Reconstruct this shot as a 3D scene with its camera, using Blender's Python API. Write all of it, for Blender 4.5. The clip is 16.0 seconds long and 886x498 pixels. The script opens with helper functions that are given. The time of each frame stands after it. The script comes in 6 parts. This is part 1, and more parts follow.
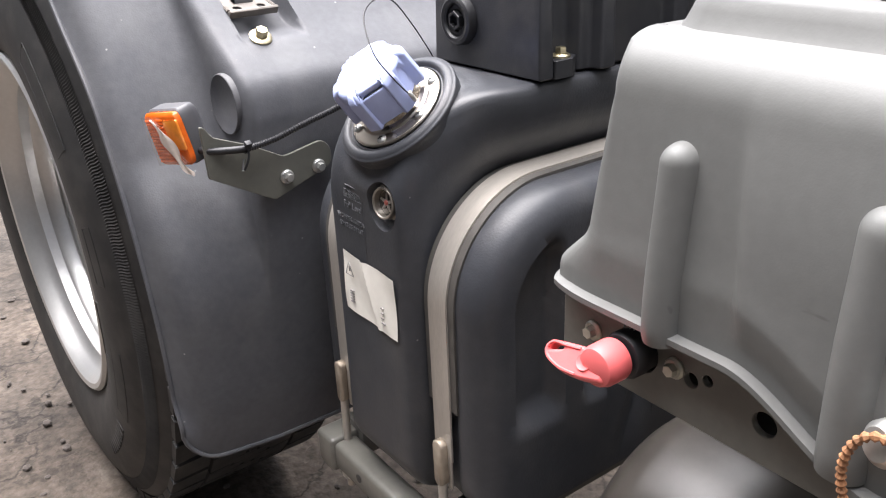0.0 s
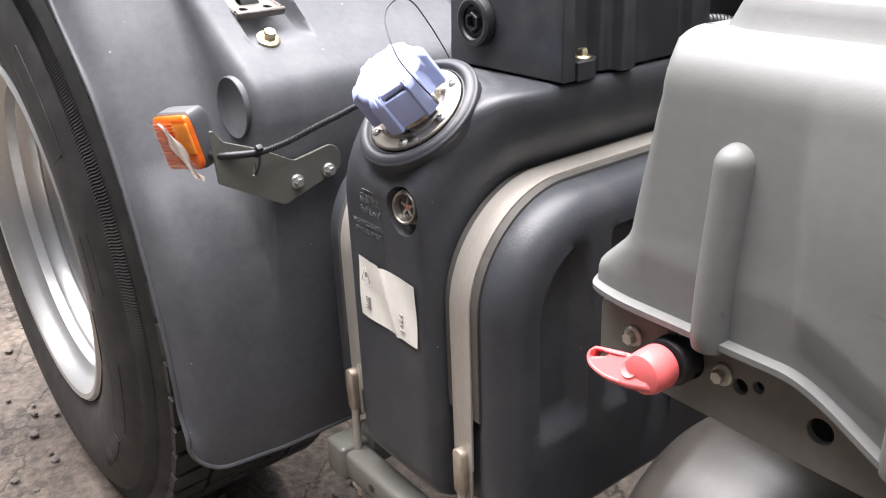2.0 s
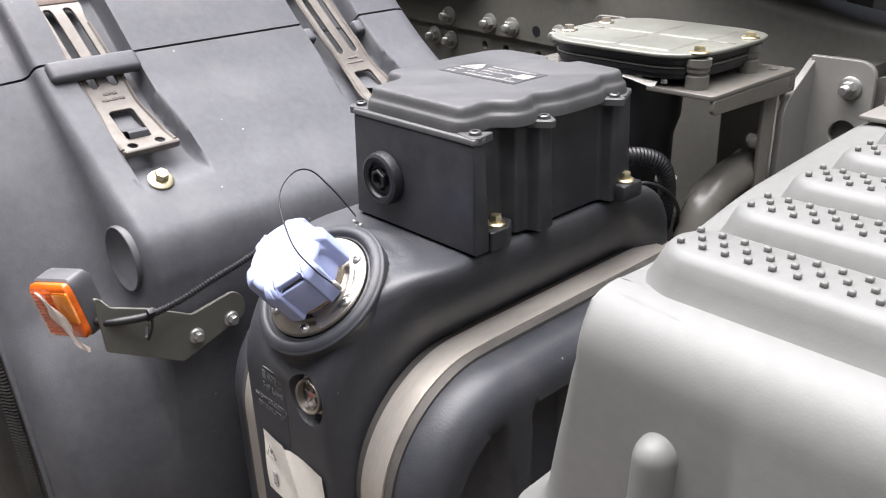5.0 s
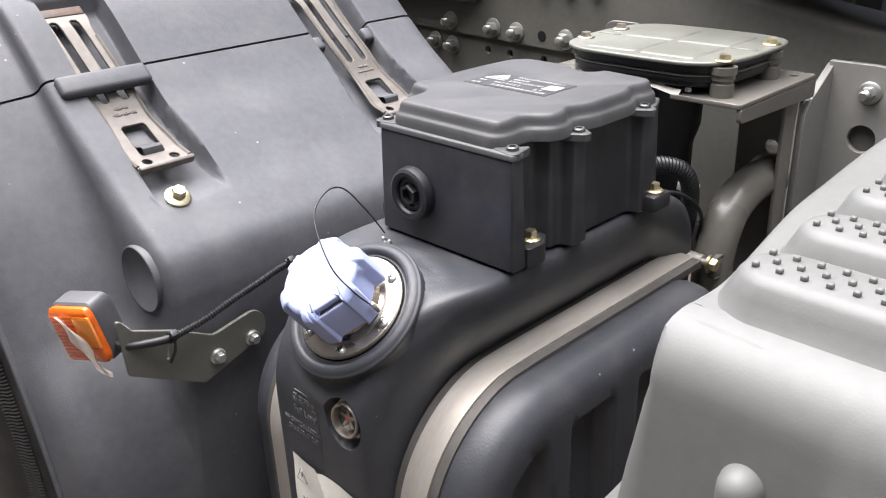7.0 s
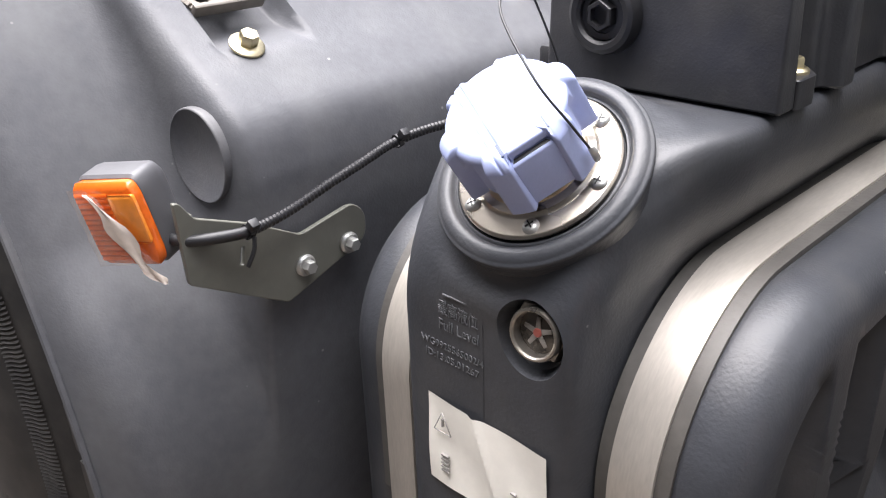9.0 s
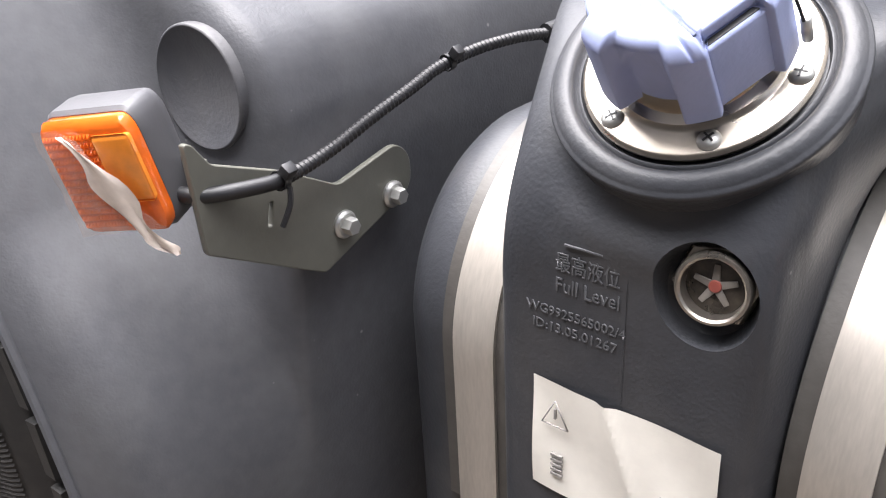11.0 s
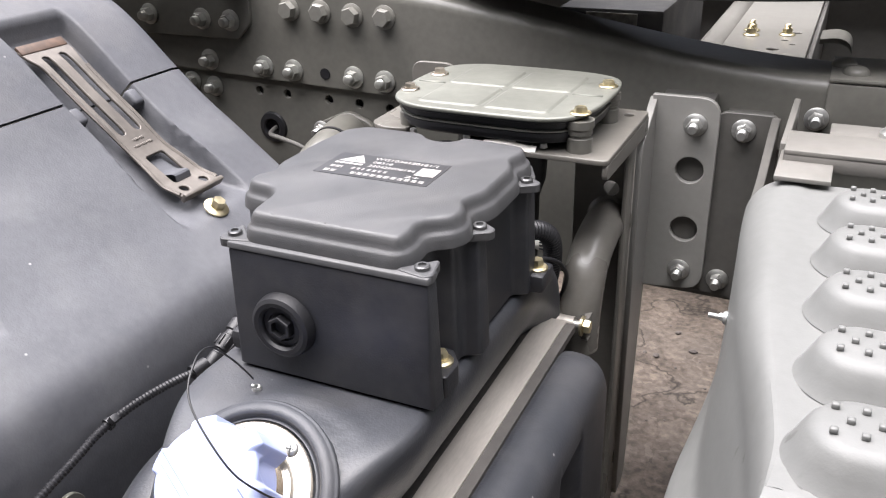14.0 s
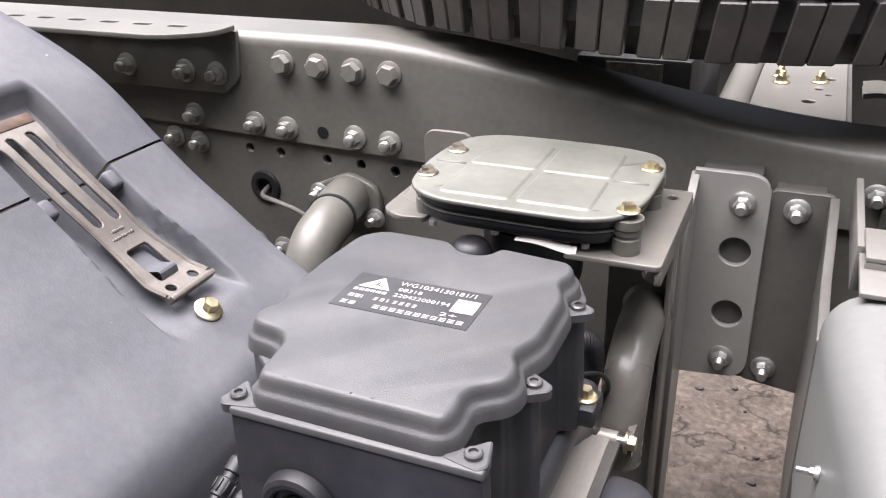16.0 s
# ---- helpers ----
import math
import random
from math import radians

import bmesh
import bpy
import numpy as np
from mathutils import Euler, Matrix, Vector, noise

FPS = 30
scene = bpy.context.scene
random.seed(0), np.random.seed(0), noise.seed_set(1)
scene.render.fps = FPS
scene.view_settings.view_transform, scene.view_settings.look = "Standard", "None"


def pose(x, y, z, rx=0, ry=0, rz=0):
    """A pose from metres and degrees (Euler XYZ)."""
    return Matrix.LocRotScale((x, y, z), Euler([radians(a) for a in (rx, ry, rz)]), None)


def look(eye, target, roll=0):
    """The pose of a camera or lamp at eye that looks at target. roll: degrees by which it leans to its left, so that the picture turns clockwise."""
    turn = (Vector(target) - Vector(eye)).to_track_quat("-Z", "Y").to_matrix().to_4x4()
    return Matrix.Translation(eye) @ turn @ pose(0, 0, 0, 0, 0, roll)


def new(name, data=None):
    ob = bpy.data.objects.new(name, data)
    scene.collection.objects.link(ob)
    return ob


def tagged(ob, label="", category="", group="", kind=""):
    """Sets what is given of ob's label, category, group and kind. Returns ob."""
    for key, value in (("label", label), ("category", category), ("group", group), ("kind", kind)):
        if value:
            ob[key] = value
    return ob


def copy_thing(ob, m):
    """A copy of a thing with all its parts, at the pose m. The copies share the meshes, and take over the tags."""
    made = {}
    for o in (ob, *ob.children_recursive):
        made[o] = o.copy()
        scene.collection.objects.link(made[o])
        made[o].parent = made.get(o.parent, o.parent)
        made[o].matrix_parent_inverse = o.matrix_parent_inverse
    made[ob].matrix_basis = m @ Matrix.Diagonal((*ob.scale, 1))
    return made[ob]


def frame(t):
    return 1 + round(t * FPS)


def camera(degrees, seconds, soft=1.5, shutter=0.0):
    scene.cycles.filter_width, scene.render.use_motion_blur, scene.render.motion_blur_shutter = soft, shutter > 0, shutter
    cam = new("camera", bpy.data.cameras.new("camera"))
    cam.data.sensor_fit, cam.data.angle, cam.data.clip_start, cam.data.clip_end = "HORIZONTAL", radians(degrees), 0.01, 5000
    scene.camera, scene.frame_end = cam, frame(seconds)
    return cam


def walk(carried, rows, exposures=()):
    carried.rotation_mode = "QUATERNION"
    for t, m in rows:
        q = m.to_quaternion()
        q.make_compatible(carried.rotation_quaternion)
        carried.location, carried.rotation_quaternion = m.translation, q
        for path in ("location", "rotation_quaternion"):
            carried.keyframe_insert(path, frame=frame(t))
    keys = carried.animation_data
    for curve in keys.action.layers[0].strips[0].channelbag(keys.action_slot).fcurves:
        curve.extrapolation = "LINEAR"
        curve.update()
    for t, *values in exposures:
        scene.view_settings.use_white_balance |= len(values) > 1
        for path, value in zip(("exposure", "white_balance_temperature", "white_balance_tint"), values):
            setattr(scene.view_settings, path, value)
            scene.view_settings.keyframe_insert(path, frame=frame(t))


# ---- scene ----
cam = camera(55.0, 16.0, soft=1.15)
PATH = [
    (0, (0.024, 0.059, 1.172), (-1.467, 1.121, 0.367), -2.6),
    (0.5, (0.01, 0.042, 1.167), (-1.47, 1.119, 0.362), -2.4),
    (1, (0.016, 0.027, 1.164), (-1.46, 1.11, 0.36), -2.3),
    (1.5, (0.013, 0.021, 1.165), (-1.457, 1.115, 0.363), -2.3),
    (2, (-0.011, 0.035, 1.169), (-1.47, 1.145, 0.37), -2.3),
    (2.5, (-0.049, 0.055, 1.167), (-1.488, 1.19, 0.366), -2.4),
    (3, (-0.055, 0.059, 1.202), (-1.484, 1.212, 0.408), -2.5),
    (3.5, (-0.041, 0.079, 1.245), (-1.457, 1.248, 0.452), -2.6),
    (4, (-0.044, 0.105, 1.274), (-1.446, 1.291, 0.481), -2.4),
    (4.2, (-0.049, 0.111, 1.279), (-1.442, 1.305, 0.483), -2.2),
    (6.3, (-0.108, 0.131, 1.291), (-1.433, 1.387, 0.475), -2.3),
    (6.5, (-0.102, 0.125, 1.301), (-1.425, 1.386, 0.488), -2.2),
    (7, (-0.123, 0.105, 1.295), (-1.445, 1.366, 0.48), -2.3),
    (7.5, (-0.132, 0.102, 1.284), (-1.451, 1.366, 0.469), -2.2),
    (8, (-0.137, 0.085, 1.258), (-1.452, 1.347, 0.436), -2.3),
    (8.5, (-0.236, 0.115, 1.191), (-1.544, 1.38, 0.36), -2.2),
    (9, (-0.338, 0.13, 1.134), (-1.631, 1.402, 0.292), -2.1),
    (9.2, (-0.367, 0.131, 1.119), (-1.674, 1.388, 0.276), -2.4),
    (11.3, (-0.47, 0.153, 1.071), (-1.552, 1.568, 0.162), -3.2),
    (11.5, (-0.468, 0.155, 1.07), (-1.447, 1.665, 0.198), -2.3),
    (12, (-0.457, 0.157, 1.077), (-1.298, 1.748, 0.205), -1.8),
    (12.5, (-0.429, 0.16, 1.132), (-1.243, 1.766, 0.262), -1.9),
    (13, (-0.378, 0.156, 1.203), (-1.179, 1.772, 0.339), -1.9),
    (13.5, (-0.344, 0.153, 1.277), (-1.132, 1.777, 0.416), -1.8),
    (14, (-0.315, 0.153, 1.336), (-1.096, 1.781, 0.476), -1.7),
    (14.5, (-0.297, 0.151, 1.366), (-1.07, 1.784, 0.508), -1.7),
    (15, (-0.302, 0.219, 1.382), (-1.07, 1.853, 0.522), -1.8),
    (15.5, (-0.351, 0.253, 1.382), (-1.108, 1.891, 0.52), -1.7),
    (16, (-0.401, 0.254, 1.379), (-1.139, 1.899, 0.512), -1.7),
]
walk(cam, [(t, look(eye, target, roll)) for t, eye, target, roll in PATH],
     exposures=[(0, 1.95, 6500, 14), (2.0, 2.16, 6500, 14), (3.0, 2.11, 6500, 14), (4.0, 1.83, 6500, 14), (6.5, 1.71, 6500, 14), (8.0, 1.75, 6500, 14), (9.0, 2.05, 6500, 14), (11.5, 2.27, 6500, 14), (12.5, 2.27, 6500, 14), (14.0, 1.76, 6500, 15), (16.0, 1.83, 6500, 18)])

# ---- light ----
world = bpy.data.worlds.new("overcast_sky")
scene.world = world
world.use_nodes = True
wn = world.node_tree.nodes
sky = wn.new("ShaderNodeTexSky")
sky.sky_type, sky.sun_disc = "NISHITA", False
sky.sun_elevation, sky.sun_rotation = radians(77), radians(-107)
sky.air_density, sky.dust_density, sky.ozone_density = 1.0, 6.0, 1.0
wash = wn.new("ShaderNodeHueSaturation")
wash.inputs["Saturation"].default_value = 0.5
world.node_tree.links.new(sky.outputs[0], wash.inputs["Color"])
world.node_tree.links.new(wash.outputs[0], wn["Background"].inputs["Color"])
wn["Background"].inputs["Strength"].default_value = 0.078
sun = new("sun", bpy.data.lights.new("sun", "SUN"))
sun.data.energy, sun.data.angle, sun.data.color = 3.6, radians(75), (0.98, 0.99, 1.0)
sun.matrix_basis = look((-0.65, -0.20, 3.0), (0, 0, 0))


# ---- materials ----
def material(name, colour, rough=0.5, metal=0.0, vary=0.12, big=6.0, fine=120.0, bump=0.1, bump_scale=600.0,
             dust=0.0, dust_colour=(0.35, 0.32, 0.28), spec=0.5, coat=0.0, stretch=(1, 1, 1), specks=0.0, scuffs=0.0):
    """A painted, moulded or metal surface with variation at two scales, fine relief and a film of dust in patches."""
    m = bpy.data.materials.new(name)
    m.use_nodes = True
    nt = m.node_tree
    n, link = nt.nodes, nt.links.new
    b = n["Principled BSDF"]
    b.inputs["Metallic"].default_value = metal
    b.inputs["Specular IOR Level"].default_value = spec
    b.inputs["Coat Weight"].default_value = coat
    tc, mp = n.new("ShaderNodeTexCoord"), n.new("ShaderNodeMapping")
    mp.inputs["Scale"].default_value = stretch
    link(tc.outputs["Object"], mp.inputs["Vector"])

    def noise_at(scale, detail=4):
        t = n.new("ShaderNodeTexNoise")
        t.inputs["Scale"].default_value, t.inputs["Detail"].default_value = scale, detail
        link(mp.outputs[0], t.inputs["Vector"])
        return t.outputs["Fac"]

    def ramp(value, lo, hi, a, z):
        r = n.new("ShaderNodeMapRange")
        for key, v in (("From Min", lo), ("From Max", hi), ("To Min", a), ("To Max", z)):
            r.inputs[key].default_value = v
        link(value, r.inputs["Value"])
        return r.outputs[0]

    def mix(kind, fac, a, z):
        x = n.new("ShaderNodeMix")
        x.data_type, x.blend_type = "RGBA", kind
        for sock, v in ((x.inputs[0], fac), (x.inputs[6], a), (x.inputs[7], z)):
            if hasattr(v, "is_linked"):
                link(v, sock)
            else:
                sock.default_value = v
        return x.outputs[2]

    coarse, grain = noise_at(big), noise_at(fine, 3)
    shade = ramp(coarse, 0.3, 0.7, 1 - vary, 1 + vary)
    speck = ramp(grain, 0.3, 0.7, 1 - vary * 0.6, 1 + vary * 0.6)
    mul = n.new("ShaderNodeMath")
    mul.operation = "MULTIPLY"
    link(shade, mul.inputs[0]), link(speck, mul.inputs[1])
    col = mix("MULTIPLY", 1.0, (*colour, 1), mul.outputs[0])
    if dust:
        spots = ramp(noise_at(big * 2.7, 8), 0.45, 0.8, 0.0, dust)
        col = mix("MIX", spots, col, (*dust_colour, 1))
    if specks:
        cell = n.new("ShaderNodeTexVoronoi")
        cell.inputs["Scale"].default_value = 75
        link(mp.outputs[0], cell.inputs["Vector"])
        parts = n.new("ShaderNodeSeparateColor")
        link(cell.outputs["Color"], parts.inputs[0])
        dot = n.new("ShaderNodeMath")
        dot.operation = "MULTIPLY"
        link(ramp(cell.outputs["Distance"], 0.04, 0.11, 1.0, 0.0), dot.inputs[0])
        link(ramp(parts.outputs[0], 1 - specks, 1 - specks * 0.4, 0.0, 0.8), dot.inputs[1])
        col = mix("MIX", dot.outputs[0], col, (0.42, 0.41, 0.40, 1))
    if scuffs:
        turn = n.new("ShaderNodeMapping")
        turn.inputs["Rotation"].default_value, turn.inputs["Scale"].default_value = (0.3, 0.5, 0.7), (14, 120, 60)
        link(tc.outputs["Object"], turn.inputs["Vector"])
        lines = n.new("ShaderNodeTexNoise")
        lines.inputs["Scale"].default_value, lines.inputs["Detail"].default_value = 1.0, 3
        link(turn.outputs[0], lines.inputs["Vector"])
        both = n.new("ShaderNodeMath")
        both.operation = "MULTIPLY"
        link(ramp(lines.outputs["Fac"], 0.68, 0.72, 0.0, scuffs), both.inputs[0])
        link(ramp(noise_at(9, 2), 0.55, 0.65, 0.0, 1.0), both.inputs[1])
        col = mix("MULTIPLY", both.outputs[0], col, (0.45, 0.44, 0.42, 1))
    link(col, b.inputs["Base Color"])
    link(ramp(coarse, 0.3, 0.7, max(0.02, rough - 0.06), min(1, rough + 0.06)), b.inputs["Roughness"])
    if bump:
        bp = n.new("ShaderNodeBump")
        bp.inputs["Strength"].default_value, bp.inputs["Distance"].default_value = bump, 0.0006
        link(noise_at(bump_scale, 2), bp.inputs["Height"])
        link(bp.outputs[0], b.inputs["Normal"])
    return m


FENDER = material("moulded_black_plastic", (0.086, 0.088, 0.097), 0.48, spec=0.30, bump=0.36, bump_scale=520, dust=0.16, big=5, specks=0.09)
SPLASHED = material("splashed_black_plastic", (0.093, 0.095, 0.104), 0.50, spec=0.28, bump=0.36, bump_scale=520, dust=0.26, dust_colour=(0.21, 0.21, 0.21), big=6, specks=0.10)
TANKP = material("tank_plastic", (0.041, 0.0435, 0.0500), 0.43, spec=0.42, bump=0.36, bump_scale=480, dust=0.08, big=7, specks=0.04)
BOXP = material("box_plastic", (0.022, 0.0228, 0.0265), 0.44, spec=0.42, bump=0.3, bump_scale=700, dust=0.06, big=12, specks=0.02)
LIDP = material("lid_plastic", (0.063, 0.0635, 0.0655), 0.48, bump=0.3, bump_scale=1100, dust=0.05, big=12)
RUBBER = material("rubber", (0.021, 0.0205, 0.0205), 0.64, bump=0.3, bump_scale=500, dust=0.09, big=9)
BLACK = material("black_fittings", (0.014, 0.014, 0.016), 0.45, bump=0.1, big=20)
CHASSIS = material("chassis_paint", (0.128, 0.125, 0.110), 0.36, bump=0.12, bump_scale=250, dust=0.08, big=4)
# chassis paint with shade put into the colour, for undersides and recessed steel
CHASSIS_SHADED = material("shaded_chassis_paint", (0.095, 0.092, 0.085), 0.42, bump=0.12, bump_scale=250, dust=0.1, big=5)
COVERP = material("silver_grey_plastic", (0.149, 0.151, 0.145), 0.48, spec=0.4, metal=0.0, vary=0.07, bump=0.10, bump_scale=700, big=5, scuffs=0.6, specks=0.012)
STRAP = material("brushed_steel", (0.48, 0.445, 0.398), 0.42, metal=0.5, vary=0.10, bump=0.12, bump_scale=300, big=8, stretch=(6, 1, 1))
FLANGE = material("brushed_flange", (0.60, 0.54, 0.46), 0.3, metal=1.0, vary=0.06, bump=0.05, big=20)
ZINC = material("zinc", (0.56, 0.56, 0.54), 0.42, metal=0.9, vary=0.12, bump=0.1, big=60)
GOLD = material("yellow_zinc", (0.62, 0.545, 0.36), 0.38, metal=1.0, vary=0.2, bump=0.1, big=60)
BLUE = material("blue_plastic", (0.40, 0.46, 0.72), 0.5, vary=0.04, bump=0.2, bump_scale=500, big=20)
RED = material("red_plastic", (0.78, 0.15, 0.15), 0.42, vary=0.06, bump=0.1, big=25)
RIM = material("silver_rim", (0.56, 0.56, 0.55), 0.36, metal=0.75, vary=0.05, bump=0.05, big=6)
PAPER = material("sticker_paper", (0.80, 0.77, 0.70), 0.42, vary=0.05, bump=0.1, big=14)
# black of print, and of shade painted in small recesses
PRINT_RECESS = material("print_and_recess_black", (0.03, 0.03, 0.03), 0.5, bump=0)
WHITE = material("white_print", (0.50, 0.49, 0.47), 0.5, bump=0)
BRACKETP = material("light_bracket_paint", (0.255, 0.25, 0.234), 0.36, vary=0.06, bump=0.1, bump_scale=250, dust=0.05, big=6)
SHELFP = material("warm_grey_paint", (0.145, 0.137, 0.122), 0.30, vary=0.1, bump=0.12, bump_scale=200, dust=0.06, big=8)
ALU = material("pressed_aluminium", (0.165, 0.168, 0.146), 0.5, metal=0.3, vary=0.12, bump=0.2, bump_scale=200, big=14)


# ---- helpers of this scene ----
def thing(name, at, label, category, group=""):
    ob = new(name)
    ob.empty_display_size = 0.02
    ob.location = at
    return tagged(ob, label, category, group)


def finish(me, mat, smooth=True):
    me.materials.clear()
    me.materials.append(mat)
    if smooth:
        for p in me.polygons:
            p.use_smooth = True
    return me


def part(name, bm, mat, parent=None, label="", smooth=True, angle=35):
    """Links a bmesh or mesh (in the world's metres, or in the parent's if that stands at the origin) as one object under parent."""
    if isinstance(bm, bmesh.types.BMesh):
        bmesh.ops.recalc_face_normals(bm, faces=bm.faces)
        me = bpy.data.meshes.new(name)
        if smooth:
            lim = radians(angle)
            for e in bm.edges:
                if len(e.link_faces) == 2 and e.calc_face_angle(0) > lim:
                    e.smooth = False
        bm.to_mesh(me)
        bm.free()
    else:
        me = bm
    finish(me, mat, smooth)
    ob = new(name, me)
    if parent is not None:
        ob.parent = parent
        base, up = Vector(parent.location), parent.parent
        if parent.type == "EMPTY":
            ob.matrix_parent_inverse = Matrix.Translation(-base)
    return tagged(ob, label)


def box(x0, x1, y0, y1, z0, z1, bevel=0.002, segs=2):
    bm = bmesh.new()
    bmesh.ops.create_cube(bm, size=1)
    for v in bm.verts:
        v.co = Vector(((x0 + x1) / 2 + v.co.x * (x1 - x0), (y0 + y1) / 2 + v.co.y * (y1 - y0), (z0 + z1) / 2 + v.co.z * (z1 - z0)))
    if bevel:
        bmesh.ops.bevel(bm, geom=bm.edges, offset=bevel, segments=segs, affect="EDGES", profile=0.5)
    return bm


def join(*bms):
    """Several bmeshes as one."""
    out = bms[0]
    for b in bms[1:]:
        me = bpy.data.meshes.new("tmp")
        b.to_mesh(me)
        b.free()
        out.from_mesh(me)
        bpy.data.meshes.remove(me)
    return out


def moved(bm, m):
    bmesh.ops.transform(bm, matrix=m, verts=bm.verts)
    return bm


def lathe(profile, segs=32, closed=False):
    """Turns a profile of (radius, height) about z."""
    bm = bmesh.new()
    rings = []
    for r, h in profile:
        if r < 1e-6:
            rings.append([bm.verts.new((0, 0, h))])
        else:
            rings.append([bm.verts.new((r * math.cos(2 * math.pi * i / segs), r * math.sin(2 * math.pi * i / segs), h)) for i in range(segs)])
    pairs = list(zip(rings, rings[1:])) + ([(rings[-1], rings[0])] if closed else [])
    for a, b in pairs:
        for i in range(segs):
            j = (i + 1) % segs
            if len(a) == 1 and len(b) > 1:
                bm.faces.new((a[0], b[i], b[j]))
            elif len(b) == 1 and len(a) > 1:
                bm.faces.new((a[i], a[j], b[0]))
            elif len(a) > 1:
                bm.faces.new((a[i], a[j], b[j], b[i]))
    return bm


def surface(nu, nv, fn, wrap_u=False, wrap_v=False):
    bm = bmesh.new()
    g = [[bm.verts.new(fn(i, j)) for j in range(nv)] for i in range(nu)]
    for i in range(nu if wrap_u else nu - 1):
        for j in range(nv if wrap_v else nv - 1):
            bm.faces.new((g[i][j], g[(i + 1) % nu][j], g[(i + 1) % nu][(j + 1) % nv], g[i][(j + 1) % nv]))
    return bm


def rounded(pts, n=6, closed=False):
    """A smooth Catmull-Rom line through points."""
    P = [Vector(p) for p in pts]
    out = []
    m = len(P)
    for i in range(m if closed else m - 1):
        if closed:
            a, b, c, d = P[i - 1], P[i], P[(i + 1) % m], P[(i + 2) % m]
        else:
            a, b, c, d = P[max(i - 1, 0)], P[i], P[i + 1], P[min(i + 2, m - 1)]
        for k in range(n):
            t = k / n
            out.append(0.5 * (2 * b + (c - a) * t + (2 * a - 5 * b + 4 * c - d) * t * t + (3 * b - a - 3 * c + d) * t ** 3))
    if not closed:
        out.append(P[-1])
    return out


def tube(path, radius, segs=10, caps=True):
    """A round tube along points; radius: a number, or a function of the length along it."""
    P = [Vector(p) for p in path]
    bm = bmesh.new()
    rings, side, run = [], None, 0.0
    for i, p in enumerate(P):
        t = (P[min(i + 1, len(P) - 1)] - P[max(i - 1, 0)]).normalized()
        if side is None:
            side = t.orthogonal().normalized()
        side = (side - t * side.dot(t)).normalized()
        up = t.cross(side)
        if i:
            run += (p - P[i - 1]).length
        r = radius(run) if callable(radius) else radius
        rings.append([bm.verts.new(p + r * (math.cos(2 * math.pi * k / segs) * side + math.sin(2 * math.pi * k / segs) * up)) for k in range(segs)])
    for a, b in zip(rings, rings[1:]):
        for k in range(segs):
            j = (k + 1) % segs
            bm.faces.new((a[k], a[j], b[j], b[k]))
    if caps:
        bm.faces.new(rings[0])
        bm.faces.new(rings[-1])
    return bm


def dense(path, step):
    """Points every step metres along a line."""
    P = [Vector(p) for p in path]
    out, left = [P[0]], step
    for a, b in zip(P, P[1:]):
        d, pos = (b - a).length, 0.0
        while d - pos >= left:
            pos += left
            out.append(a.lerp(b, pos / d))
            left = step
        left -= d - pos
    return out


def corrugated(path, r, pitch=0.004, depth=0.0008, segs=12):
    return tube(dense(path, pitch / 4), lambda s: r + depth * math.sin(2 * math.pi * s / pitch), segs)


def soft_poly(pts, r, n=5):
    """A polygon with its corners rounded; r: one radius or one a corner."""
    out, m = [], len(pts)
    for i in range(m):
        a, b, c = Vector(pts[i - 1]).to_2d(), Vector(pts[i]).to_2d(), Vector(pts[(i + 1) % m]).to_2d()
        rad = r[i] if isinstance(r, (list, tuple)) else r
        u, v = (a - b).normalized(), (c - b).normalized()
        lim = min((a - b).length, (c - b).length) * 0.49
        cut = min(rad, lim)
        if cut < 1e-5:
            out.append(b)
            continue
        for k in range(n + 1):
            t = k / n
            out.append((1 - t) ** 2 * (b + u * cut) + 2 * t * (1 - t) * b + t * t * (b + v * cut))
    return out


def plate(outline, holes=(), thick=0.006, bevel=0.0006, m=Matrix()):
    """A flat plate with real holes as a mesh: outline and holes in its plane (x, y), thickness along z, centred."""
    cu = bpy.data.curves.new("plate", "CURVE")
    cu.dimensions, cu.fill_mode = "2D", "BOTH"
    cu.extrude, cu.bevel_depth, cu.bevel_resolution, cu.offset = thick / 2 - bevel, bevel, 1, -bevel
    for ring in (outline, *holes):
        sp = cu.splines.new("POLY")
        sp.points.add(len(ring) - 1)
        for p, q in zip(sp.points, ring):
            p.co = (q[0], q[1], 0, 1)
        sp.use_cyclic_u = True
    ob = bpy.data.objects.new("plate", cu)
    scene.collection.objects.link(ob)
    me = bpy.data.meshes.new_from_object(ob.evaluated_get(bpy.context.evaluated_depsgraph_get()))
    bpy.data.objects.remove(ob)
    bpy.data.curves.remove(cu)
    me.transform(m)
    return me


def circle(x, y, r, n=24):
    return [(x + r * math.cos(2 * math.pi * i / n), y + r * math.sin(2 * math.pi * i / n)) for i in range(n)]


def frame_of(origin, x_axis, z_axis):
    """A pose whose z points along z_axis and x near x_axis."""
    z = Vector(z_axis).normalized()
    x = Vector(x_axis)
    x = (x - z * x.dot(z)).normalized()
    y = z.cross(x)
    m = Matrix((x, y, z)).transposed().to_4x4()
    m.translation = origin
    return m


def hexagon(r, h0, h1, chamfer=0.0015):
    bm = lathe([(0, h0), (r, h0), (r, h1 - chamfer), (r * 0.9, h1), (0, h1)], 6)
    return bm


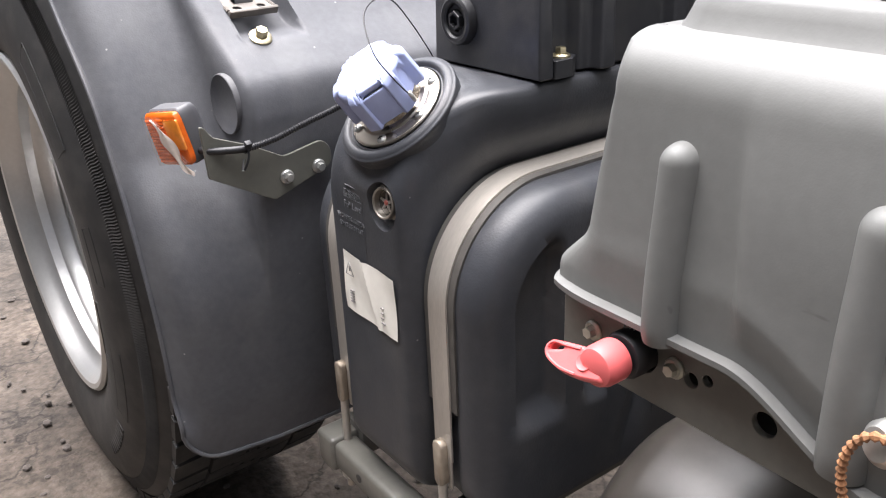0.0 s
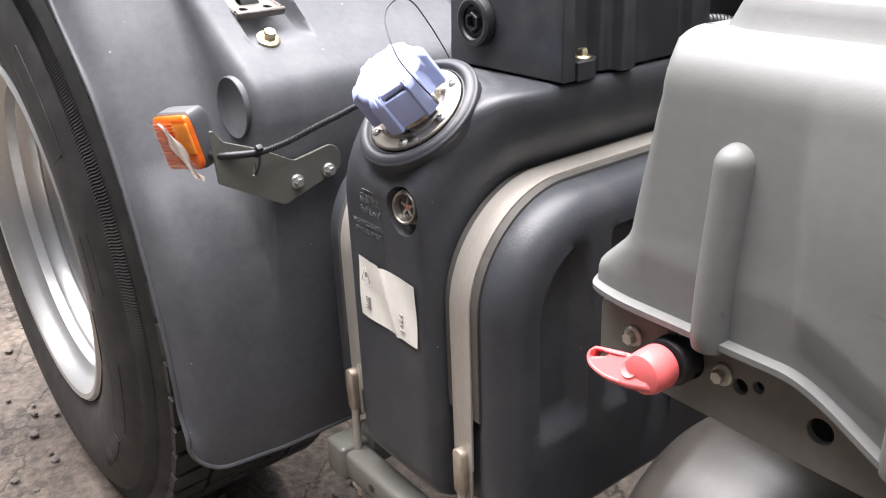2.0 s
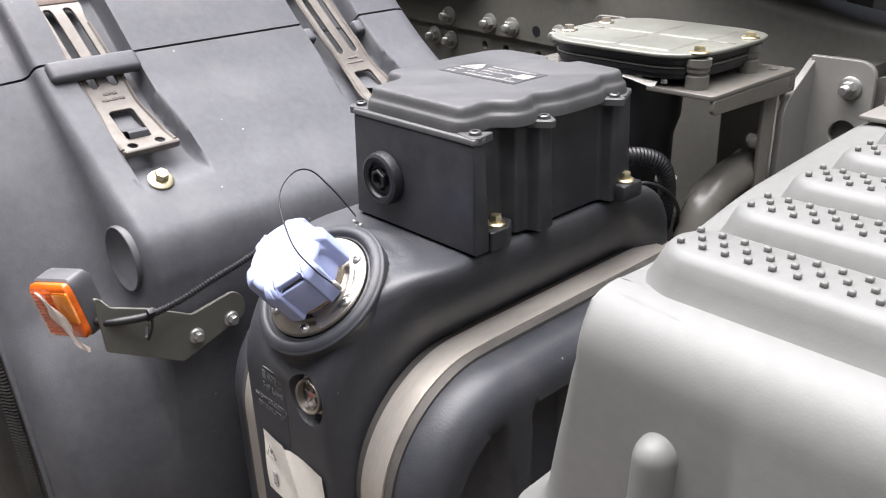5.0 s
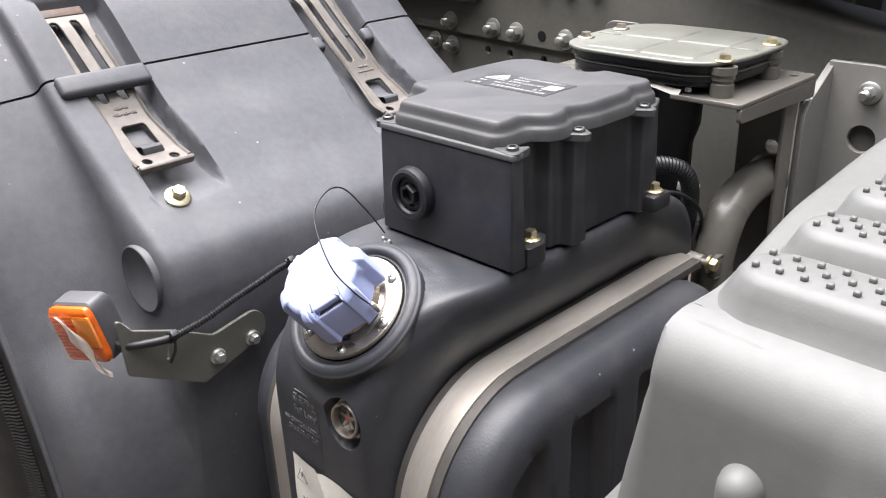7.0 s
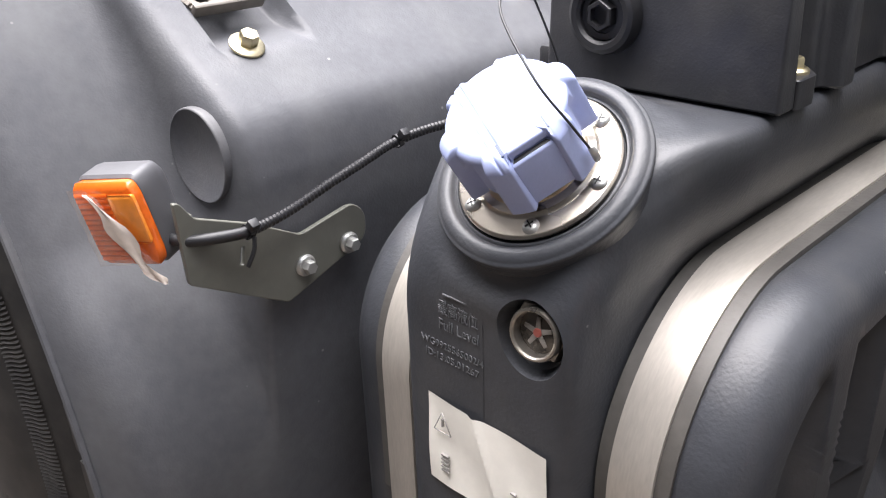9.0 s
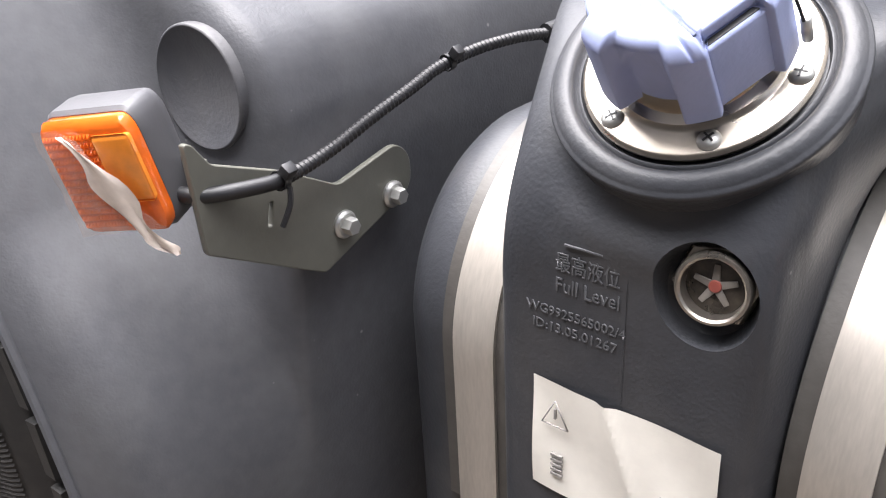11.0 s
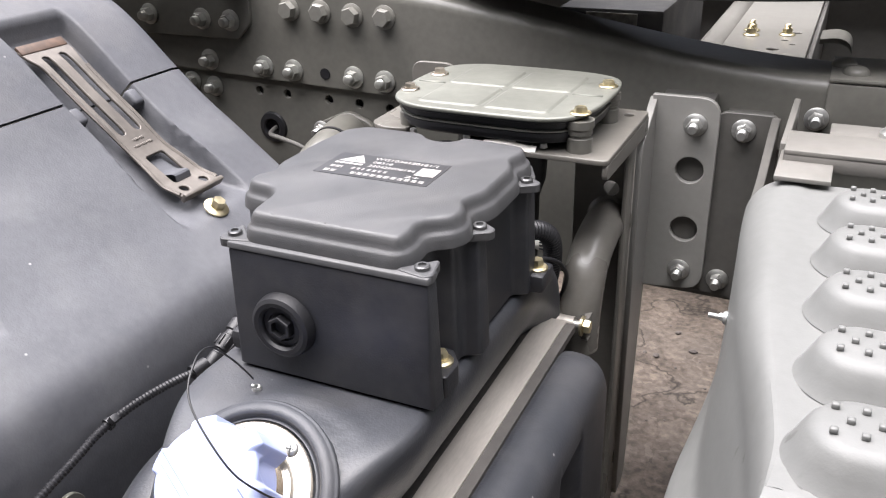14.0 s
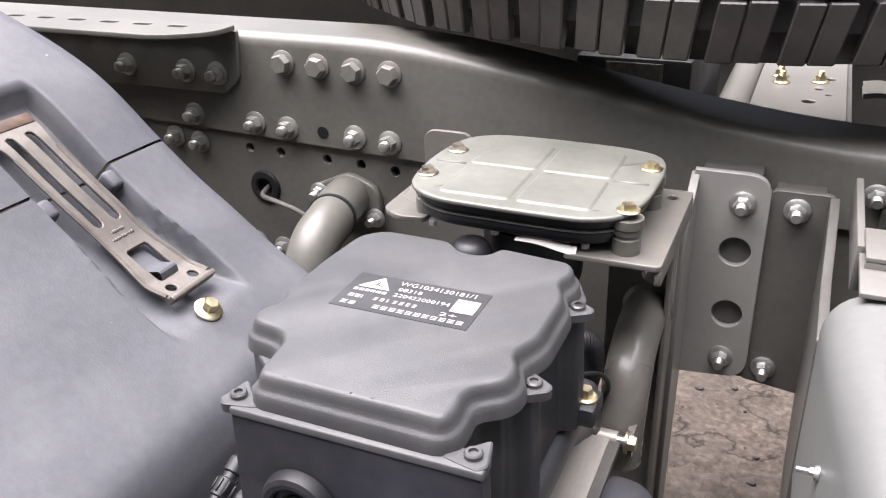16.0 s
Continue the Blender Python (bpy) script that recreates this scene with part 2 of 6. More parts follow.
def lettering(text, size, depth, m, width=None):
    """Words in the built-in font as a thin mesh."""
    cu = bpy.data.curves.new("text", "FONT")
    cu.body, cu.size, cu.extrude = text, size, depth
    cu.resolution_u = 2
    ob = bpy.data.objects.new("text", cu)
    scene.collection.objects.link(ob)
    me = bpy.data.meshes.new_from_object(ob.evaluated_get(bpy.context.evaluated_depsgraph_get()))
    bpy.data.objects.remove(ob)
    bpy.data.curves.remove(cu)
    if width:
        xs = [v.co.x for v in me.vertices]
        k = width / (max(xs) - min(xs))
        me.transform(Matrix.Diagonal((k, 1, 1, 1)))
    me.transform(m)
    return me


def X(v):
    return Vector(v)


# ---- ground ----
def ground_material():
    m = material("dusty_concrete", (0.088, 0.071, 0.057), 0.75, vary=0.62, big=3.2, fine=60, bump=1.0, bump_scale=55, dust=0.35,
                 dust_colour=(0.19, 0.162, 0.137), spec=0.25)
    nt = m.node_tree
    n, link = nt.nodes, nt.links.new
    b = n["Principled BSDF"]
    tc = n.new("ShaderNodeTexCoord")
    warp = n.new("ShaderNodeTexNoise")
    warp.inputs["Scale"].default_value, warp.inputs["Detail"].default_value = 7, 5
    add = n.new("ShaderNodeVectorMath")
    add.operation = "MULTIPLY_ADD"
    add.inputs[1].default_value = (0.35, 0.35, 0.35)
    link(tc.outputs["Object"], warp.inputs["Vector"])
    link(warp.outputs["Color"], add.inputs[0]), link(tc.outputs["Object"], add.inputs[2])
    cells = n.new("ShaderNodeTexVoronoi")
    cells.feature = "DISTANCE_TO_EDGE"
    cells.inputs["Scale"].default_value = 2.3
    link(add.outputs[0], cells.inputs["Vector"])
    crack = n.new("ShaderNodeMapRange")
    crack.inputs["From Max"].default_value = 0.018
    crack.inputs["To Min"].default_value, crack.inputs["To Max"].default_value = 0.35, 1.0
    link(cells.outputs["Distance"], crack.inputs["Value"])
    old = b.inputs["Base Color"].links[0].from_socket
    mul = n.new("ShaderNodeMix")
    mul.data_type, mul.blend_type = "RGBA", "MULTIPLY"
    mul.inputs[0].default_value = 1.0
    chips = n.new("ShaderNodeTexVoronoi")
    chips.inputs["Scale"].default_value = 34
    link(add.outputs[0], chips.inputs["Vector"])
    tone = n.new("ShaderNodeSeparateColor")
    link(chips.outputs["Color"], tone.inputs[0])
    chip = n.new("ShaderNodeMapRange")
    chip.inputs["To Min"].default_value, chip.inputs["To Max"].default_value = 0.78, 1.18
    link(tone.outputs[0], chip.inputs["Value"])
    both = n.new("ShaderNodeMath")
    both.operation = "MULTIPLY"
    link(crack.outputs[0], both.inputs[0]), link(chip.outputs[0], both.inputs[1])
    link(old, mul.inputs[6]), link(both.outputs[0], mul.inputs[7])
    link(mul.outputs[2], b.inputs["Base Color"])
    for node in n:
        if node.bl_idname == "ShaderNodeBump":
            node.inputs["Distance"].default_value = 0.006
    return m


DIRT = ground_material()
rng = random.Random(5)


GROUND = 0.138


def ground():
    def at(i, j):
        # finer near the truck, reaching far out
        fx = lambda k, n: math.copysign(abs(2 * k / (n - 1) - 1) ** 4.0, 2 * k / (n - 1) - 1) * 1500
        x, y = fx(i, 181) - 0.6, fx(j, 181) + 0.6
        near = math.exp(-(x * x + y * y) / 30)
        h = 0.012 * noise.noise((x * 2.2, y * 2.2, 0)) + 0.006 * noise.noise((x * 9, y * 9, 3))
        return (x, y, GROUND + h * near)
    return part("ground", surface(181, 181, at), DIRT)


tagged(ground(), "dusty brown cracked concrete yard with dirt and grit", "ground", kind="structure")


def grit():
    bm = bmesh.new()
    for _ in range(1500):
        x, y, r = rng.uniform(-2.6, 0.6), rng.uniform(-0.4, 3.6), rng.choice((0.002, 0.003, 0.003, 0.004, 0.005, 0.007, 0.010))
        stone = bmesh.ops.create_icosphere(bm, subdivisions=1, radius=r)["verts"]
        sq = Vector((rng.uniform(0.7, 1.3), rng.uniform(0.7, 1.3), rng.uniform(0.4, 0.8)))
        for v in stone:
            v.co = Vector((v.co.x * sq.x * rng.uniform(0.85, 1.15) + x, v.co.y * sq.y + y, v.co.z * sq.z + r * 0.25 + GROUND))
    return part("grit", bm, material("grit_stone", (0.10, 0.085, 0.075), 0.9, vary=0.3, big=40), None, smooth=False)


tagged(grit(), "small loose stones and crumbs lying on the concrete", "gravel", kind="stuff")


# ---- bolts, screws and other repeats ----
def hex_head(name, mat, af, height, washer=0.0, stud=0.0, label="", category="bolt", group=""):
    """A bolt at the origin whose head points along z: washer or flange, hexagon and the end of its thread."""
    th = thing(name, (0, 0, 0), label, category, group)
    z = 0.0
    if washer:
        part("washer", lathe([(0, 0), (washer, 0), (washer, 0.0016), (washer * 0.82, 0.0030), (0, 0.0030)], 28), mat, th)
        z = 0.0026
    r = af / math.sqrt(3)
    dome = [(0, z), (r, z), (r, z + height * 0.78), (r * 0.88, z + height), (0, z + height)]
    part("hexagon", lathe(dome, 6), mat, th)
    if stud:
        sr = af * 0.35
        thread = [(sr, z + height - 0.001)]
        k = 0
        while z + height + k * 0.0012 < z + height + stud:
            thread += [(sr, z + height + k * 0.0012), (sr * 0.90, z + height + (k + 0.5) * 0.0012)]
            k += 1
        thread += [(sr * 0.8, z + height + stud), (0, z + height + stud)]
        part("threaded_end", lathe(thread, 14), mat, th)
    return th


def scatter(make, poses):
    """One thing of a kind and its copies."""
    out = []
    for i, m in enumerate(poses):
        if i == 0:
            ob = make()
            ob.matrix_basis = m
        else:
            ob = copy_thing(out[0], m)
        out.append(ob)
    return out


def facing(at, way, spin=0.0):
    x = (0, 0, 1) if abs(Vector(way).z) < 0.9 else (1, 0, 0)
    return frame_of(at, x, way) @ Matrix.Rotation(spin, 4, "Z")


def spun(points, way):
    return [facing(p, way, rng.uniform(0, 1.04)) for p in points]


# ---- chassis frame ----
def rail_top(x):
    """Height of the rail's top fold, which drops toward the front of the truck."""
    t = min(1, max(0, (x + 0.90) / 0.60))
    t = t * t * (3 - 2 * t)
    return 1.180 - 0.072 * t


YR = 1.094
XS = [-2.8 + 0.035 * i for i in range(130)]


def rail():
    th = thing("chassis_rail", (-0.8, YR, 0.78), "grey-green painted steel chassis rail stepping down toward the front", "truck frame")
    # outer channel: web, rounded fold, top flange, with its thickness
    prof = []
    for k in range(7):
        a = math.pi / 2 * k / 6
        prof.append((YR + 0.016 - 0.016 * math.cos(a), -0.016 + 0.016 * math.sin(a)))
    outer = [(YR, None)] + prof + [(YR + 0.085, 0.0)]
    inner = [(YR + 0.085, -0.007), (YR + 0.018, -0.007), (YR + 0.007, -0.018), (YR + 0.007, None)]
    loop = outer + inner

    def at(i, j):
        x = XS[i]
        y, dz = loop[j]
        low = 1.045 - 0.035 * (x + 0.83)
        return (x, y, low if dz is None else rail_top(x) + dz)
    part("outer_channel", surface(len(XS), len(loop), at, wrap_v=True), CHASSIS, th)
    holes = [circle(x, z, 0.0062, 16) for x, z in ((-1.046, 1.032), (-1.0, 1.031), (-0.933, 1.029), (-0.886, 1.028), (-0.84, 1.025))]
    m = frame_of((0, YR + 0.011, 0), (1, 0, 0), (0, -1, 0))
    web = plate([(-2.8, 0.842), (1.7, 0.842), (1.7, 1.08), (-2.8, 1.08)], holes + [circle(-1.029, 0.981, 0.016)], 0.008, 0.0005, m)
    part("inner_web", web, CHASSIS, th)
    part("bottom_flange", box(-2.8, 1.7, YR + 0.008, YR + 0.085, 0.834, 0.842, 0.002), CHASSIS_SHADED, th)
    return th


rail()


def rail_far():
    th = thing("chassis_rail", (-0.8, 1.95, 0.78), "far chassis rail in grey-green paint darkened for shade", "truck frame")
    part("web", box(-2.8, 1.7, 1.946, 1.954, 0.78, 1.10, 0.001), CHASSIS_SHADED, th)
    part("top_flange", box(-2.8, 1.7, 1.87, 1.946, 1.092, 1.10, 0.002), CHASSIS_SHADED, th)
    part("bottom_flange", box(-2.8, 1.7, 1.87, 1.946, 0.78, 0.788, 0.002), CHASSIS_SHADED, th)


rail_far()


def rail_joint():
    """The thicker wrap that begins further forward on the rail."""
    th = thing("rail_reinforcement", (-0.1, YR, 1.0), "grey painted steel reinforcement wrapped over the chassis rail", "truck frame")
    x0, x1, z = -0.324, 1.7, 1.1055
    part("side_plate", box(x0, x1, YR - 0.0055, YR - 0.0008, 1.03, z, 0.002), CHASSIS, th)
    part("top_plate", box(x0, x1, YR - 0.0055, YR + 0.10, z + 0.0006, z + 0.0056, 0.002), CHASSIS, th)
    dome = [(0.013, 0), (0.0125, 0.003), (0.010, 0.006), (0.005, 0.008), (0, 0.0085)]
    for at in ((-0.30, YR + 0.022, z + 0.0056), (-0.312, YR + 0.055, z + 0.0056)):
        part("rivet", moved(lathe(dome, 20), Matrix.Translation(at)), CHASSIS, th)


rail_joint()

NUT = lambda: hex_head("flange_nut", ZINC_PAINT, 0.0175, 0.010, 0.0145, 0.007, "grey painted flange nut on a threaded stud in the chassis rail", "nut", "chassis nuts")
HEAD = lambda: hex_head("hex_bolt", CHASSIS_BOLT, 0.0205, 0.010, 0.0150, 0, "grey-green painted hexagon bolt in the chassis rail", "bolt", "chassis bolts")
ZINC_PAINT = material("zinc_overpainted", (0.36, 0.36, 0.33), 0.38, metal=0.55, vary=0.15, bump=0.15, big=50)
CHASSIS_BOLT = material("bolt_paint", (0.19, 0.185, 0.165), 0.35, vary=0.1, bump=0.1, big=40)
OUT = (0, -1, 0)
scatter(HEAD, spun([(x, YR - 0.0002, z) for x, z in ((-0.977, 1.147), (-0.93, 1.146), (-0.883, 1.144), (-0.837, 1.144))], OUT))
scatter(NUT, spun([(x, YR - 0.0002, z) for x, z in ((-1.119, 1.072), (-1.027, 1.069), (-0.98, 1.067), (-0.887, 1.065), (-0.841, 1.063))]
        + [(x, YR + 0.0068, z) for x, z in ((-1.162, 1.036), (-1.123, 1.032), (-1.051, 0.901), (-1.011, 0.898))], OUT))
# no hole is cut; a black disc paints its dark inside
tagged(part("hole_shade_disc", moved(lathe([(0, 0), (0.0075, 0), (0.0075, 0.0006), (0, 0.0006)], 20), facing((-0.931, YR - 0.0003, 1.066), OUT)), BLACK),
       "black disc for the shade in an empty bolt hole of the chassis rail", "hole")


def angle_bracket():
    """Angle with slotted top flange, bolted high on the rail behind the mudguard."""
    th = thing("angle_bracket", (-1.4, YR - 0.004, 1.12), "grey-green angle bracket with slotted top flange bolted to the rail", "bracket")
    face = soft_poly([(-2.4, 1.104), (-1.062, 1.104), (-1.04, 1.125), (-1.035, 1.182), (-2.4, 1.182)], [0.0, 0.003, 0.003, 0.004, 0.0])
    part("side_plate", plate(face, (), 0.006, 0.0008, frame_of((0, YR - 0.0032, 0), (1, 0, 0), OUT)), CHASSIS, th)
    slot = lambda x: soft_poly([(x - 0.013, 1.058), (x + 0.013, 1.058), (x + 0.013, 1.070), (x - 0.013, 1.070)], 0.006)
    top = soft_poly([(-2.4, 1.012), (-1.085, 1.012), (-1.035, 1.05), (-1.035, 1.0875), (-2.4, 1.0875)], [0, 0.03, 0.02, 0.002, 0])
    part("top_flange", plate(top, [slot(-1.10 - 0.052 * i) for i in range(14)], 0.006, 0.0008, Matrix.Translation((0, 0, 1.186))), CHASSIS, th)
    return th


angle_bracket()
scatter(NUT, spun([(x, YR - 0.0064, z) for x, z in ((-1.21, 1.131), (-1.118, 1.129), (-1.07, 1.129))], OUT))


# ---- rear wheel ----
WX, WY, WZ, WR = -1.487, 0.2996, 0.646, 0.578  # the wheel is drawn at full size and scaled to its true radius
WSCALE = 0.88


def tyre_mesh(R, width, tread_blocks=True):
    """A radial tyre turned about z (outer face at +z = 0, going down to -width)."""
    w = width
    prof = [(0.330, -0.010), (0.345, 0.004), (0.38, 0.016), (0.43, 0.022), (0.47, 0.018), (0.505, 0.008), (R - 0.062, 0.000),
            (R - 0.05, -0.004), (R - 0.022, -0.016), (R - 0.006, -0.030), (R - 0.004, -0.05), (R - 0.004, -w + 0.05), (R - 0.006, -w + 0.03),
            (R - 0.022, -w + 0.016), (R - 0.062, -w), (0.47, -w - 0.018), (0.43, -w - 0.022), (0.38, -w - 0.016), (0.330, -w + 0.01)]
    return lathe(prof, 120)


def wheel(cx, cy, cz, R, axis, name, label, dish=True, both=True, squash=0.0):
    th = thing(name, (cx, cy, cz), label, "wheel")
    m = frame_of((cx, cy, cz), (1, 0, 0), axis) @ Matrix.Scale(WSCALE, 4)
    ty = part("tyre", moved(tyre_mesh(R, 0.27), m), RUBBER, th)
    # shoulder ribs
    ribs = bmesh.new()
    n = 700
    for i in range(n):
        a = 2 * math.pi * i / n
        mm = Matrix.Rotation(a, 4, "Z")
        v = []
        for r, z, da in ((R - 0.060, 0.0016, 0), (R - 0.050, -0.0014, 0.0025), (R - 0.040, -0.0054, -0.0005), (R - 0.032, -0.0094, 0.0015)):
            for s in (-0.0012, 0.0012):
                aa = da + s / r
                v.append(ribs.verts.new(mm @ Vector((r * math.cos(aa), r * math.sin(aa), z + (0.0008 if s < 0 else -0.0006)))))
        for k in range(0, 6, 2):
            ribs.faces.new((v[k], v[k + 1], v[k + 3], v[k + 2]))
    tagged(part("shoulder_ribs", moved(ribs, m), RUBBER, ty, smooth=False), "fine moulded ribs round the shoulder", kind="stuff")
    # sidewall panels and rings
    for r0, r1, a0, a1 in ((0.445, 0.475, 0.10, 0.30), (0.44, 0.48, 0.55, 0.95), (0.405, 0.425, -0.25, 0.0), (0.44, 0.475, -0.5, -0.15), (0.44, 0.475, 2.2, 2.7)):
        line = []
        for k in range(13):
            a = a0 + (a1 - a0) * k / 12
            line.append((r0 * math.cos(a), r0 * math.sin(a), 0.0215 if r0 < 0.43 else 0.0205))
        for k in range(13):
            a = a1 + (a0 - a1) * k / 12
            line.append((r1 * math.cos(a), r1 * math.sin(a), 0.0195 if r1 < 0.46 else 0.0165))
        part("sidewall_panel", moved(tube(line + line[:1], 0.0009, 6), m), RUBBER, ty)
    for k in range(9):
        a = -0.62 - 0.045 * k
        bar = box(0.430, 0.462, -0.006, 0.006, 0.0185, 0.0215, 0.0008, 1)
        part("raised_letter", moved(bar, m @ Matrix.Rotation(a, 4, "Z")), RUBBER, ty)
    # tread blocks round the circumference
    blocks = bmesh.new()
    nb = 56
    for row, (z0, z1, sh) in enumerate(((-0.022, -0.085, 0.0), (-0.092, -0.132, 0.5), (-0.139, -0.178, 0.0), (-0.185, -0.248, 0.5))):
        for i in range(nb):
            a0 = 2 * math.pi * (i + sh) / nb
            da = 2 * math.pi / nb * 0.40
            c = []
            for r in (R - 0.010, R + 0.006):
                for a, z in ((a0 - da, z0), (a0 + da, z0), (a0 + da + 0.012, z1), (a0 - da + 0.012, z1)):
                    c.append(blocks.verts.new((r * math.cos(a), r * math.sin(a), z)))
            for q in ((4, 5, 6, 7), (0, 1, 5, 4), (1, 2, 6, 5), (2, 3, 7, 6), (3, 0, 4, 7)):
                blocks.faces.new([c[k] for k in q])
    tagged(part("tread", moved(blocks, m), RUBBER, ty, smooth=False), "rows of worn dusty tread blocks", kind="stuff")
    if dish:
        prof = [(0.336, -0.004), (0.338, 0.004), (0.332, 0.010), (0.322, 0.008), (0.314, -0.004), (0.308, -0.018), (0.300, -0.030), (0.291, -0.036), (0.289, -0.056), (0.282, -0.064),
                (0.279, -0.088), (0.283, -0.094), (0.279, -0.100), (0.268, -0.108), (0.265, -0.132), (0.258, -0.160), (0.24, -0.172), (0.20, -0.168), (0.145, -0.150), (0.14, -0.150), (0.13, -0.12), (0.0, -0.115)]
        part("rim", moved(lathe(prof, 96), m), RIM, th, "silver painted deep-dish steel rim")
    return th


wheel(WX, WY, WZ, WR, (0, -1, 0), "truck_wheel", "rear truck wheel with black tyre and silver deep-dish rim")
wheel(WX, WY + 0.30, WZ, WR, (0, 1, 0), "truck_wheel", "inner twin truck tyre behind the outer wheel", dish=False)


# ---- mudguard ----
PROFILE = rounded([(-0.812, 0.545), (-0.797, 0.62), (-0.790, 0.72), (-0.786, 0.84), (-0.785, 0.925), (-0.787, 0.955), (-0.798, 0.982), (-0.825, 1.002), (-0.860, 1.025),
                   (-0.905, 1.060), (-0.945, 1.090), (-0.980, 1.121), (-1.035, 1.173), (-1.076, 1.200), (-1.13, 1.2255), (-1.22, 1.262), (-1.32, 1.290), (-1.42, 1.304), (-1.52, 1.305), (-1.69, 1.280), (-1.88, 1.185), (-2.06, 1.00)], 8)
NF, NJ = 175, 235  # across the sheet, and to the rim of the wheel opening
YC = 0.398  # outer edge of the raised part
CUT = min(range(len(PROFILE)), key=lambda i: (PROFILE[i] - Vector((-0.980, 1.120))).length)
POCKETS = (0.456, 0.760)
ARC = [0.0]
for i in range(1, len(PROFILE)):
    ARC.append(ARC[-1] + (PROFILE[i] - PROFILE[i - 1]).length)
def smooth01(a, b, t):
    t = min(1, max(0, (t - a) / (b - a)))
    return t * t * (3 - 2 * t)


def rounded_corner(q):
    """Lifts the foot of the sheet toward the wheel, so that its lower corner is round."""
    r = 0.045
    u = min(1.0, max(0.0, (0.2835 + r - q.y) / r))
    w = max(0.0, 1 - (q.z - PROFILE[0].y) / 0.16)
    q.z += r * (1 - math.sqrt(1 - 0.98 * u * u)) * w ** 1.5 if w < 1 else r * (1 - math.sqrt(1 - 0.98 * u * u))
    return q


def guard_point(i, j, sink=0.0):
    p = PROFILE[i]
    a, b = PROFILE[max(i - 1, 0)], PROFILE[min(i + 1, len(PROFILE) - 1)]
    t = (b - a).normalized()
    inward = Vector((-t.y, t.x))
    if inward.dot(Vector((WX, WZ)) - Vector((p.x, p.y))) < 0:
        inward = -inward
    inn = Vector((inward.x, 0, inward.y))
    sheet = lambda y, d=0.0: Vector((p.x, y, p.y)) + inn * d
    # the raised part drops by a side wall to the flap, which rolls over to the rim of the wheel opening
    way = Vector((p.x - WX, p.y - WZ))
    rp = way.length
    way /= rp
    high = WZ + 0.65 * way.y if p.x > WX else 1.3
    rf = rp + (min(0.676, rp) - rp) * smooth01(0.72, 0.95, p.y)
    rim = 0.650 - 0.018 * smooth01(0.95, 1.07, high) + 0.016 * smooth01(0.62, 0.56, high)
    rc = 0.012 + 0.020 * smooth01(0.80, 0.95, p.y)
    if j < 5:
        y, d = ((0.887, 0.040), (0.887, 0.020), (0.884, 0.008), (0.877, 0.002), (0.865, 0.0))[j]
        q = sheet(y, d)
    elif j < NF:
        y = 0.865 + (YC + rc - 0.865) * (j - 4) / (NF - 4)
        d = 0.0
        for pc in POCKETS:
            half = 0.041 + 0.008 * smooth01(-0.95, -0.88, p.x)
            across = smooth01(half + 0.004, half - 0.002, abs(y - pc))
            along = smooth01(-0.842, -0.885, p.x) * smooth01(-1.060, -1.048, p.x)
            d += 0.021 * across * along
        q = sheet(y, d)
    else:
        drop = rp - rf
        flat = min(0.030, max(0.004, drop * 0.45))
        line = [((YC + rc, rp), 0.0), ((YC, rp), min(rc, flat)), ((YC - 0.004, rf), min(0.026, flat)), ((0.304, rf - 0.010), 0.020), ((0.2835, rim), 0.0)]
        y, r = section(line)[j - NF]
        q = Vector((WX + way.x * r, y, WZ + way.y * r))
        return rounded_corner(q - Vector((way.x, 0, way.y)) * sink + Vector((0, sink, 0)))
    return q + inn * sink


def section(line):
    """60 points along an open line whose corners are rounded off: ((across, radius), cut) a corner."""
    out, spans = [], (4, 14, 4, 12, 8, 10, 8)
    P = [Vector(q) for q, _ in line]
    ends = []
    for k, (q, c) in enumerate(line):
        if 0 < k < len(line) - 1:
            a, b = (P[k - 1] - P[k]), (P[k + 1] - P[k])
            ca, cb = min(c, a.length * 0.48), min(c, b.length * 0.48)
            ends.append((P[k] + a.normalized() * ca, P[k] + b.normalized() * cb))
        else:
            ends.append((P[k], P[k]))
    for k in range(len(P) - 1):
        a, b = ends[k][1], ends[k + 1][0]
        n = spans[2 * k] if 2 * k < len(spans) else 8
        out += [a.lerp(b, t / n) for t in range(n)]
        if k + 1 < len(P) - 1:
            c0, c1, m = ends[k + 1][0], ends[k + 1][1], spans[2 * k + 1]
            out += [(1 - t / m) ** 2 * c0 + 2 * (t / m) * (1 - t / m) * P[k + 1] + (t / m) ** 2 * c1 for t in range(m)]
    out = out[:59]
    return out + [P[-1]]


def guard(i0, i1, name, label, at):
    th = thing(name, at, label, "mudguard")
    n = i1 - i0
    nj = NJ
    # shell with thickness: outer skin then inner skin
    def fn(i, j):
        x, y, z = guard_point(i0 + i, j if j < nj else 2 * nj - 1 - j, 0.0 if j < nj else 0.004)
        gap = 0.0014 if (i == 0 and i0 > 0) else (-0.0014 if (i == n - 1 and i0 == 0) else 0.0)
        return (x - gap * 0.7, y, z + gap * 0.7)
    bm = surface(n, 2 * nj, fn, wrap_v=True)
    part("shell", bm, FENDER if i0 else SPLASHED, th, angle=60)
    return th


lower_guard = guard(0, CUT + 1, "mudguard_front_section", "dark grey moulded plastic front mudguard section", (-0.80, 0.55, 0.56))
upper_guard = guard(CUT, len(PROFILE), "mudguard_top_section", "dark grey plastic top mudguard section over the wheel", (-1.5, 0.55, 1.3))
tip = tube([guard_point(i, NJ - 1) for i in range(0, CUT)], 0.0032, 8)
part("rolled_edge", tip, FENDER, lower_guard)
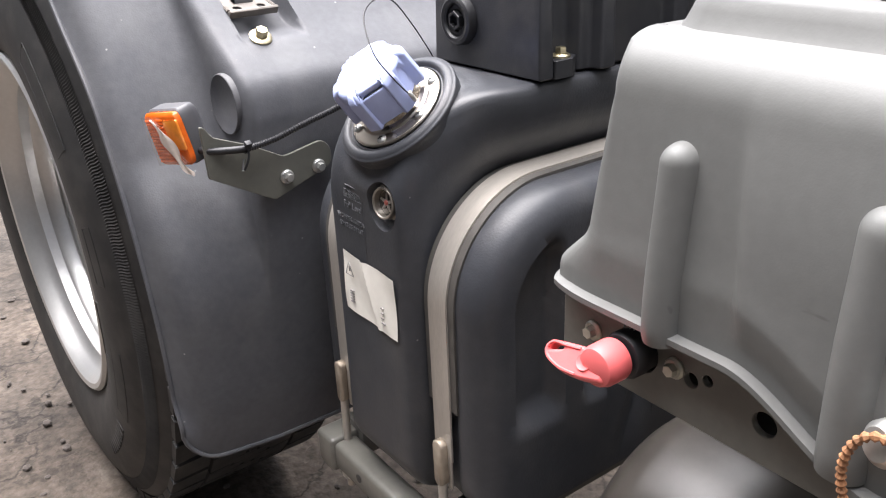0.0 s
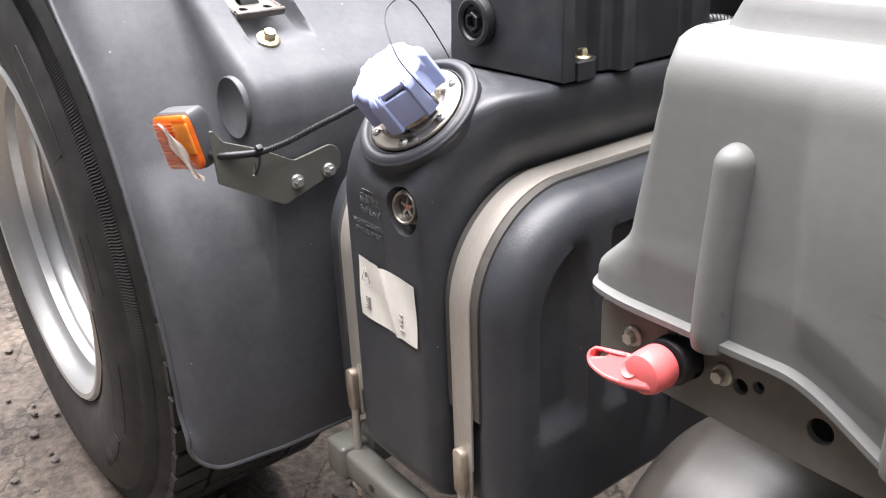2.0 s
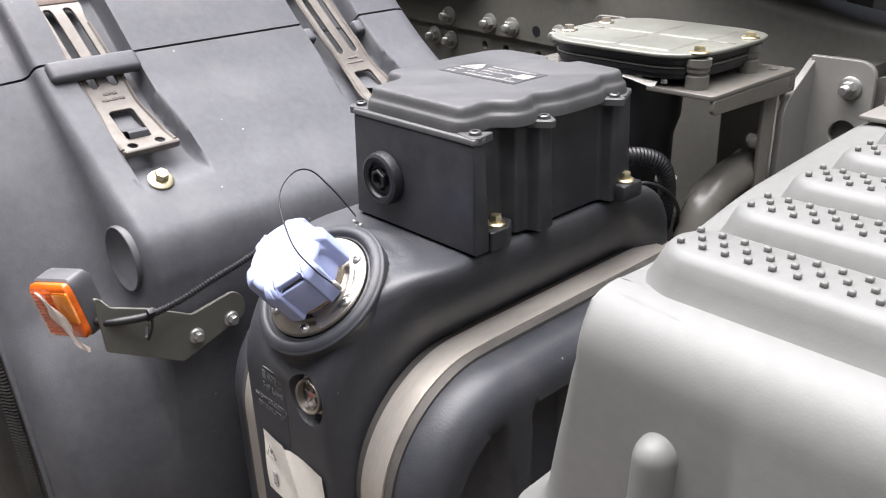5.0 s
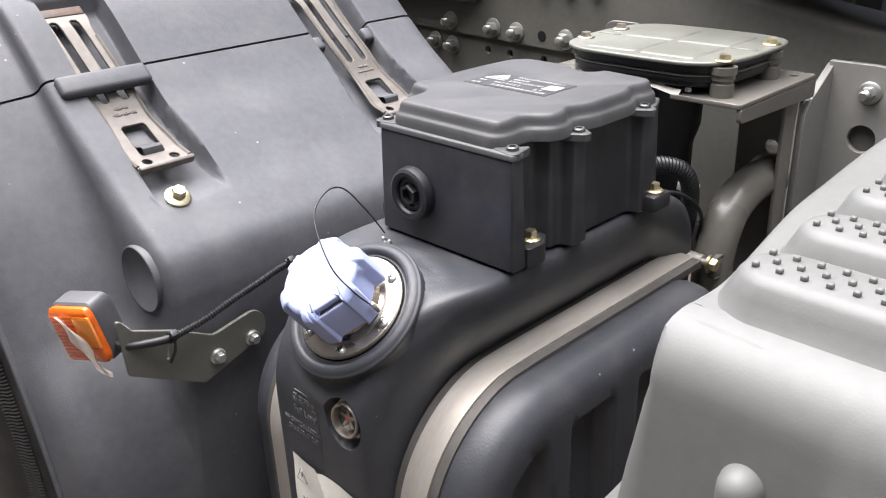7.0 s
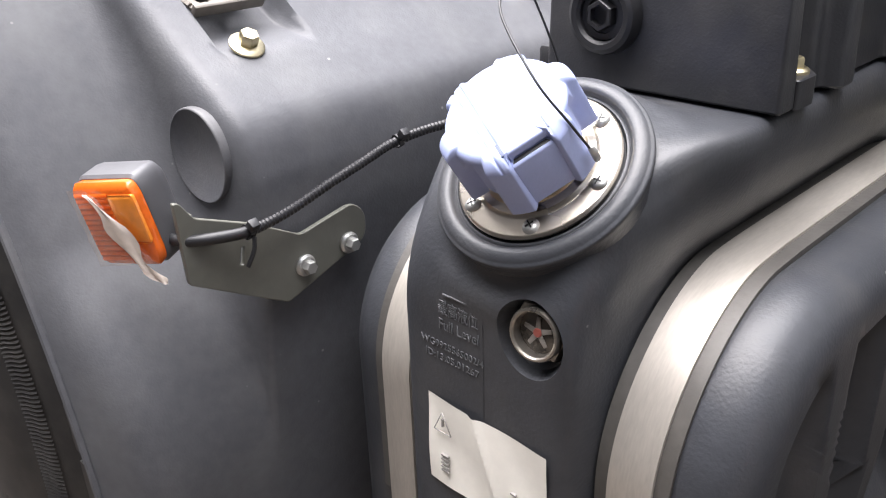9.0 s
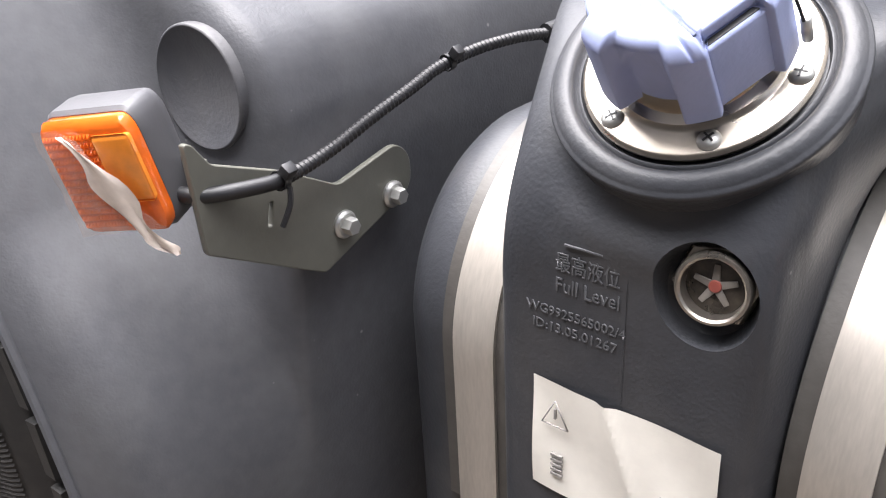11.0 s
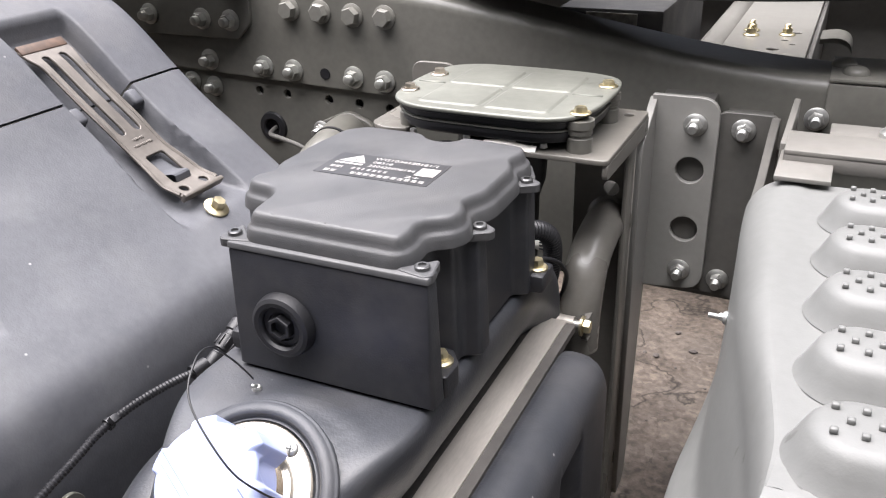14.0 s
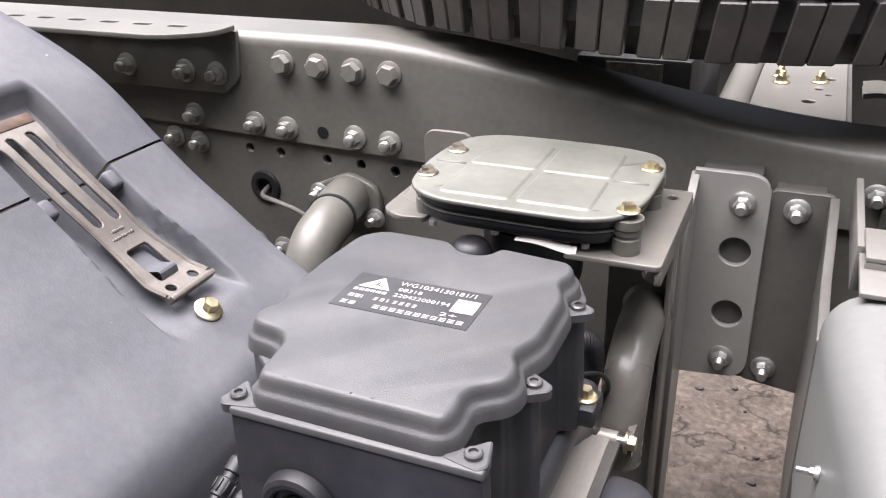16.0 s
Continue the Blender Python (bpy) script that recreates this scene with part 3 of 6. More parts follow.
tip = tube([guard_point(0, j) for j in range(0, NJ)], 0.0032, 8)
part("bottom_lip", tip, FENDER, lower_guard)


# ---- urea tank ----
XC, ZB = -0.609, 0.605


def loop_path(yf, zt, rt, yr, rr=0.05, rb=0.035, n=(10, 40, 40, 70, 10, 18, 10, 44)):
    """A closed outline of the tank in (y, z): front, top-front corner, top, rear corner, rear, bottom; the same count of points for every size."""
    pts = []
    arc = lambda cy, cz, r, a0, a1, k: [(cy + r * math.cos(radians(a0 + (a1 - a0) * i / k)), cz + r * math.sin(radians(a0 + (a1 - a0) * i / k))) for i in range(k)]
    line = lambda a, b, k: [(a[0] + (b[0] - a[0]) * i / k, a[1] + (b[1] - a[1]) * i / k) for i in range(k)]
    pts += arc(yf + rb, ZB + rb, rb, 270, 180, n[0])
    pts += line((yf, ZB + rb), (yf, zt - rt), n[1])
    pts += arc(yf + rt, zt - rt, rt, 180, 90, n[2])
    pts += line((yf + rt, zt), (yr - rr, zt), n[3])
    pts += arc(yr - rr, zt - rr, rr, 90, 0, n[4])
    pts += line((yr, zt - rr), (yr, ZB + rb), n[5])
    pts += arc(yr - rb, ZB + rb, rb, 0, -90, n[6])
    pts += line((yr - rb, ZB), (yf + rb, ZB), n[7])
    return pts


CHANNEL = loop_path(0.4445, 0.921, 0.098, 0.815)
HUMP = loop_path(0.4200, 1.002, 0.098, 0.838, 0.06)
NS = len(CHANNEL)


def inset_path(d):
    return loop_path(0.4445 + d, 0.921 - d, max(0.02, 0.098 - d), 0.815 - d, max(0.01, 0.05 - d), max(0.006, 0.035 - d))


def tank_section():
    """Across one half of the tank: distance from the middle, share of the hump, inset, by which the narrow front differs."""
    rows = [(0, 1, 0), (0.015, 1, 0), (0.03, 1, 0), (0.043, 1, 0), (0.054, 1, 0), (0.063, 1, 0), (0.07, 1, 0), (0.0755, 0.999, 0), (0.0795, 0.996, 0), (0.0825, 0.988, 0), (0.085, 0.972, 0), (0.0868, 0.94, 0), (0.0878, 0.885, 0), (0.088, 0.8, 0), (0.0860, 0.64, 0), (0.082, 0.46, 0), (0.0755, 0.29, 0), (0.067, 0.13, 0), (0.0600, 0, 0),
            (0.090, 0, 0), (0.1055, 0, 0), (0.108, 0, -0.0035), (0.113, 0, -0.0045), (0.121, 0, -0.0042), (0.129, 0, -0.0028), (0.1360, 0, 0.0006), (0.1415, 0, 0.0060), (0.1455, 0, 0.0130), (0.1475, 0, 0.022), (0.148, 0, 0.032)]
    return rows


SECTION = tank_section()
FRONT_HALF = (0.0, 0.0085, 0.0165, 0.0235, 0.030, 0.035, 0.0395, 0.043, 0.0455, 0.049, 0.0520, 0.0560, 0.0585, 0.0605, 0.0620, 0.0635, 0.0648, 0.0658, 0.0660)
SIDE_RINGS = [0.041 + 0.0058 * k for k in range(20)]


def groove(y, z):
    """Depth of the upright slots pressed into the side walls."""
    d = 0.0
    for yc, top in ((0.507, 0.880), (0.592, 0.889), (0.686, 0.889)):
        a = smooth01(0.031, 0.020, abs(y - yc)) * smooth01(top + 0.008, top - 0.014, z + 6.0 * max(0, abs(y - yc) - 0.004) ** 2) * smooth01(0.695, 0.722, z)
        d = max(d, a)
    return 0.016 * d


def tank_point(s, k, side):
    if k < len(SECTION):
        u, w, ins = SECTION[k]
        py, pz = CHANNEL[s] if ins == 0 else inset_cache[ins][s]
        hy, hz = HUMP[s]
        # the hump is narrower down the front
        front = smooth01(0.565, 0.452, py) if pz > ZB + 0.03 else 1.0
        if k < len(FRONT_HALF):
            u += (FRONT_HALF[k] - u) * front
        y, z = py + (hy - py) * w, pz + (hz - pz) * w
        return (XC + side * u, y, z)
    y, z = inset_cache[SIDE_RINGS[k - len(SECTION)]][s]
    return (XC + side * (0.148 - groove(y, z)), y, z)


inset_cache = {d: inset_path(d) for d in [r[2] for r in SECTION if r[2]] + SIDE_RINGS}


def tank():
    th = thing("urea_tank", (XC, 0.64, ZB), "black moulded plastic urea tank with a filler hump", "tank")
    nk = len(SECTION) + len(SIDE_RINGS)
    ks = [(k, -1) for k in range(nk - 1, 0, -1)] + [(k, 1) for k in range(nk)]
    bm = surface(NS, len(ks), lambda s, j: tank_point(s, *ks[j]), wrap_u=True)
    bm.verts.ensure_lookup_table()
    w = len(ks)
    for j in (0, w - 1):
        bm.faces.new([bm.verts[s * w + j] for s in range(NS)])
    return th, part("tank_body", bm, TANKP, th, angle=50)


def cut(ob, bm):
    """Cuts the closed bmesh out of a mesh object."""
    bmesh.ops.recalc_face_normals(bm, faces=bm.faces)
    me = bpy.data.meshes.new("cutter")
    bm.to_mesh(me)
    bm.free()
    tool = bpy.data.objects.new("cutter", me)
    scene.collection.objects.link(tool)
    mod = ob.modifiers.new("cut", "BOOLEAN")
    mod.operation, mod.solver, mod.object = "DIFFERENCE", "EXACT", tool
    out = bpy.data.meshes.new_from_object(ob.evaluated_get(bpy.context.evaluated_depsgraph_get()))
    ob.modifiers.remove(mod)
    bpy.data.objects.remove(tool)
    bpy.data.meshes.remove(me)
    ob.data = out


tank_ob, tank_body = tank()

# filler neck
NECK = frame_of((-0.6001, 0.4595, 0.9858), (1, 0, 0), (0.02, -0.62, 0.785))
COLLAR = [(0.0586, -0.0340), (0.0586, -0.0200), (0.0590, -0.0090), (0.0597, -0.0056), (0.0603, -0.0040), (0.0604, -0.0025), (0.0598, -0.0014), (0.0588, -0.0012), (0.0582, -0.0003), (0.0566, 0.0012), (0.0545, 0.0021), (0.0520, 0.0024),
          (0.0506, 0.0018), (0.0497, 0.0004), (0.0492, -0.0014), (0.0484, -0.0020), (0.0478, -0.0010), (0.0468, -0.0008), (0.0462, -0.0020), (0.0450, -0.0050), (0.0300, -0.0050)]


def blend_to_collar(me):
    """Draws the hump's skin up round the collar in a soft hollow fillet."""
    back = NECK.inverted()
    for v in me.vertices:
        p = back @ v.co
        r = math.hypot(p.x, p.y)
        if r > 0.11 or p.z < -0.07:
            continue
        over = max(0.0, r - 0.0575)
        want = -0.0075 - 0.0215 * math.sqrt(min(over, 0.024) / 0.024) - 1.3 * max(0.0, over - 0.024)
        d = want - p.z
        k = 0.008
        rise = 0.5 * (d + math.sqrt(d * d + k * k)) - 0.5 * k * smooth01(0.03, 0.0, over)
        rise = max(0.0, rise) * smooth01(0.030, 0.012, d) * smooth01(0.024, 0.012, over)
        v.co = NECK @ Vector((p.x, p.y, p.z + rise))


blend_to_collar(tank_body.data)
part("filler_collar", moved(lathe(COLLAR, 96), NECK), TANKP, tank_ob, angle=60)
flange_prof = [(0.0, -0.001), (0.0452, -0.001), (0.0455, 0.0006), (0.0446, 0.0018), (0.0438, 0.0022), (0.0352, 0.0024), (0.0340, 0.0030), (0.0328, 0.0046), (0.0305, 0.0052), (0.0290, 0.0060), (0.0285, 0.014), (0.0, 0.014)]
flange = part("filler_flange", moved(lathe(flange_prof, 72), NECK), FLANGE, tank_ob, "brushed stainless filler flange")


def screw_at(angle):
    a = radians(angle)
    m = NECK @ Matrix.Translation((0.0393 * math.cos(a), 0.0393 * math.sin(a), 0.0022)) @ Matrix.Rotation(a * 1.7, 4, "Z")
    head = lathe([(0.0046, 0), (0.0044, 0.0010), (0.0034, 0.0021), (0.0018, 0.0026), (0, 0.0027)], 18)
    ob = part("screw", moved(head, m), ZINC, flange)
    # thin black cross paints the shade of the driver recess
    cross = join(box(-0.0024, 0.0024, -0.0004, 0.0004, 0.0022, 0.0029, 0), box(-0.0004, 0.0004, -0.0024, 0.0024, 0.0022, 0.0029, 0))
    part("cross_recess_shade", moved(cross, m), PRINT_RECESS, flange, smooth=False)
    return ob


for k in range(6):
    screw_at(k * 60 - 2)

# sight glass in its recess
RING = material("aged_nickel", (0.36, 0.33, 0.29), 0.30, metal=0.9, vary=0.25, big=80)
SIGHT = frame_of((-0.572, 0.4210, 0.9105), (1, 0, 0), (0.10, -0.98, 0.12))
pocket = lathe([(0.0, -0.0125), (0.0165, -0.0125), (0.0200, -0.0100), (0.0228, -0.0030), (0.0240, 0.0), (0.0262, 0.014), (0.0, 0.014)], 48)
cut(tank_body, moved(pocket, SIGHT @ Matrix.Translation((-0.0018, -0.0026, 0)) @ Matrix.Diagonal((0.86, 0.94, 1, 1))))
NUT_AT = SIGHT @ Matrix.Translation((0.0010, 0.0020, 0.0015))
hexa = moved(lathe([(0.0, -0.022), (0.0182, -0.022), (0.0182, -0.0085), (0.0168, -0.0062), (0.0140, -0.0060)], 6), Matrix.Rotation(radians(8), 4, "Z"))
rim_ring = lathe([(0.0145, -0.0065), (0.0147, -0.0016), (0.0141, -0.0002), (0.0130, 0.0000), (0.0121, -0.0008), (0.0116, -0.0062)], 40)
sight = part("sight_glass_ring", moved(join(hexa, rim_ring), NUT_AT), RING, tank_ob, "metal hexagon ring of the level sight glass")
GLASSY = material("cloudy_sight_glass", (0.052, 0.043, 0.034), 0.16, vary=0.5, big=150, bump=0.1, coat=1.0)
eye = part("sight_window", moved(lathe([(0.0118, -0.0064), (0.006, -0.0058), (0, -0.0056)], 32), NUT_AT), GLASSY, tank_ob, "cloudy window with a red float star")
STAR = material("float_red", (0.34, 0.09, 0.07), 0.4, big=60)
SPOKE = material("float_grey", (0.22, 0.20, 0.18), 0.4, vary=0.2, big=90)
for k in range(5):
    a = k * 2 * math.pi / 5 + 0.35
    arm = box(0.0015, 0.0086, -0.0013, 0.0013, -0.0056, -0.0048, 0.0003)
    for v in arm.verts:
        v.co.y *= 1.35 - 60 * v.co.x
    part("star_arm", moved(arm, NUT_AT @ Matrix.Rotation(a, 4, "Z")), SPOKE, eye)
part("float_dot", moved(lathe([(0.0027, -0.0050), (0.0022, -0.0042), (0, -0.0040)], 16), NUT_AT), STAR, eye)

# raised writing
face = lambda x, z, d=0.0: Matrix.Translation((x, 0.4198 + d, z)) @ Matrix.Rotation(radians(90), 4, "X")
# tank plastic painted lighter, so the relief looks as if it catches light
EMBOSS_LIT = material("lit_emboss_plastic", (0.095, 0.098, 0.105), 0.5, bump=0.3, bump_scale=700)
part("raised_lettering", lettering("Full Level", 0.0098, 0.0003, face(-0.6385, 0.8915), 0.0300), EMBOSS_LIT, tank_ob)
part("parting_line", box(-0.6052, -0.6048, 0.4197, 0.4203, 0.845, 0.912, 0), TANKP, tank_ob, smooth=False)
part("raised_line", box(-0.634, -0.616, 0.4191, 0.4201, 0.9140, 0.9148, 0), EMBOSS_LIT, tank_ob, smooth=False)
part("raised_lettering", lettering("\u6700\u9ad8\u6db2\u4f4d", 0.0098, 0.0003, face(-0.6385, 0.9020), 0.0300), EMBOSS_LIT, tank_ob)
part("raised_lettering", lettering("WG9925565002/4", 0.0066, 0.0003, face(-0.6530, 0.8785), 0.0485), EMBOSS_LIT, tank_ob)
part("raised_lettering", lettering("ID:13.05.01267", 0.0066, 0.0003, face(-0.6500, 0.8705), 0.0415), EMBOSS_LIT, tank_ob)


FAINT = material("faded_ink", (0.30, 0.285, 0.27), 0.6, vary=0.3, big=200, bump=0)


def sticker():
    th = thing("warning_sticker", (-0.605, 0.416, 0.78), "creased cream warning sticker on the tank front", "sticker")
    def at(i, j):
        u, v = i / 40, j / 24
        x = -0.6490 + 0.0900 * u
        z = 0.782 + 0.0625 * v - 0.0020 * u
        crease = 0.0022 * math.exp(-((u - 0.42 - 0.25 * (1 - v)) / 0.035) ** 2) + 0.0008 * math.sin(9 * u + 5 * v)
        return (x, 0.4187 - crease, z)
    part("paper", surface(41, 25, at), PAPER, th)
    tri = [(-0.6430, 0.8215), (-0.6290, 0.8215), (-0.6360, 0.8355)]
    for a, b in zip(tri, tri[1:] + tri[:1]):
        part("triangle_edge", tube([(a[0], 0.4172, a[1]), (b[0], 0.4172, b[1])], 0.00035, 6), FAINT, th)
    part("exclamation", box(-0.6365, -0.6355, 0.4169, 0.4183, 0.8255, 0.8310, 0), FAINT, th, smooth=False)
    for k in range(5):
        part("print_bar", box(-0.638, -0.632, 0.4169, 0.4183, 0.7925 + k * 0.0028, 0.7938 + k * 0.0028, 0), FAINT, th, smooth=False)
    for k in range(4):
        part("print_bar", box(-0.583, -0.583 + 0.004 + 0.002 * (k == 0), 0.4169, 0.4183, 0.790 + k * 0.0052, 0.7912 + k * 0.0052, 0), FAINT, th, smooth=False)
    return th


sticker()


# ---- filler cap ----
def filler_cap():
    th = thing("filler_cap", NECK.translation, "pale blue six-lobed plastic urea filler cap with a lock flap", "cap")
    c = NECK @ Matrix.Rotation(radians(-32), 4, "Z")
    n, nt = 480, 62
    low, high, top = 0.0115, 0.0445, 0.0500
    side = [high - (high - low) * k / 26 for k in range(27)]

    def near_lobe(a):
        """1 on a lobe, 0 between lobes; the lobes stand 30 degrees either side of the lock."""
        off = abs((math.degrees(a) + 60) % 60 - 30)
        return 1 - smooth01(9.0, 15.5, off), off

    def radius(a, h):
        lobe, off = near_lobe(a)
        rim = 0.0318 + 0.0050 * lobe
        # a scoop with an arched top between neighbouring lobes
        gap = 30 - off
        arch = 0.0415 - 0.0125 * (gap / 17) ** 2
        scoop = smooth01(arch + 0.0035, arch - 0.0025, h) * (1 - lobe)
        fade = math.degrees(a) % 360
        if fade < 24 or fade > 336:
            scoop = 1 - lobe
        return rim - 0.0034 * scoop + 0.0008 * lobe * smooth01(high, low, h)

    def at(i, j):
        a = 2 * math.pi * i / n
        lobe, off = near_lobe(a)
        R = radius(a, high)
        if j < nt:
            f = j / (nt - 1)
            f = f * 1.15 if f < 0.8 else 0.92 + (f - 0.8) * 0.4
            b = max(0.0, (f - 0.80) / 0.20)
            r = R * f
            h = top - (top - high) * (1 - math.sqrt(max(0.0, 1 - b * b)))
            y = r * math.sin(a)
            x = r * math.cos(a)
            for line, deep in ((-0.0165, 0.0016), (-0.0120, 0.0016), (0.0120, 0.0011)):
                h -= deep * math.exp(-((y - line) / 0.00065) ** 2) * smooth01(-0.034, -0.028, x)
            h -= 0.0008 * smooth01(0.0120, 0.0126, abs(y))
            h -= 0.0022 * lobe * smooth01(0.030, 0.038, r)
            # the shelf behind the lock
            h -= 0.0085 * smooth01(0.0292, 0.0298, x) * smooth01(0.0112, 0.0104, abs(y))
            return c @ Vector((x, y, h))
        h = side[j - nt]
        r = radius(a, h)
        return c @ Vector((r * math.cos(a), r * math.sin(a), h - 0.0022 * lobe * smooth01(0.040, high, h) * smooth01(0.030, 0.038, r)))
    bm = surface(n, nt + len(side), at, wrap_u=True)
    bmesh.ops.remove_doubles(bm, verts=bm.verts, dist=1e-5)
    bm.verts.ensure_lookup_table()
    body = part("cap_body", bm, BLUE, th, angle=75)
    part("cap_underside", moved(lathe([(0.0, low + 0.0004), (0.0280, low + 0.0004), (0.0282, low + 0.004)], 48), c), BLUE, body)
    # flat wall of the lock below the flap's front edge; a dark box paints the slot's shade between them
    part("lock_wall", moved(box(0.0250, 0.0328, -0.0118, 0.0118, low + 0.0006, 0.0430, 0.0016, 3), c), BLUE, body)
    part("lock_slot_shade", moved(box(0.0290, 0.0313, -0.0100, 0.0100, 0.0424, 0.0434, 0.0002), c), PRINT_RECESS, body, "dark box for the shade in the key slot")
    flap = box(0.0150, 0.0294, -0.0112, 0.0112, 0.0440, 0.0512, 0.0012, 3)
    for v in flap.verts:
        if v.co.z > 0.049:
            v.co.z -= 0.0022 * smooth01(0.021, 0.0294, v.co.x)
    part("lock_flap", moved(flap, c), BLUE, body)
    # dark blue boxes paint the shade of the slits beside the flap
    for y in (-0.0121, 0.0121):
        part("flap_notch_shade", moved(box(0.0200, 0.0290, y - 0.0008, y + 0.0008, 0.0452, 0.0490, 0.0003), c), SLIT, body)
    return th


SLIT = material("slit_shade", (0.10, 0.12, 0.20), 0.6, vary=0.1, big=60)
filler_cap()


def lanyard():
    th = thing("cap_lanyard", (-0.641, 0.531, 1.013), "thin black plastic-coated wire lanyard of the filler cap", "cable")
    pts = rounded([(-0.5590, 0.4470, 1.006), (-0.5620, 0.4340, 1.021), (-0.576, 0.4255, 1.041), (-0.606, 0.437, 1.066), (-0.618, 0.458, 1.077), (-0.626, 0.480, 1.072), (-0.632, 0.502, 1.050), (-0.637, 0.520, 1.028), (-0.641, 0.531, 1.014)], 8)
    part("wire", tube(pts, 0.00065, 8), BLACK, th)
    part("crimp", tube([(-0.5592, 0.4530, 1.000), (-0.5588, 0.4465, 1.008)], 0.0020, 10), ZINC, th)
    part("crimp", tube([(-0.6415, 0.5335, 1.0065), (-0.6390, 0.5270, 1.0110)], 0.0014, 10), ZINC, th)
    part("anchor_screw", moved(lathe([(0, 0), (0.0036, 0), (0.0034, 0.0016), (0.0026, 0.0026), (0, 0.0028)], 16), Matrix.Translation((-0.6425, 0.535, 1.0025))), ZINC, th)


lanyard()


# ---- tank straps ----
def strap(xa, xb, lean, name_label):
    th = thing("tank_strap", ((xa + xb) / 2, 0.44, 0.70), name_label, "strap", "tank straps")
    path = [p for p in loop_path(0.4445, 0.921, 0.098, 0.90, 0.05)]
    i0 = 10
    run = [Vector((y, z)) for y, z in path[i0:i0 + 40 + 40 + 68]]
    run = [p for p in run if p.x < 0.828]

    def band(x0, x1, off0, off1, zlow):
        pts = [p for p in run if p.y > zlow or p.x > 0.46]
        pts = [Vector((pts[0].x, zlow))] + pts
        n = len(pts)
        def at(i, j):
            p = pts[i]
            t = (pts[min(i + 1, n - 1)] - pts[max(i - 1, 0)]).normalized()
            out = Vector((-t.y, t.x))
            x = (x0, x1, x1, x0)[j] - 0.0036 * smooth01(0.46, 0.58, p.x)
            o = (off1, off1, off0, off0)[j]
            q = p + out * o
            return (x, q.x, q.y)
        bm = surface(n, 4, at, wrap_v=True)
        bm.verts.ensure_lookup_table()
        bm.faces.new([bm.verts[j] for j in range(4)]), bm.faces.new([bm.verts[(n - 1) * 4 + j] for j in range(4)])
        return bm
    part("band", band(xa + 0.0025, xb - 0.0025, 0.0062, 0.0082, 0.665), STRAP, th)
    part("rubber_liner", band(xa - 0.0060, xb + 0.0062, -0.001, 0.0062, 0.722), LINER, th, "grey rubber strip under the band")
    xm = (xa + xb) / 2
    xe = xm + lean
    # teardrop eye folded round the rod, and the tail of the band beside it
    def loop(i, j):
        ins, d = ((0.0012, 0.0), (0.0, 0.0012), (0.0, 0.0078), (0.0012, 0.009))[j]
        a = 2 * math.pi * i / 32
        return (xe - 0.001 - 0.10 * lean * math.sin(a) + (0.0072 + 0.0012 * math.sin(a) - ins) * math.cos(a), 0.4284 + d, 0.660 + 0.0185 * (1 if math.sin(a) > 0 else -1) + (0.0075 - ins) * math.sin(a))
    eye_bm = surface(32, 4, loop, wrap_u=True)
    eye_bm.verts.ensure_lookup_table()
    eye_bm.faces.new([eye_bm.verts[i * 4] for i in range(32)]), eye_bm.faces.new([eye_bm.verts[i * 4 + 3] for i in range(32)])
    part("end_loop", eye_bm, EYE_STEEL, th, "bronze-tinted folded steel eye", angle=50)
    part("band_tail", box(xe + 0.0050, xe + 0.0108, 0.4360, 0.4385, 0.632, 0.695, 0.0008), STRAP, th)
    part("pull_rod", tube([(xe, 0.4330, 0.655), (xe + lean * 0.3, 0.4320, 0.518)], 0.0046, 14), STRAP, th)
    part("nut", moved(hexagon(0.0095, 0, 0.008), Matrix.Translation((xe + lean * 0.25, 0.4320, 0.531))), ZINC, th)
    # hinge at the rear
    part("rear_eye", tube([(xa + 0.002, 0.835, 0.9205), (xb - 0.002, 0.835, 0.9205)], 0.0075, 16), STRAP, th)
    part("hinge_pin", tube([(xa - 0.006, 0.835, 0.9205), (xb + 0.012, 0.835, 0.9205)], 0.0045, 12), ZINC, th)
    part("pin_nut", moved(hexagon(0.0070, 0, 0.006), facing((xb + 0.008, 0.835, 0.9205), (1, 0, 0))), GOLD, th)
    part("pin_washer", moved(lathe([(0, 0), (0.0098, 0), (0.0098, 0.0022), (0, 0.0022)], 24), facing((xb + 0.005, 0.835, 0.9205), (1, 0, 0))), GOLD, th)
    return th


EYE_STEEL = material("tinted_steel", (0.34, 0.285, 0.225), 0.52, metal=0.45, vary=0.15, bump=0.12, bump_scale=300, big=30)
LINER = material("liner_rubber", (0.075, 0.070, 0.064), 0.5, vary=0.15, big=15, bump=0.3, bump_scale=300)
strap(-0.5355, -0.5045, 0.001, "brushed steel tank strap over a rubber liner")
strap(-0.7135, -0.6825, -0.007, "brushed steel tank strap over a rubber liner")


def cradle():
    th = thing("tank_cradle", (-0.60, 0.43, 0.55), "grey painted steel cradle bar under the tank", "bracket")
    part("front_bar", box(-0.735, -0.44, 0.415, 0.445, 0.548, 0.583, 0.006, 3), CHASSIS, th)
    part("end_block", box(-0.742, -0.706, 0.411, 0.449, 0.544, 0.588, 0.005, 3), CHASSIS, th)
    for x in (-0.715, -0.515):
        part("side_arm", box(x - 0.02, x + 0.02, 0.446, 1.0, 0.556, 0.596, 0.005, 2), CHASSIS_SHADED, th)
    # black discs on the bar paint the dark of its bolt holes
    for x in (-0.655, -0.60, -0.545):
        part("hole_shade_disc", moved(lathe([(0, 0), (0.005, 0), (0.005, 0.0006), (0, 0.0006)], 16), facing((x, 0.4148, 0.566), OUT)), BLACK, th)


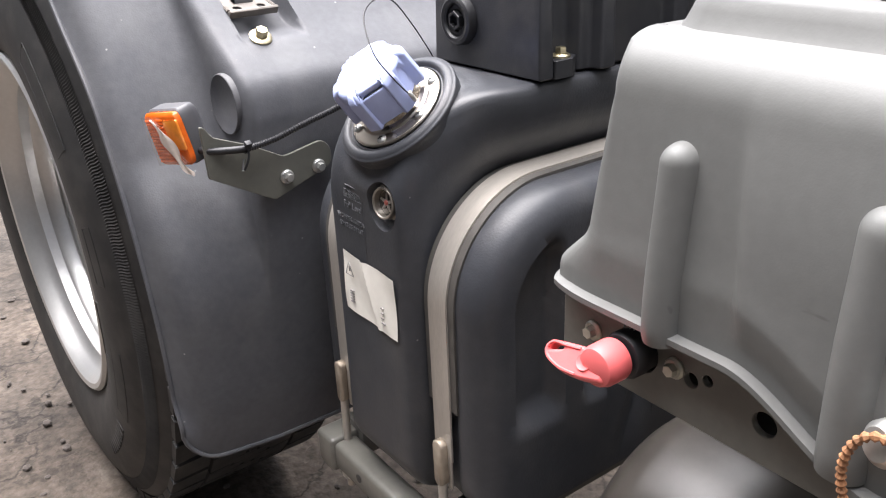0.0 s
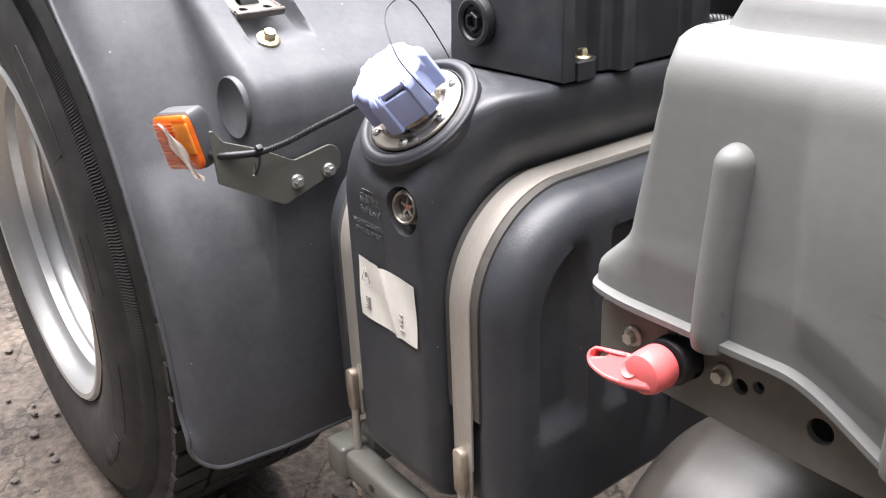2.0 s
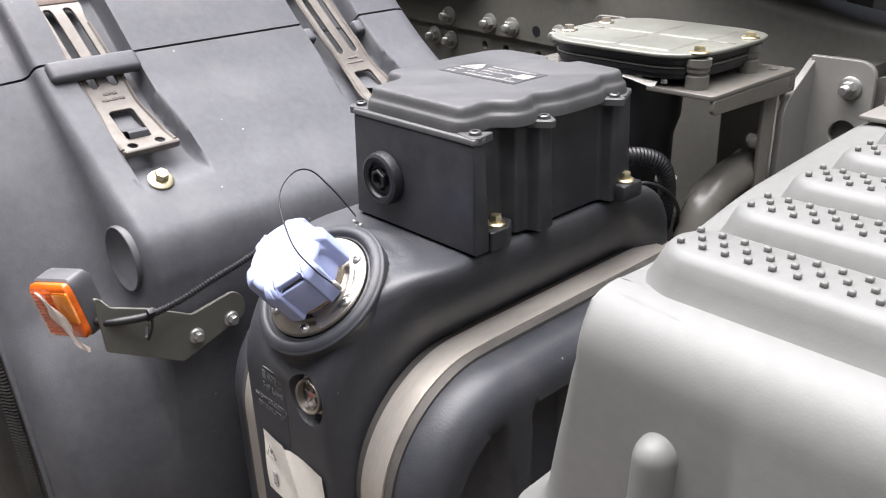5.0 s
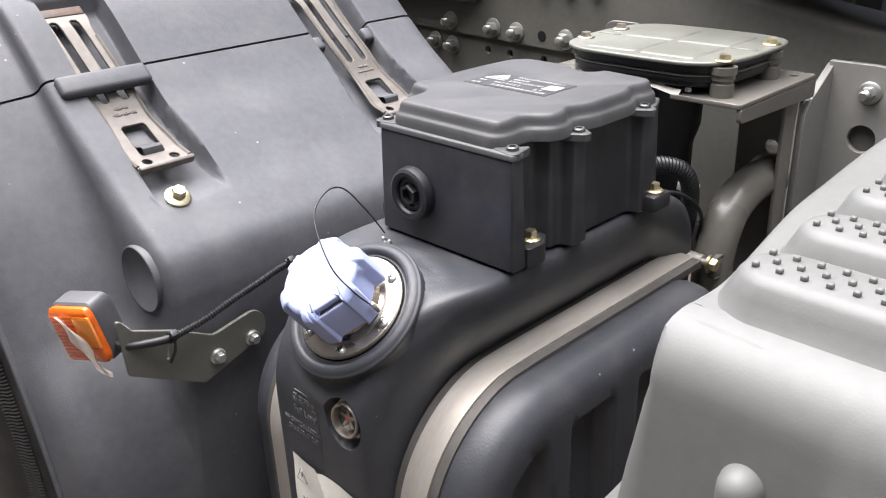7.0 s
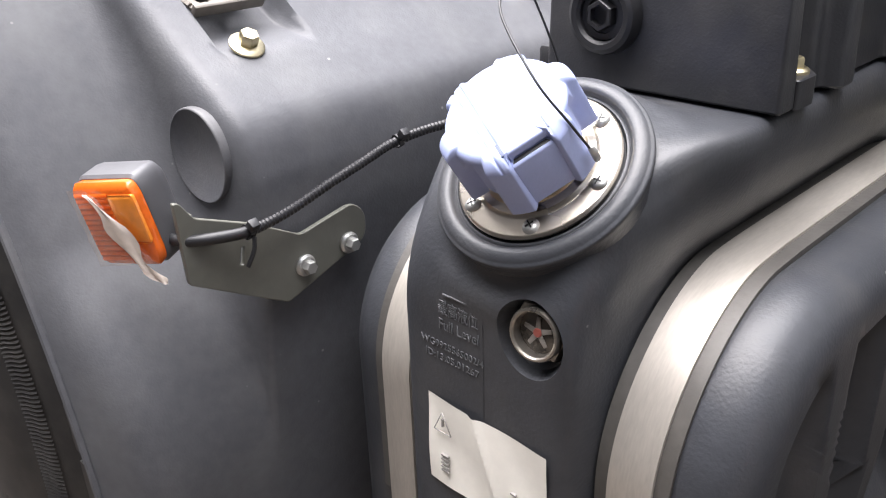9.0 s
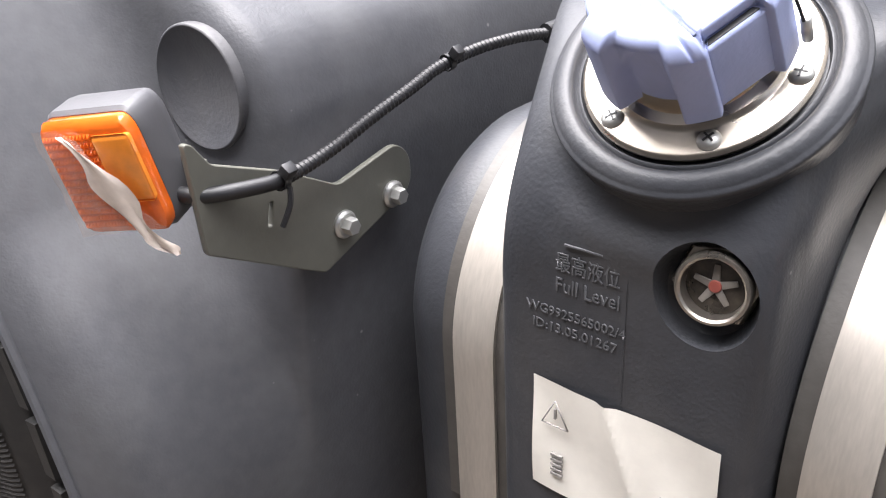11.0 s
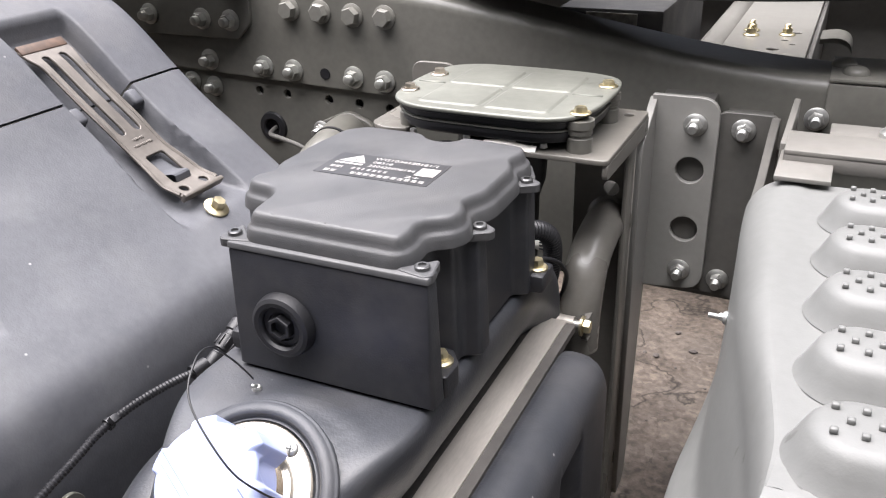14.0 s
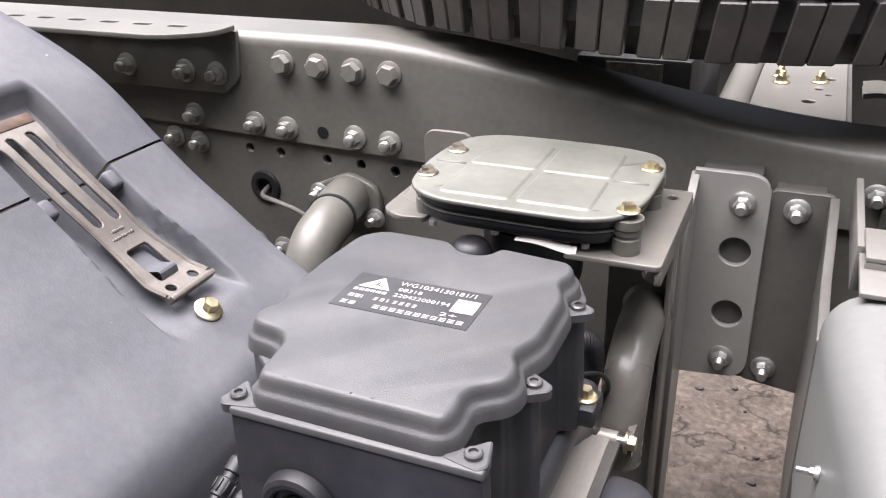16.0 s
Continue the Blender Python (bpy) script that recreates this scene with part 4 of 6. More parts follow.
cradle()


# ---- control box on the tank ----
def fine(pts, step=0.004):
    out = [tuple(p.to_2d()) for p in dense([Vector((*p, 0)) for p in list(pts) + [pts[0]]], step)]
    return out[:-1] if (Vector(out[-1]) - Vector(out[0])).length < step * 0.6 else out


def ring_loft(outline, levels, soften=0.0):
    """Stacked copies of a 2D outline, each pulled in by an inset, closed at both ends: levels of (inset, z)."""
    base = [Vector(p).to_2d() for p in outline]
    n = len(base)
    area = sum(base[i].x * base[(i + 1) % n].y - base[(i + 1) % n].x * base[i].y for i in range(n))
    bm = bmesh.new()

    def pulled(d):
        ring, parts = base, max(1, round(abs(d) / 0.0008)) if soften else 1
        for _ in range(parts):
            out = []
            for i in range(n):
                t = (ring[(i + 1) % n] - ring[i - 1]).normalized()
                v = Vector((-t.y, t.x)) if area > 0 else Vector((t.y, -t.x))
                out.append(ring[i] + v * (d / parts))
            if soften:
                out = [out[i] * (1 - soften) + (out[i - 1] + out[(i + 1) % n]) * (soften / 2) for i in range(n)]
            ring = out
        return ring
    rings = [[bm.verts.new((p.x, p.y, z)) for p in pulled(d)] for d, z in levels]
    for a, b in zip(rings, rings[1:]):
        for i in range(n):
            j = (i + 1) % n
            bm.faces.new((a[i], a[j], b[j], b[i]))
    caps = [bm.faces.new(rings[-1]), bm.faces.new(rings[0])]
    for face in caps:
        face.normal_update()
    bmesh.ops.triangulate(bm, faces=caps, ngon_method="EAR_CLIP")
    return bm


BX = -0.5935
LID = [(-0.5425, 0.5655), (-0.5395, 0.5800), (-0.5425, 0.5970), (-0.5235, 0.6100), (-0.5225, 0.6260), (-0.5305, 0.6390), (-0.5215, 0.6600), (-0.5215, 0.7120), (-0.5310, 0.7280), (-0.5245, 0.7440), (-0.5300, 0.7600),
       (-0.5870, 0.7660), (-0.5910, 0.7500), (-0.6100, 0.7500), (-0.6210, 0.7640), (-0.6760, 0.7650), (-0.6920, 0.7500), (-0.6960, 0.7050), (-0.6960, 0.6550), (-0.6890, 0.6430), (-0.6990, 0.6310), (-0.6950, 0.6150),
       (-0.6700, 0.6110), (-0.6630, 0.6030), (-0.6595, 0.5740), (-0.6560, 0.5665)]


def control_box():
    th = thing("control_box", (BX, 0.665, 1.004), "black plastic control box with a ribbed lid on the tank", "box")
    out = soft_poly([(-0.518, 0.556), (-0.518, 0.573), (-0.541, 0.577), (-0.541, 0.606), (-0.5275, 0.614), (-0.5275, 0.624), (-0.5155, 0.630), (-0.5155, 0.647), (-0.5275, 0.655), (-0.5275, 0.722), (-0.5155, 0.728), (-0.5155, 0.746), (-0.528, 0.772),
                     (-0.688, 0.775), (-0.695, 0.745), (-0.693, 0.67), (-0.700, 0.648), (-0.700, 0.618), (-0.684, 0.606), (-0.674, 0.598), (-0.672, 0.580), (-0.672, 0.556)], 0.0035, 3)
    part("case", ring_loft(out, [(0.0015, 1.004), (0.0, 1.0055), (0.0025, 1.0935), (0.003, 1.0945)]), BOXP, th, angle=40)
    # lid: flange then a raised tray with wavy edge
    lid = fine(soft_poly(LID, 0.0085, 6), 0.0018)
    levels = [(-0.0042, 1.0990), (-0.0040, 1.1012), (-0.0034, 1.1040), (-0.0028, 1.1072), (-0.0018, 1.1086), (-0.0006, 1.1094), (0.0004, 1.1108), (0.0010, 1.1134),
              (0.0018, 1.1160), (0.0028, 1.1178), (0.0040, 1.1188), (0.0052, 1.1192)]
    lid_ob = part("lid", ring_loft(lid, levels, 0.35), LIDP, th, "dark grey lid with stepped wavy edge", angle=80)
    part("lid_flange", ring_loft(out, [(0.003, 1.0946), (0.0018, 1.0952), (0.0018, 1.0988), (0.0026, 1.0996)]), LIDP, lid_ob, angle=50)
    for x, y, ox, oy in ((-0.5285, 0.5680, 1, -1), (-0.5195, 0.6380, 1, 0), (-0.5195, 0.7310, 1, 0), (-0.6700, 0.5680, -1, -1)):
        # a rounded triangle whose tip points away from the lid
        o = Vector((ox, oy)).normalized()
        sd = Vector((-o.y, o.x))
        p = Vector((x, y))
        ear = soft_poly([p + o * 0.0105 + sd * 0.0030, p - o * 0.0080 + sd * 0.0150, p - o * 0.0080 - sd * 0.0150, p + o * 0.0105 - sd * 0.0030], [0.004, 0.004, 0.004, 0.004], 4)
        part("screw_ear", ring_loft(ear, [(0.0, 1.0946), (0.0, 1.1000), (0.001, 1.1008)]), LIDP, lid_ob)
        sc = lathe([(0.0050, 0), (0.0050, 0.0022), (0.0042, 0.0030), (0.0026, 0.0030), (0.0024, 0.0014), (0, 0.0014)], 18)
        part("screw", moved(sc, Matrix.Translation((x, y, 1.1008))), BOLT_BLACK, lid_ob)
    ledge = soft_poly([(-0.5405, 0.574), (-0.5175, 0.574), (-0.5170, 0.594), (-0.5275, 0.608), (-0.5405, 0.608)], 0.0025, 3)
    part("mounting_lug", ring_loft(ledge, [(0.0, 1.0035), (0.0, 1.0190), (0.0008, 1.0196)]), BOXP, th)
    part("mounting_lug", box(-0.530, -0.505, 0.733, 0.7625, 1.0035, 1.0195, 0.0035, 2), BOXP, th)
    part("mounting_lug", box(-0.690, -0.6585, 0.570, 0.6015, 1.0035, 1.0195, 0.0035, 2), BOXP, th)
    part("mounting_lug", box(-0.700, -0.6675, 0.731, 0.7625, 1.0035, 1.0195, 0.0035, 2), BOXP, th)
    # blanking plug in the front wall
    pm = facing((-0.6275, 0.5560, 1.0465), OUT)
    part("plug_ring", moved(lathe([(0.0150, 0.0), (0.0150, 0.0065), (0.0165, 0.0085), (0.0195, 0.0090), (0.0220, 0.0075), (0.0232, 0.0035), (0.0235, 0.0)], 44), pm), BLACK, th)
    part("plug", moved(lathe([(0.0150, 0.001), (0.0145, 0.0045), (0.0108, 0.0050), (0.0106, 0.003), (0, 0.003)], 32), pm), BLACK, th)
    part("plug_hexagon", moved(join(lathe([(0.0092, 0.003), (0.0092, 0.0085), (0.0086, 0.0092), (0.0064, 0.0092), (0.0062, 0.0045), (0, 0.0045)], 6)), pm), BLACK, th)
    # name plate: print on the lid
    z = 1.1196
    part("name_plate", box(-0.6585, -0.5655, 0.6500, 0.6948, z - 0.0004, z, 0), NAMEPLATE, lid_ob, "black printed name plate", smooth=False)
    at = lambda x, y: Matrix.Translation((x, y, z + 0.0003))
    rows = [("WG1034130181/1", -0.6265, 0.6865, 0.0068, 0.0525), ("08318", -0.6245, 0.6790, 0.0060, 0.0165), ("220422000194", -0.6245, 0.6715, 0.0060, 0.0385), ("2+", -0.5880, 0.6600, 0.0058, 0.011)]
    for words, x, y, size, w in rows:
        part("printed_line", lettering(words, size, 0.00005, at(x, y), w), WHITE, lid_ob)
    mark = [(-0.6530, 0.6765), (-0.6285, 0.6765), (-0.6390, 0.6930)]
    for k in range(3):
        a, b = Vector(mark[k]), Vector(mark[(k + 1) % 3])
        c = (Vector(mark[0]) + Vector(mark[1]) + Vector(mark[2])) / 3
        bm = bmesh.new()
        corner = [a.lerp(c, 0.08), b.lerp(c, 0.08), c.lerp(a.lerp(b, 0.5), 0.12)]
        bm.faces.new([bm.verts.new((p.x, p.y, z + 0.0003)) for p in corner])
        part("emblem_facet", bm, WHITE, lid_ob, smooth=False)
    bar = lambda x0, x1, y0, y1: part("printed_bar", box(x0, x1, y0, y1, z + 0.0002, z + 0.0004, 0), WHITE, lid_ob, smooth=False)
    for k in range(6):
        bar(-0.6525 + 0.0040 * k, -0.6496 + 0.0040 * k, 0.6716, 0.6744)
    def glyph(x, y, w, h, k):
        """One unreadable character as a few thin strokes."""
        for q in range(3):
            bar(x, x + w, y + h * (0.02 + 0.40 * q), y + h * (0.16 + 0.40 * q))
        u = x + w * (0.2 + 0.25 * (k % 3))
        bar(u, u + w * 0.16, y + h * 0.16, y + h * 0.86)
    for k, w in enumerate((0.0038, 0.0038, 0.0010, 0.0, 0.0026, 0.0026, 0.0014, 0.0026, 0.0026, 0.0024, 0.0024)):
        if w:
            glyph(-0.6520 + 0.0045 * k, 0.6628, w, 0.0038, k)
    for k in range(15):
        if k not in (2, 3):
            glyph(-0.6525 + 0.0056 * k, 0.6535, 0.0042, 0.0042, k)
    part("printed_block", box(-0.5835, -0.5680, 0.6665, 0.6825, z + 0.0002, z + 0.0004, 0), FAINT, lid_ob, "grey printed block", smooth=False)
    return th


BOLT_BLACK = material("blackened_screw", (0.16, 0.16, 0.16), 0.35, metal=0.8, vary=0.2, big=80)
NAMEPLATE = material("name_plate_film", (0.040, 0.040, 0.042), 0.40, vary=0.08, big=40)
control_box()
GOLDBOLT = lambda: hex_head("flange_bolt", GOLD, 0.0092, 0.0060, 0.0088, 0, "yellow zinc-plated hexagon flange bolt holding the box down", "bolt", "box bolts")
scatter(GOLDBOLT, spun([(-0.5290, 0.5905, 1.0196), (-0.5150, 0.7475, 1.0195), (-0.6800, 0.585, 1.0195), (-0.6915, 0.747, 1.0195)], (0, 0, 1)))


# ---- latches on the mudguard ----
def on_guard(s, y, lift):
    """The place at the length s along the mudguard's outline, lift metres off its skin, and the outward way there."""
    i = max(0, min(len(ARC) - 2, next((k for k in range(len(ARC) - 1) if ARC[k + 1] >= s), len(ARC) - 2)))
    t = (s - ARC[i]) / (ARC[i + 1] - ARC[i])
    p = PROFILE[i].lerp(PROFILE[i + 1], t)
    d = (PROFILE[min(i + 2, len(PROFILE) - 1)] - PROFILE[max(i - 1, 0)]).normalized()
    out = Vector((d.y, -d.x))
    if out.dot(Vector((WX, WZ)) - Vector((p.x, p.y))) > 0:
        out = -out
    return Vector((p.x + out.x * lift, y, p.y + out.y * lift)), Vector((out.x, 0, out.y))


def s_at(x):
    return min(((abs(p.x - x) + (0 if p.y > 0.98 else 9), a) for p, a in zip(PROFILE, ARC)))[1]


RUSTY_EDGE = material("rusty_edge", (0.085, 0.052, 0.036), 0.6, vary=0.3, big=60)
LATCH = material("latch_steel", (0.150, 0.134, 0.118), 0.5, metal=0.35, vary=0.2, bump=0.15, bump_scale=200, big=14)


def bent(me, yc, s0, lift):
    """Bends a flat mesh (x across, y along) onto the mudguard; yc: its middle line by the length along it."""
    for v in me.vertices:
        extra = lift(v.co.y) if callable(lift) else lift
        p, out = on_guard(s0 + v.co.y, yc(v.co.y) + v.co.x, extra + v.co.z)
        v.co = p
    return me


def latch(yc, x0, skew, label):
    s0 = s_at(x0)
    base, _ = on_guard(s0, yc, 0)
    th = thing("mudguard_latch", base, label, "latch", "mudguard latches")
    L = s_at(x0 - 0.165) - s0
    at_y = lambda v: yc + skew * (1 - 2 * v / L)
    outline = fine(soft_poly([(-0.029, 0.0), (0.029, 0.0), (0.0275, 0.026), (0.0225, 0.070), (0.0235, L - 0.030), (0.0285, L - 0.014), (0.0285, L), (-0.0285, L), (-0.0285, L - 0.014), (-0.0235, L - 0.030), (-0.0225, 0.070), (-0.0275, 0.026)],
                             [0.003, 0.003, 0.02, 0.03, 0.02, 0.006, 0.003, 0.003, 0.006, 0.02, 0.03, 0.02]))
    holes = [fine(soft_poly([(-0.0125, 0.022), (0.0125, 0.022), (0.0125, 0.062), (-0.0125, 0.062)], 0.003), 0.003)]
    holes += [circle(x, 0.0110, 0.0046, 20) for x in (-0.0145, 0.0145)]
    holes += [fine(soft_poly([(x - 0.0042, 0.092), (x + 0.0042, 0.092), (x + 0.0042, L - 0.016), (x - 0.0042, L - 0.016)], 0.004), 0.004) for x in (-0.0105, 0.0105)]
    lift = lambda v: -0.0105 + 0.0085 * smooth01(0.028, 0.0, v) + 0.004 * smooth01(0.06, 0.11, v) - 0.004 * smooth01(L - 0.03, L, v)
    part("steel_strip", bent(plate(outline, holes, 0.0036, 0.0009), at_y, s0, lift), LATCH, th, angle=60)
    # turned-up foot
    p0, out = on_guard(s0, at_y(0), 0.0005)
    foot = box(-0.029, 0.029, -0.0015, 0.0035, -0.0065, 0.0030, 0.0014)
    part("turned_foot", moved(foot, frame_of(p0, (0, 1, 0), out)), LATCH, th)
    # tongue of the mudguard in the window
    def tongue(i, j):
        v, u = 0.060 - 0.038 * i / 16, -0.0105 + 0.021 * j / 6
        hump = 0.010 * math.exp(-((v - 0.028) / 0.007) ** 2) - 0.0165 + 0.003 * smooth01(0.06, 0.03, v)
        p, _ = on_guard(s0 + v, at_y(v) + u, hump)
        return p
    part("tongue", surface(17, 7, tongue), FENDER, th, "dark plastic tongue showing in the window")
    for sg in (-1, 1):
        ridge = []
        for k in range(int((L - 0.04) / 0.004)):
            v = 0.006 + 0.004 * k
            half = 0.0275 - 0.0055 * smooth01(0.02, 0.075, v) + 0.001 * smooth01(0.075, 0.11, v)
            ridge.append(on_guard(s0 + v, at_y(v) + sg * half, lift(v) + 0.0016)[0])
        part("edge_bead", tube(ridge, 0.0021, 6), LATCH, th)
    marks = []
    for v, n, w in ((0.0765, 9, 0.0021), (0.0835, 6, 0.0018)):
        p, out = on_guard(s0 + v, at_y(v), lift(v) + 0.0018)
        for k in range(n):
            u = (k - (n - 1) / 2) * (w + 0.0007)
            h = 0.0018 if (k * 7 + n) % 3 else 0.0011
            marks.append(moved(box(u - w / 2, u + w / 2, -h, h, -0.0004, 0.0003, 0), frame_of(p, (0, 1, 0), out)))
    part("stamped_marks", join(*marks), LATCH, th)
    return th


latch(POCKETS[0], -0.880, 0.007, "bronze-grey pressed steel latch held under a moulded bridge on the mudguard")
latch(POCKETS[1], -0.871, 0.006, "bronze-grey pressed steel latch lying open across the mudguard seam")
for yc in POCKETS:
    s0 = s_at(-0.972)
    p, out = on_guard(s0, yc - 0.003, 0.0)
    if yc == POCKETS[0]:
        part("latch_bridge", moved(box(-0.047, 0.047, -0.0115, 0.0125, -0.0045, 0.0085, 0.005, 4), frame_of(p, (0, 1, 0), out)), FENDER, lower_guard)
    else:
        for sg in (-1, 1):
            p, out = on_guard(s0, yc + sg * 0.038, 0.0)
            part("latch_bridge_stub", moved(box(-0.007, 0.007, -0.0095, 0.0095, -0.016, -0.0015, 0.004, 3), frame_of(p, (0, 1, 0), out)), FENDER, lower_guard)
for yc, sk, x0 in ((POCKETS[0], 0.007, -1.044), (POCKETS[1], 0.006, -1.036)):
    p, out = on_guard(s_at(x0), yc - sk, -0.008)
    part("latch_keeper", moved(box(-0.028, 0.028, -0.008, 0.003, -0.003, 0.0010, 0.0008), frame_of(p, (0, 1, 0), out)), RUSTY_EDGE, upper_guard, "rust-brown keeper under the latch end")
GUARDBOLT = lambda: hex_head("mudguard_bolt", GOLD, 0.0120, 0.0085, 0.0125, 0, "yellow zinc-plated hexagon bolt with washer in the mudguard", "bolt", "mudguard bolts")
poses = []
for x, y in ((-0.8500, 0.4520), (-0.8520, 0.7560)):
    p, out = on_guard(s_at(x), y, 0.0005)
    poses.append(facing(p, out, 0.3 + y))
scatter(GUARDBOLT, poses)
# round blank moulded on the side wall of the raised part
BLANK = frame_of((-0.834, YC - 0.0045, 0.958), (0, 0, 1), (0.03, -1.0, 0.0))
part("round_blank", moved(lathe([(0.0, 0.0), (0.0305, 0.0), (0.0312, 0.0007), (0.0320, 0.0007), (0.0326, 0.0), (0.0328, -0.0012), (0.0328, -0.012), (0.0, -0.012)], 64), BLANK), FENDER, lower_guard, angle=60)


# ---- marker lamp, its bracket and cable ----
def marker_bracket():
    th = thing("lamp_bracket", (-0.778, 0.41, 0.86), "grey-green steel bracket plate bolted to the mudguard", "bracket")
    poly = soft_poly([(0.342, 0.955), (0.346, 0.954), (0.3540, 0.9420), (0.392, 0.9265), (0.428, 0.9065), (0.474, 0.9155), (0.484, 0.906), (0.484, 0.886), (0.4125, 0.8615), (0.352, 0.8965), (0.344, 0.9010)],
                     [0.002, 0.003, 0.003, 0.003, 0.004, 0.008, 0.008, 0.01, 0.003, 0.003, 0.002])
    m = Matrix(((0, 0, 1, -0.7775), (1, 0, 0, 0), (0, 1, 0, 0), (0, 0, 0, 1)))
    slot = soft_poly([(0.3795, 0.9015), (0.3825, 0.9010), (0.3850, 0.9130), (0.3825, 0.9135)], 0.001)
    part("plate", plate(poly, [slot], 0.004, 0.0006, m), OLIVE, th)
    part("lamp_tab", box(-0.822, -0.776, 0.3495, 0.3535, 0.922, 0.945, 0.001), OLIVE, th)
    return th


OLIVE = material("olive_grey_paint", (0.135, 0.135, 0.115), 0.4, vary=0.08, bump=0.1, big=10)
marker_bracket()
SMALLBOLT = lambda: hex_head("bracket_bolt", ZINC, 0.0085, 0.0060, 0.0078, 0, "small zinc-plated hexagon bolt in the lamp bracket", "bolt", "bracket bolts")
scatter(SMALLBOLT, spun([(-0.7755, 0.4285, 0.8840), (-0.7755, 0.4670, 0.8875)], (1, 0, 0)))


def marker_lamp():
    th = thing("side_marker_lamp", (-0.800, 0.34, 0.91), "orange side marker lamp with a torn clear film", "lamp")
    m = frame_of((-0.8020, 0.3173, 0.9416), (0.889, 0.442, -0.119), (0.424, -0.893, -0.149)) @ Matrix.Translation((0, 0, -0.0035)) @ Matrix.Rotation(radians(14), 4, "Z") @ Matrix.Diagonal((0.54, 1.12, 1.0, 1))
    shape = soft_poly([(-0.044, -0.0265), (0.044, -0.0265), (0.044, 0.0265), (-0.044, 0.0265)], 0.013, 6)
    part("housing", moved(ring_loft(shape, [(0.006, -0.029), (0.001, -0.025), (0.0, -0.020), (0.0, -0.006), (0.0015, -0.004)]), m), HOUSING, th, "grey plastic housing")
    lens = part("lens", moved(ring_loft(shape, [(0.002, -0.0045), (0.0015, 0.0005), (0.003, 0.0025), (0.006, 0.0035)]), m), AMBER, th, "orange plastic lens with reflector grid")
    pyr = bmesh.new()
    for a in range(14):
        for b in range(13):
            x, y = -0.036 + 0.0032 * a, -0.020 + 0.0032 * b
            base = [pyr.verts.new((x + dx, y + dy, 0.0036)) for dx, dy in ((-0.0014, -0.0014), (0.0014, -0.0014), (0.0014, 0.0014), (-0.0014, 0.0014))]
            topv = pyr.verts.new((x, y, 0.0050))
            for k in range(4):
                pyr.faces.new((base[k], base[(k + 1) % 4], topv))
    tagged(part("reflector_grid", moved(pyr, m), AMBER, lens, smooth=False), kind="stuff")
    part("bulb_window", moved(box(0.006, 0.0415, -0.010, 0.019, 0.0016, 0.0046, 0.0026, 4), m), AMBER_CLEAR, lens)
    def film(i, k):
        u, v = i / 24, k / 6
        ragged = 0.5 + 0.5 * noise.noise((u * 9, k * 3.1, 2.0))
        wide = 0.0030 + 0.013 * math.exp(-((u - 0.45) / 0.14) ** 2) + 0.008 * smooth01(0.55, 0.85, u) * smooth01(1.02, 0.88, u)
        x = -0.016 + 0.062 * u + (v - 0.5) * 2 * wide * (0.75 + 0.5 * ragged)
        y = 0.021 - 0.056 * u + 0.004 * math.sin(7 * u)
        return m @ Vector((x, y, 0.0064 + 0.0018 * abs(math.sin(6 * u + 4 * v)) + 0.002 * u))
    part("torn_film", surface(25, 7, film), FILM, th, "torn milky protective film")
    def sheet(i, k):
        u, v = i / 24, k / 10
        edge = -0.016 + 0.062 * u
        x = -0.0405 + (edge + 0.0405) * v
        y = 0.0235 - 0.0470 * u + 0.004 * math.sin(7 * u) * v
        return m @ Vector((x, y, 0.0060 + 0.0010 * abs(math.sin(11 * u + 7 * v)) + 0.0012 * noise.noise((u * 5, v * 5, 1.0))))
    part("clear_film", surface(25, 11, sheet), CLEAR_FILM, th, "loose clear protective film")
    return th


AMBER = material("amber_lens", (0.78, 0.14, 0.012), 0.2, vary=0.12, big=60, bump=0.05, coat=0.6)
AMBER_CLEAR = material("amber_window", (0.95, 0.30, 0.035), 0.16, vary=0.1, big=60, bump=0.0, coat=0.8)
HOUSING = material("lamp_housing", (0.095, 0.095, 0.102), 0.38, vary=0.05, big=20)
FILM = material("milky_film", (0.82, 0.72, 0.64), 0.25, vary=0.15, big=40, bump=0.2, bump_scale=200)
CLEAR_FILM = material("clear_film", (0.85, 0.70, 0.62), 0.2, vary=0.1, big=40, bump=0.3, bump_scale=150)
CLEAR_FILM.node_tree.nodes["Principled BSDF"].inputs["Alpha"].default_value = 0.26
marker_lamp()

CABLE = rounded([(-0.806, 0.343, 0.9300), (-0.780, 0.346, 0.9290), (-0.766, 0.375, 0.9275), (-0.767, 0.395, 0.9270), (-0.768, 0.420, 0.9305), (-0.768, 0.450, 0.9385), (-0.768, 0.480, 0.9455), (-0.768, 0.505, 0.9515), (-0.764, 0.535, 0.9555),
                 (-0.757, 0.565, 0.9565), (-0.752, 0.588, 0.9545)], 8)


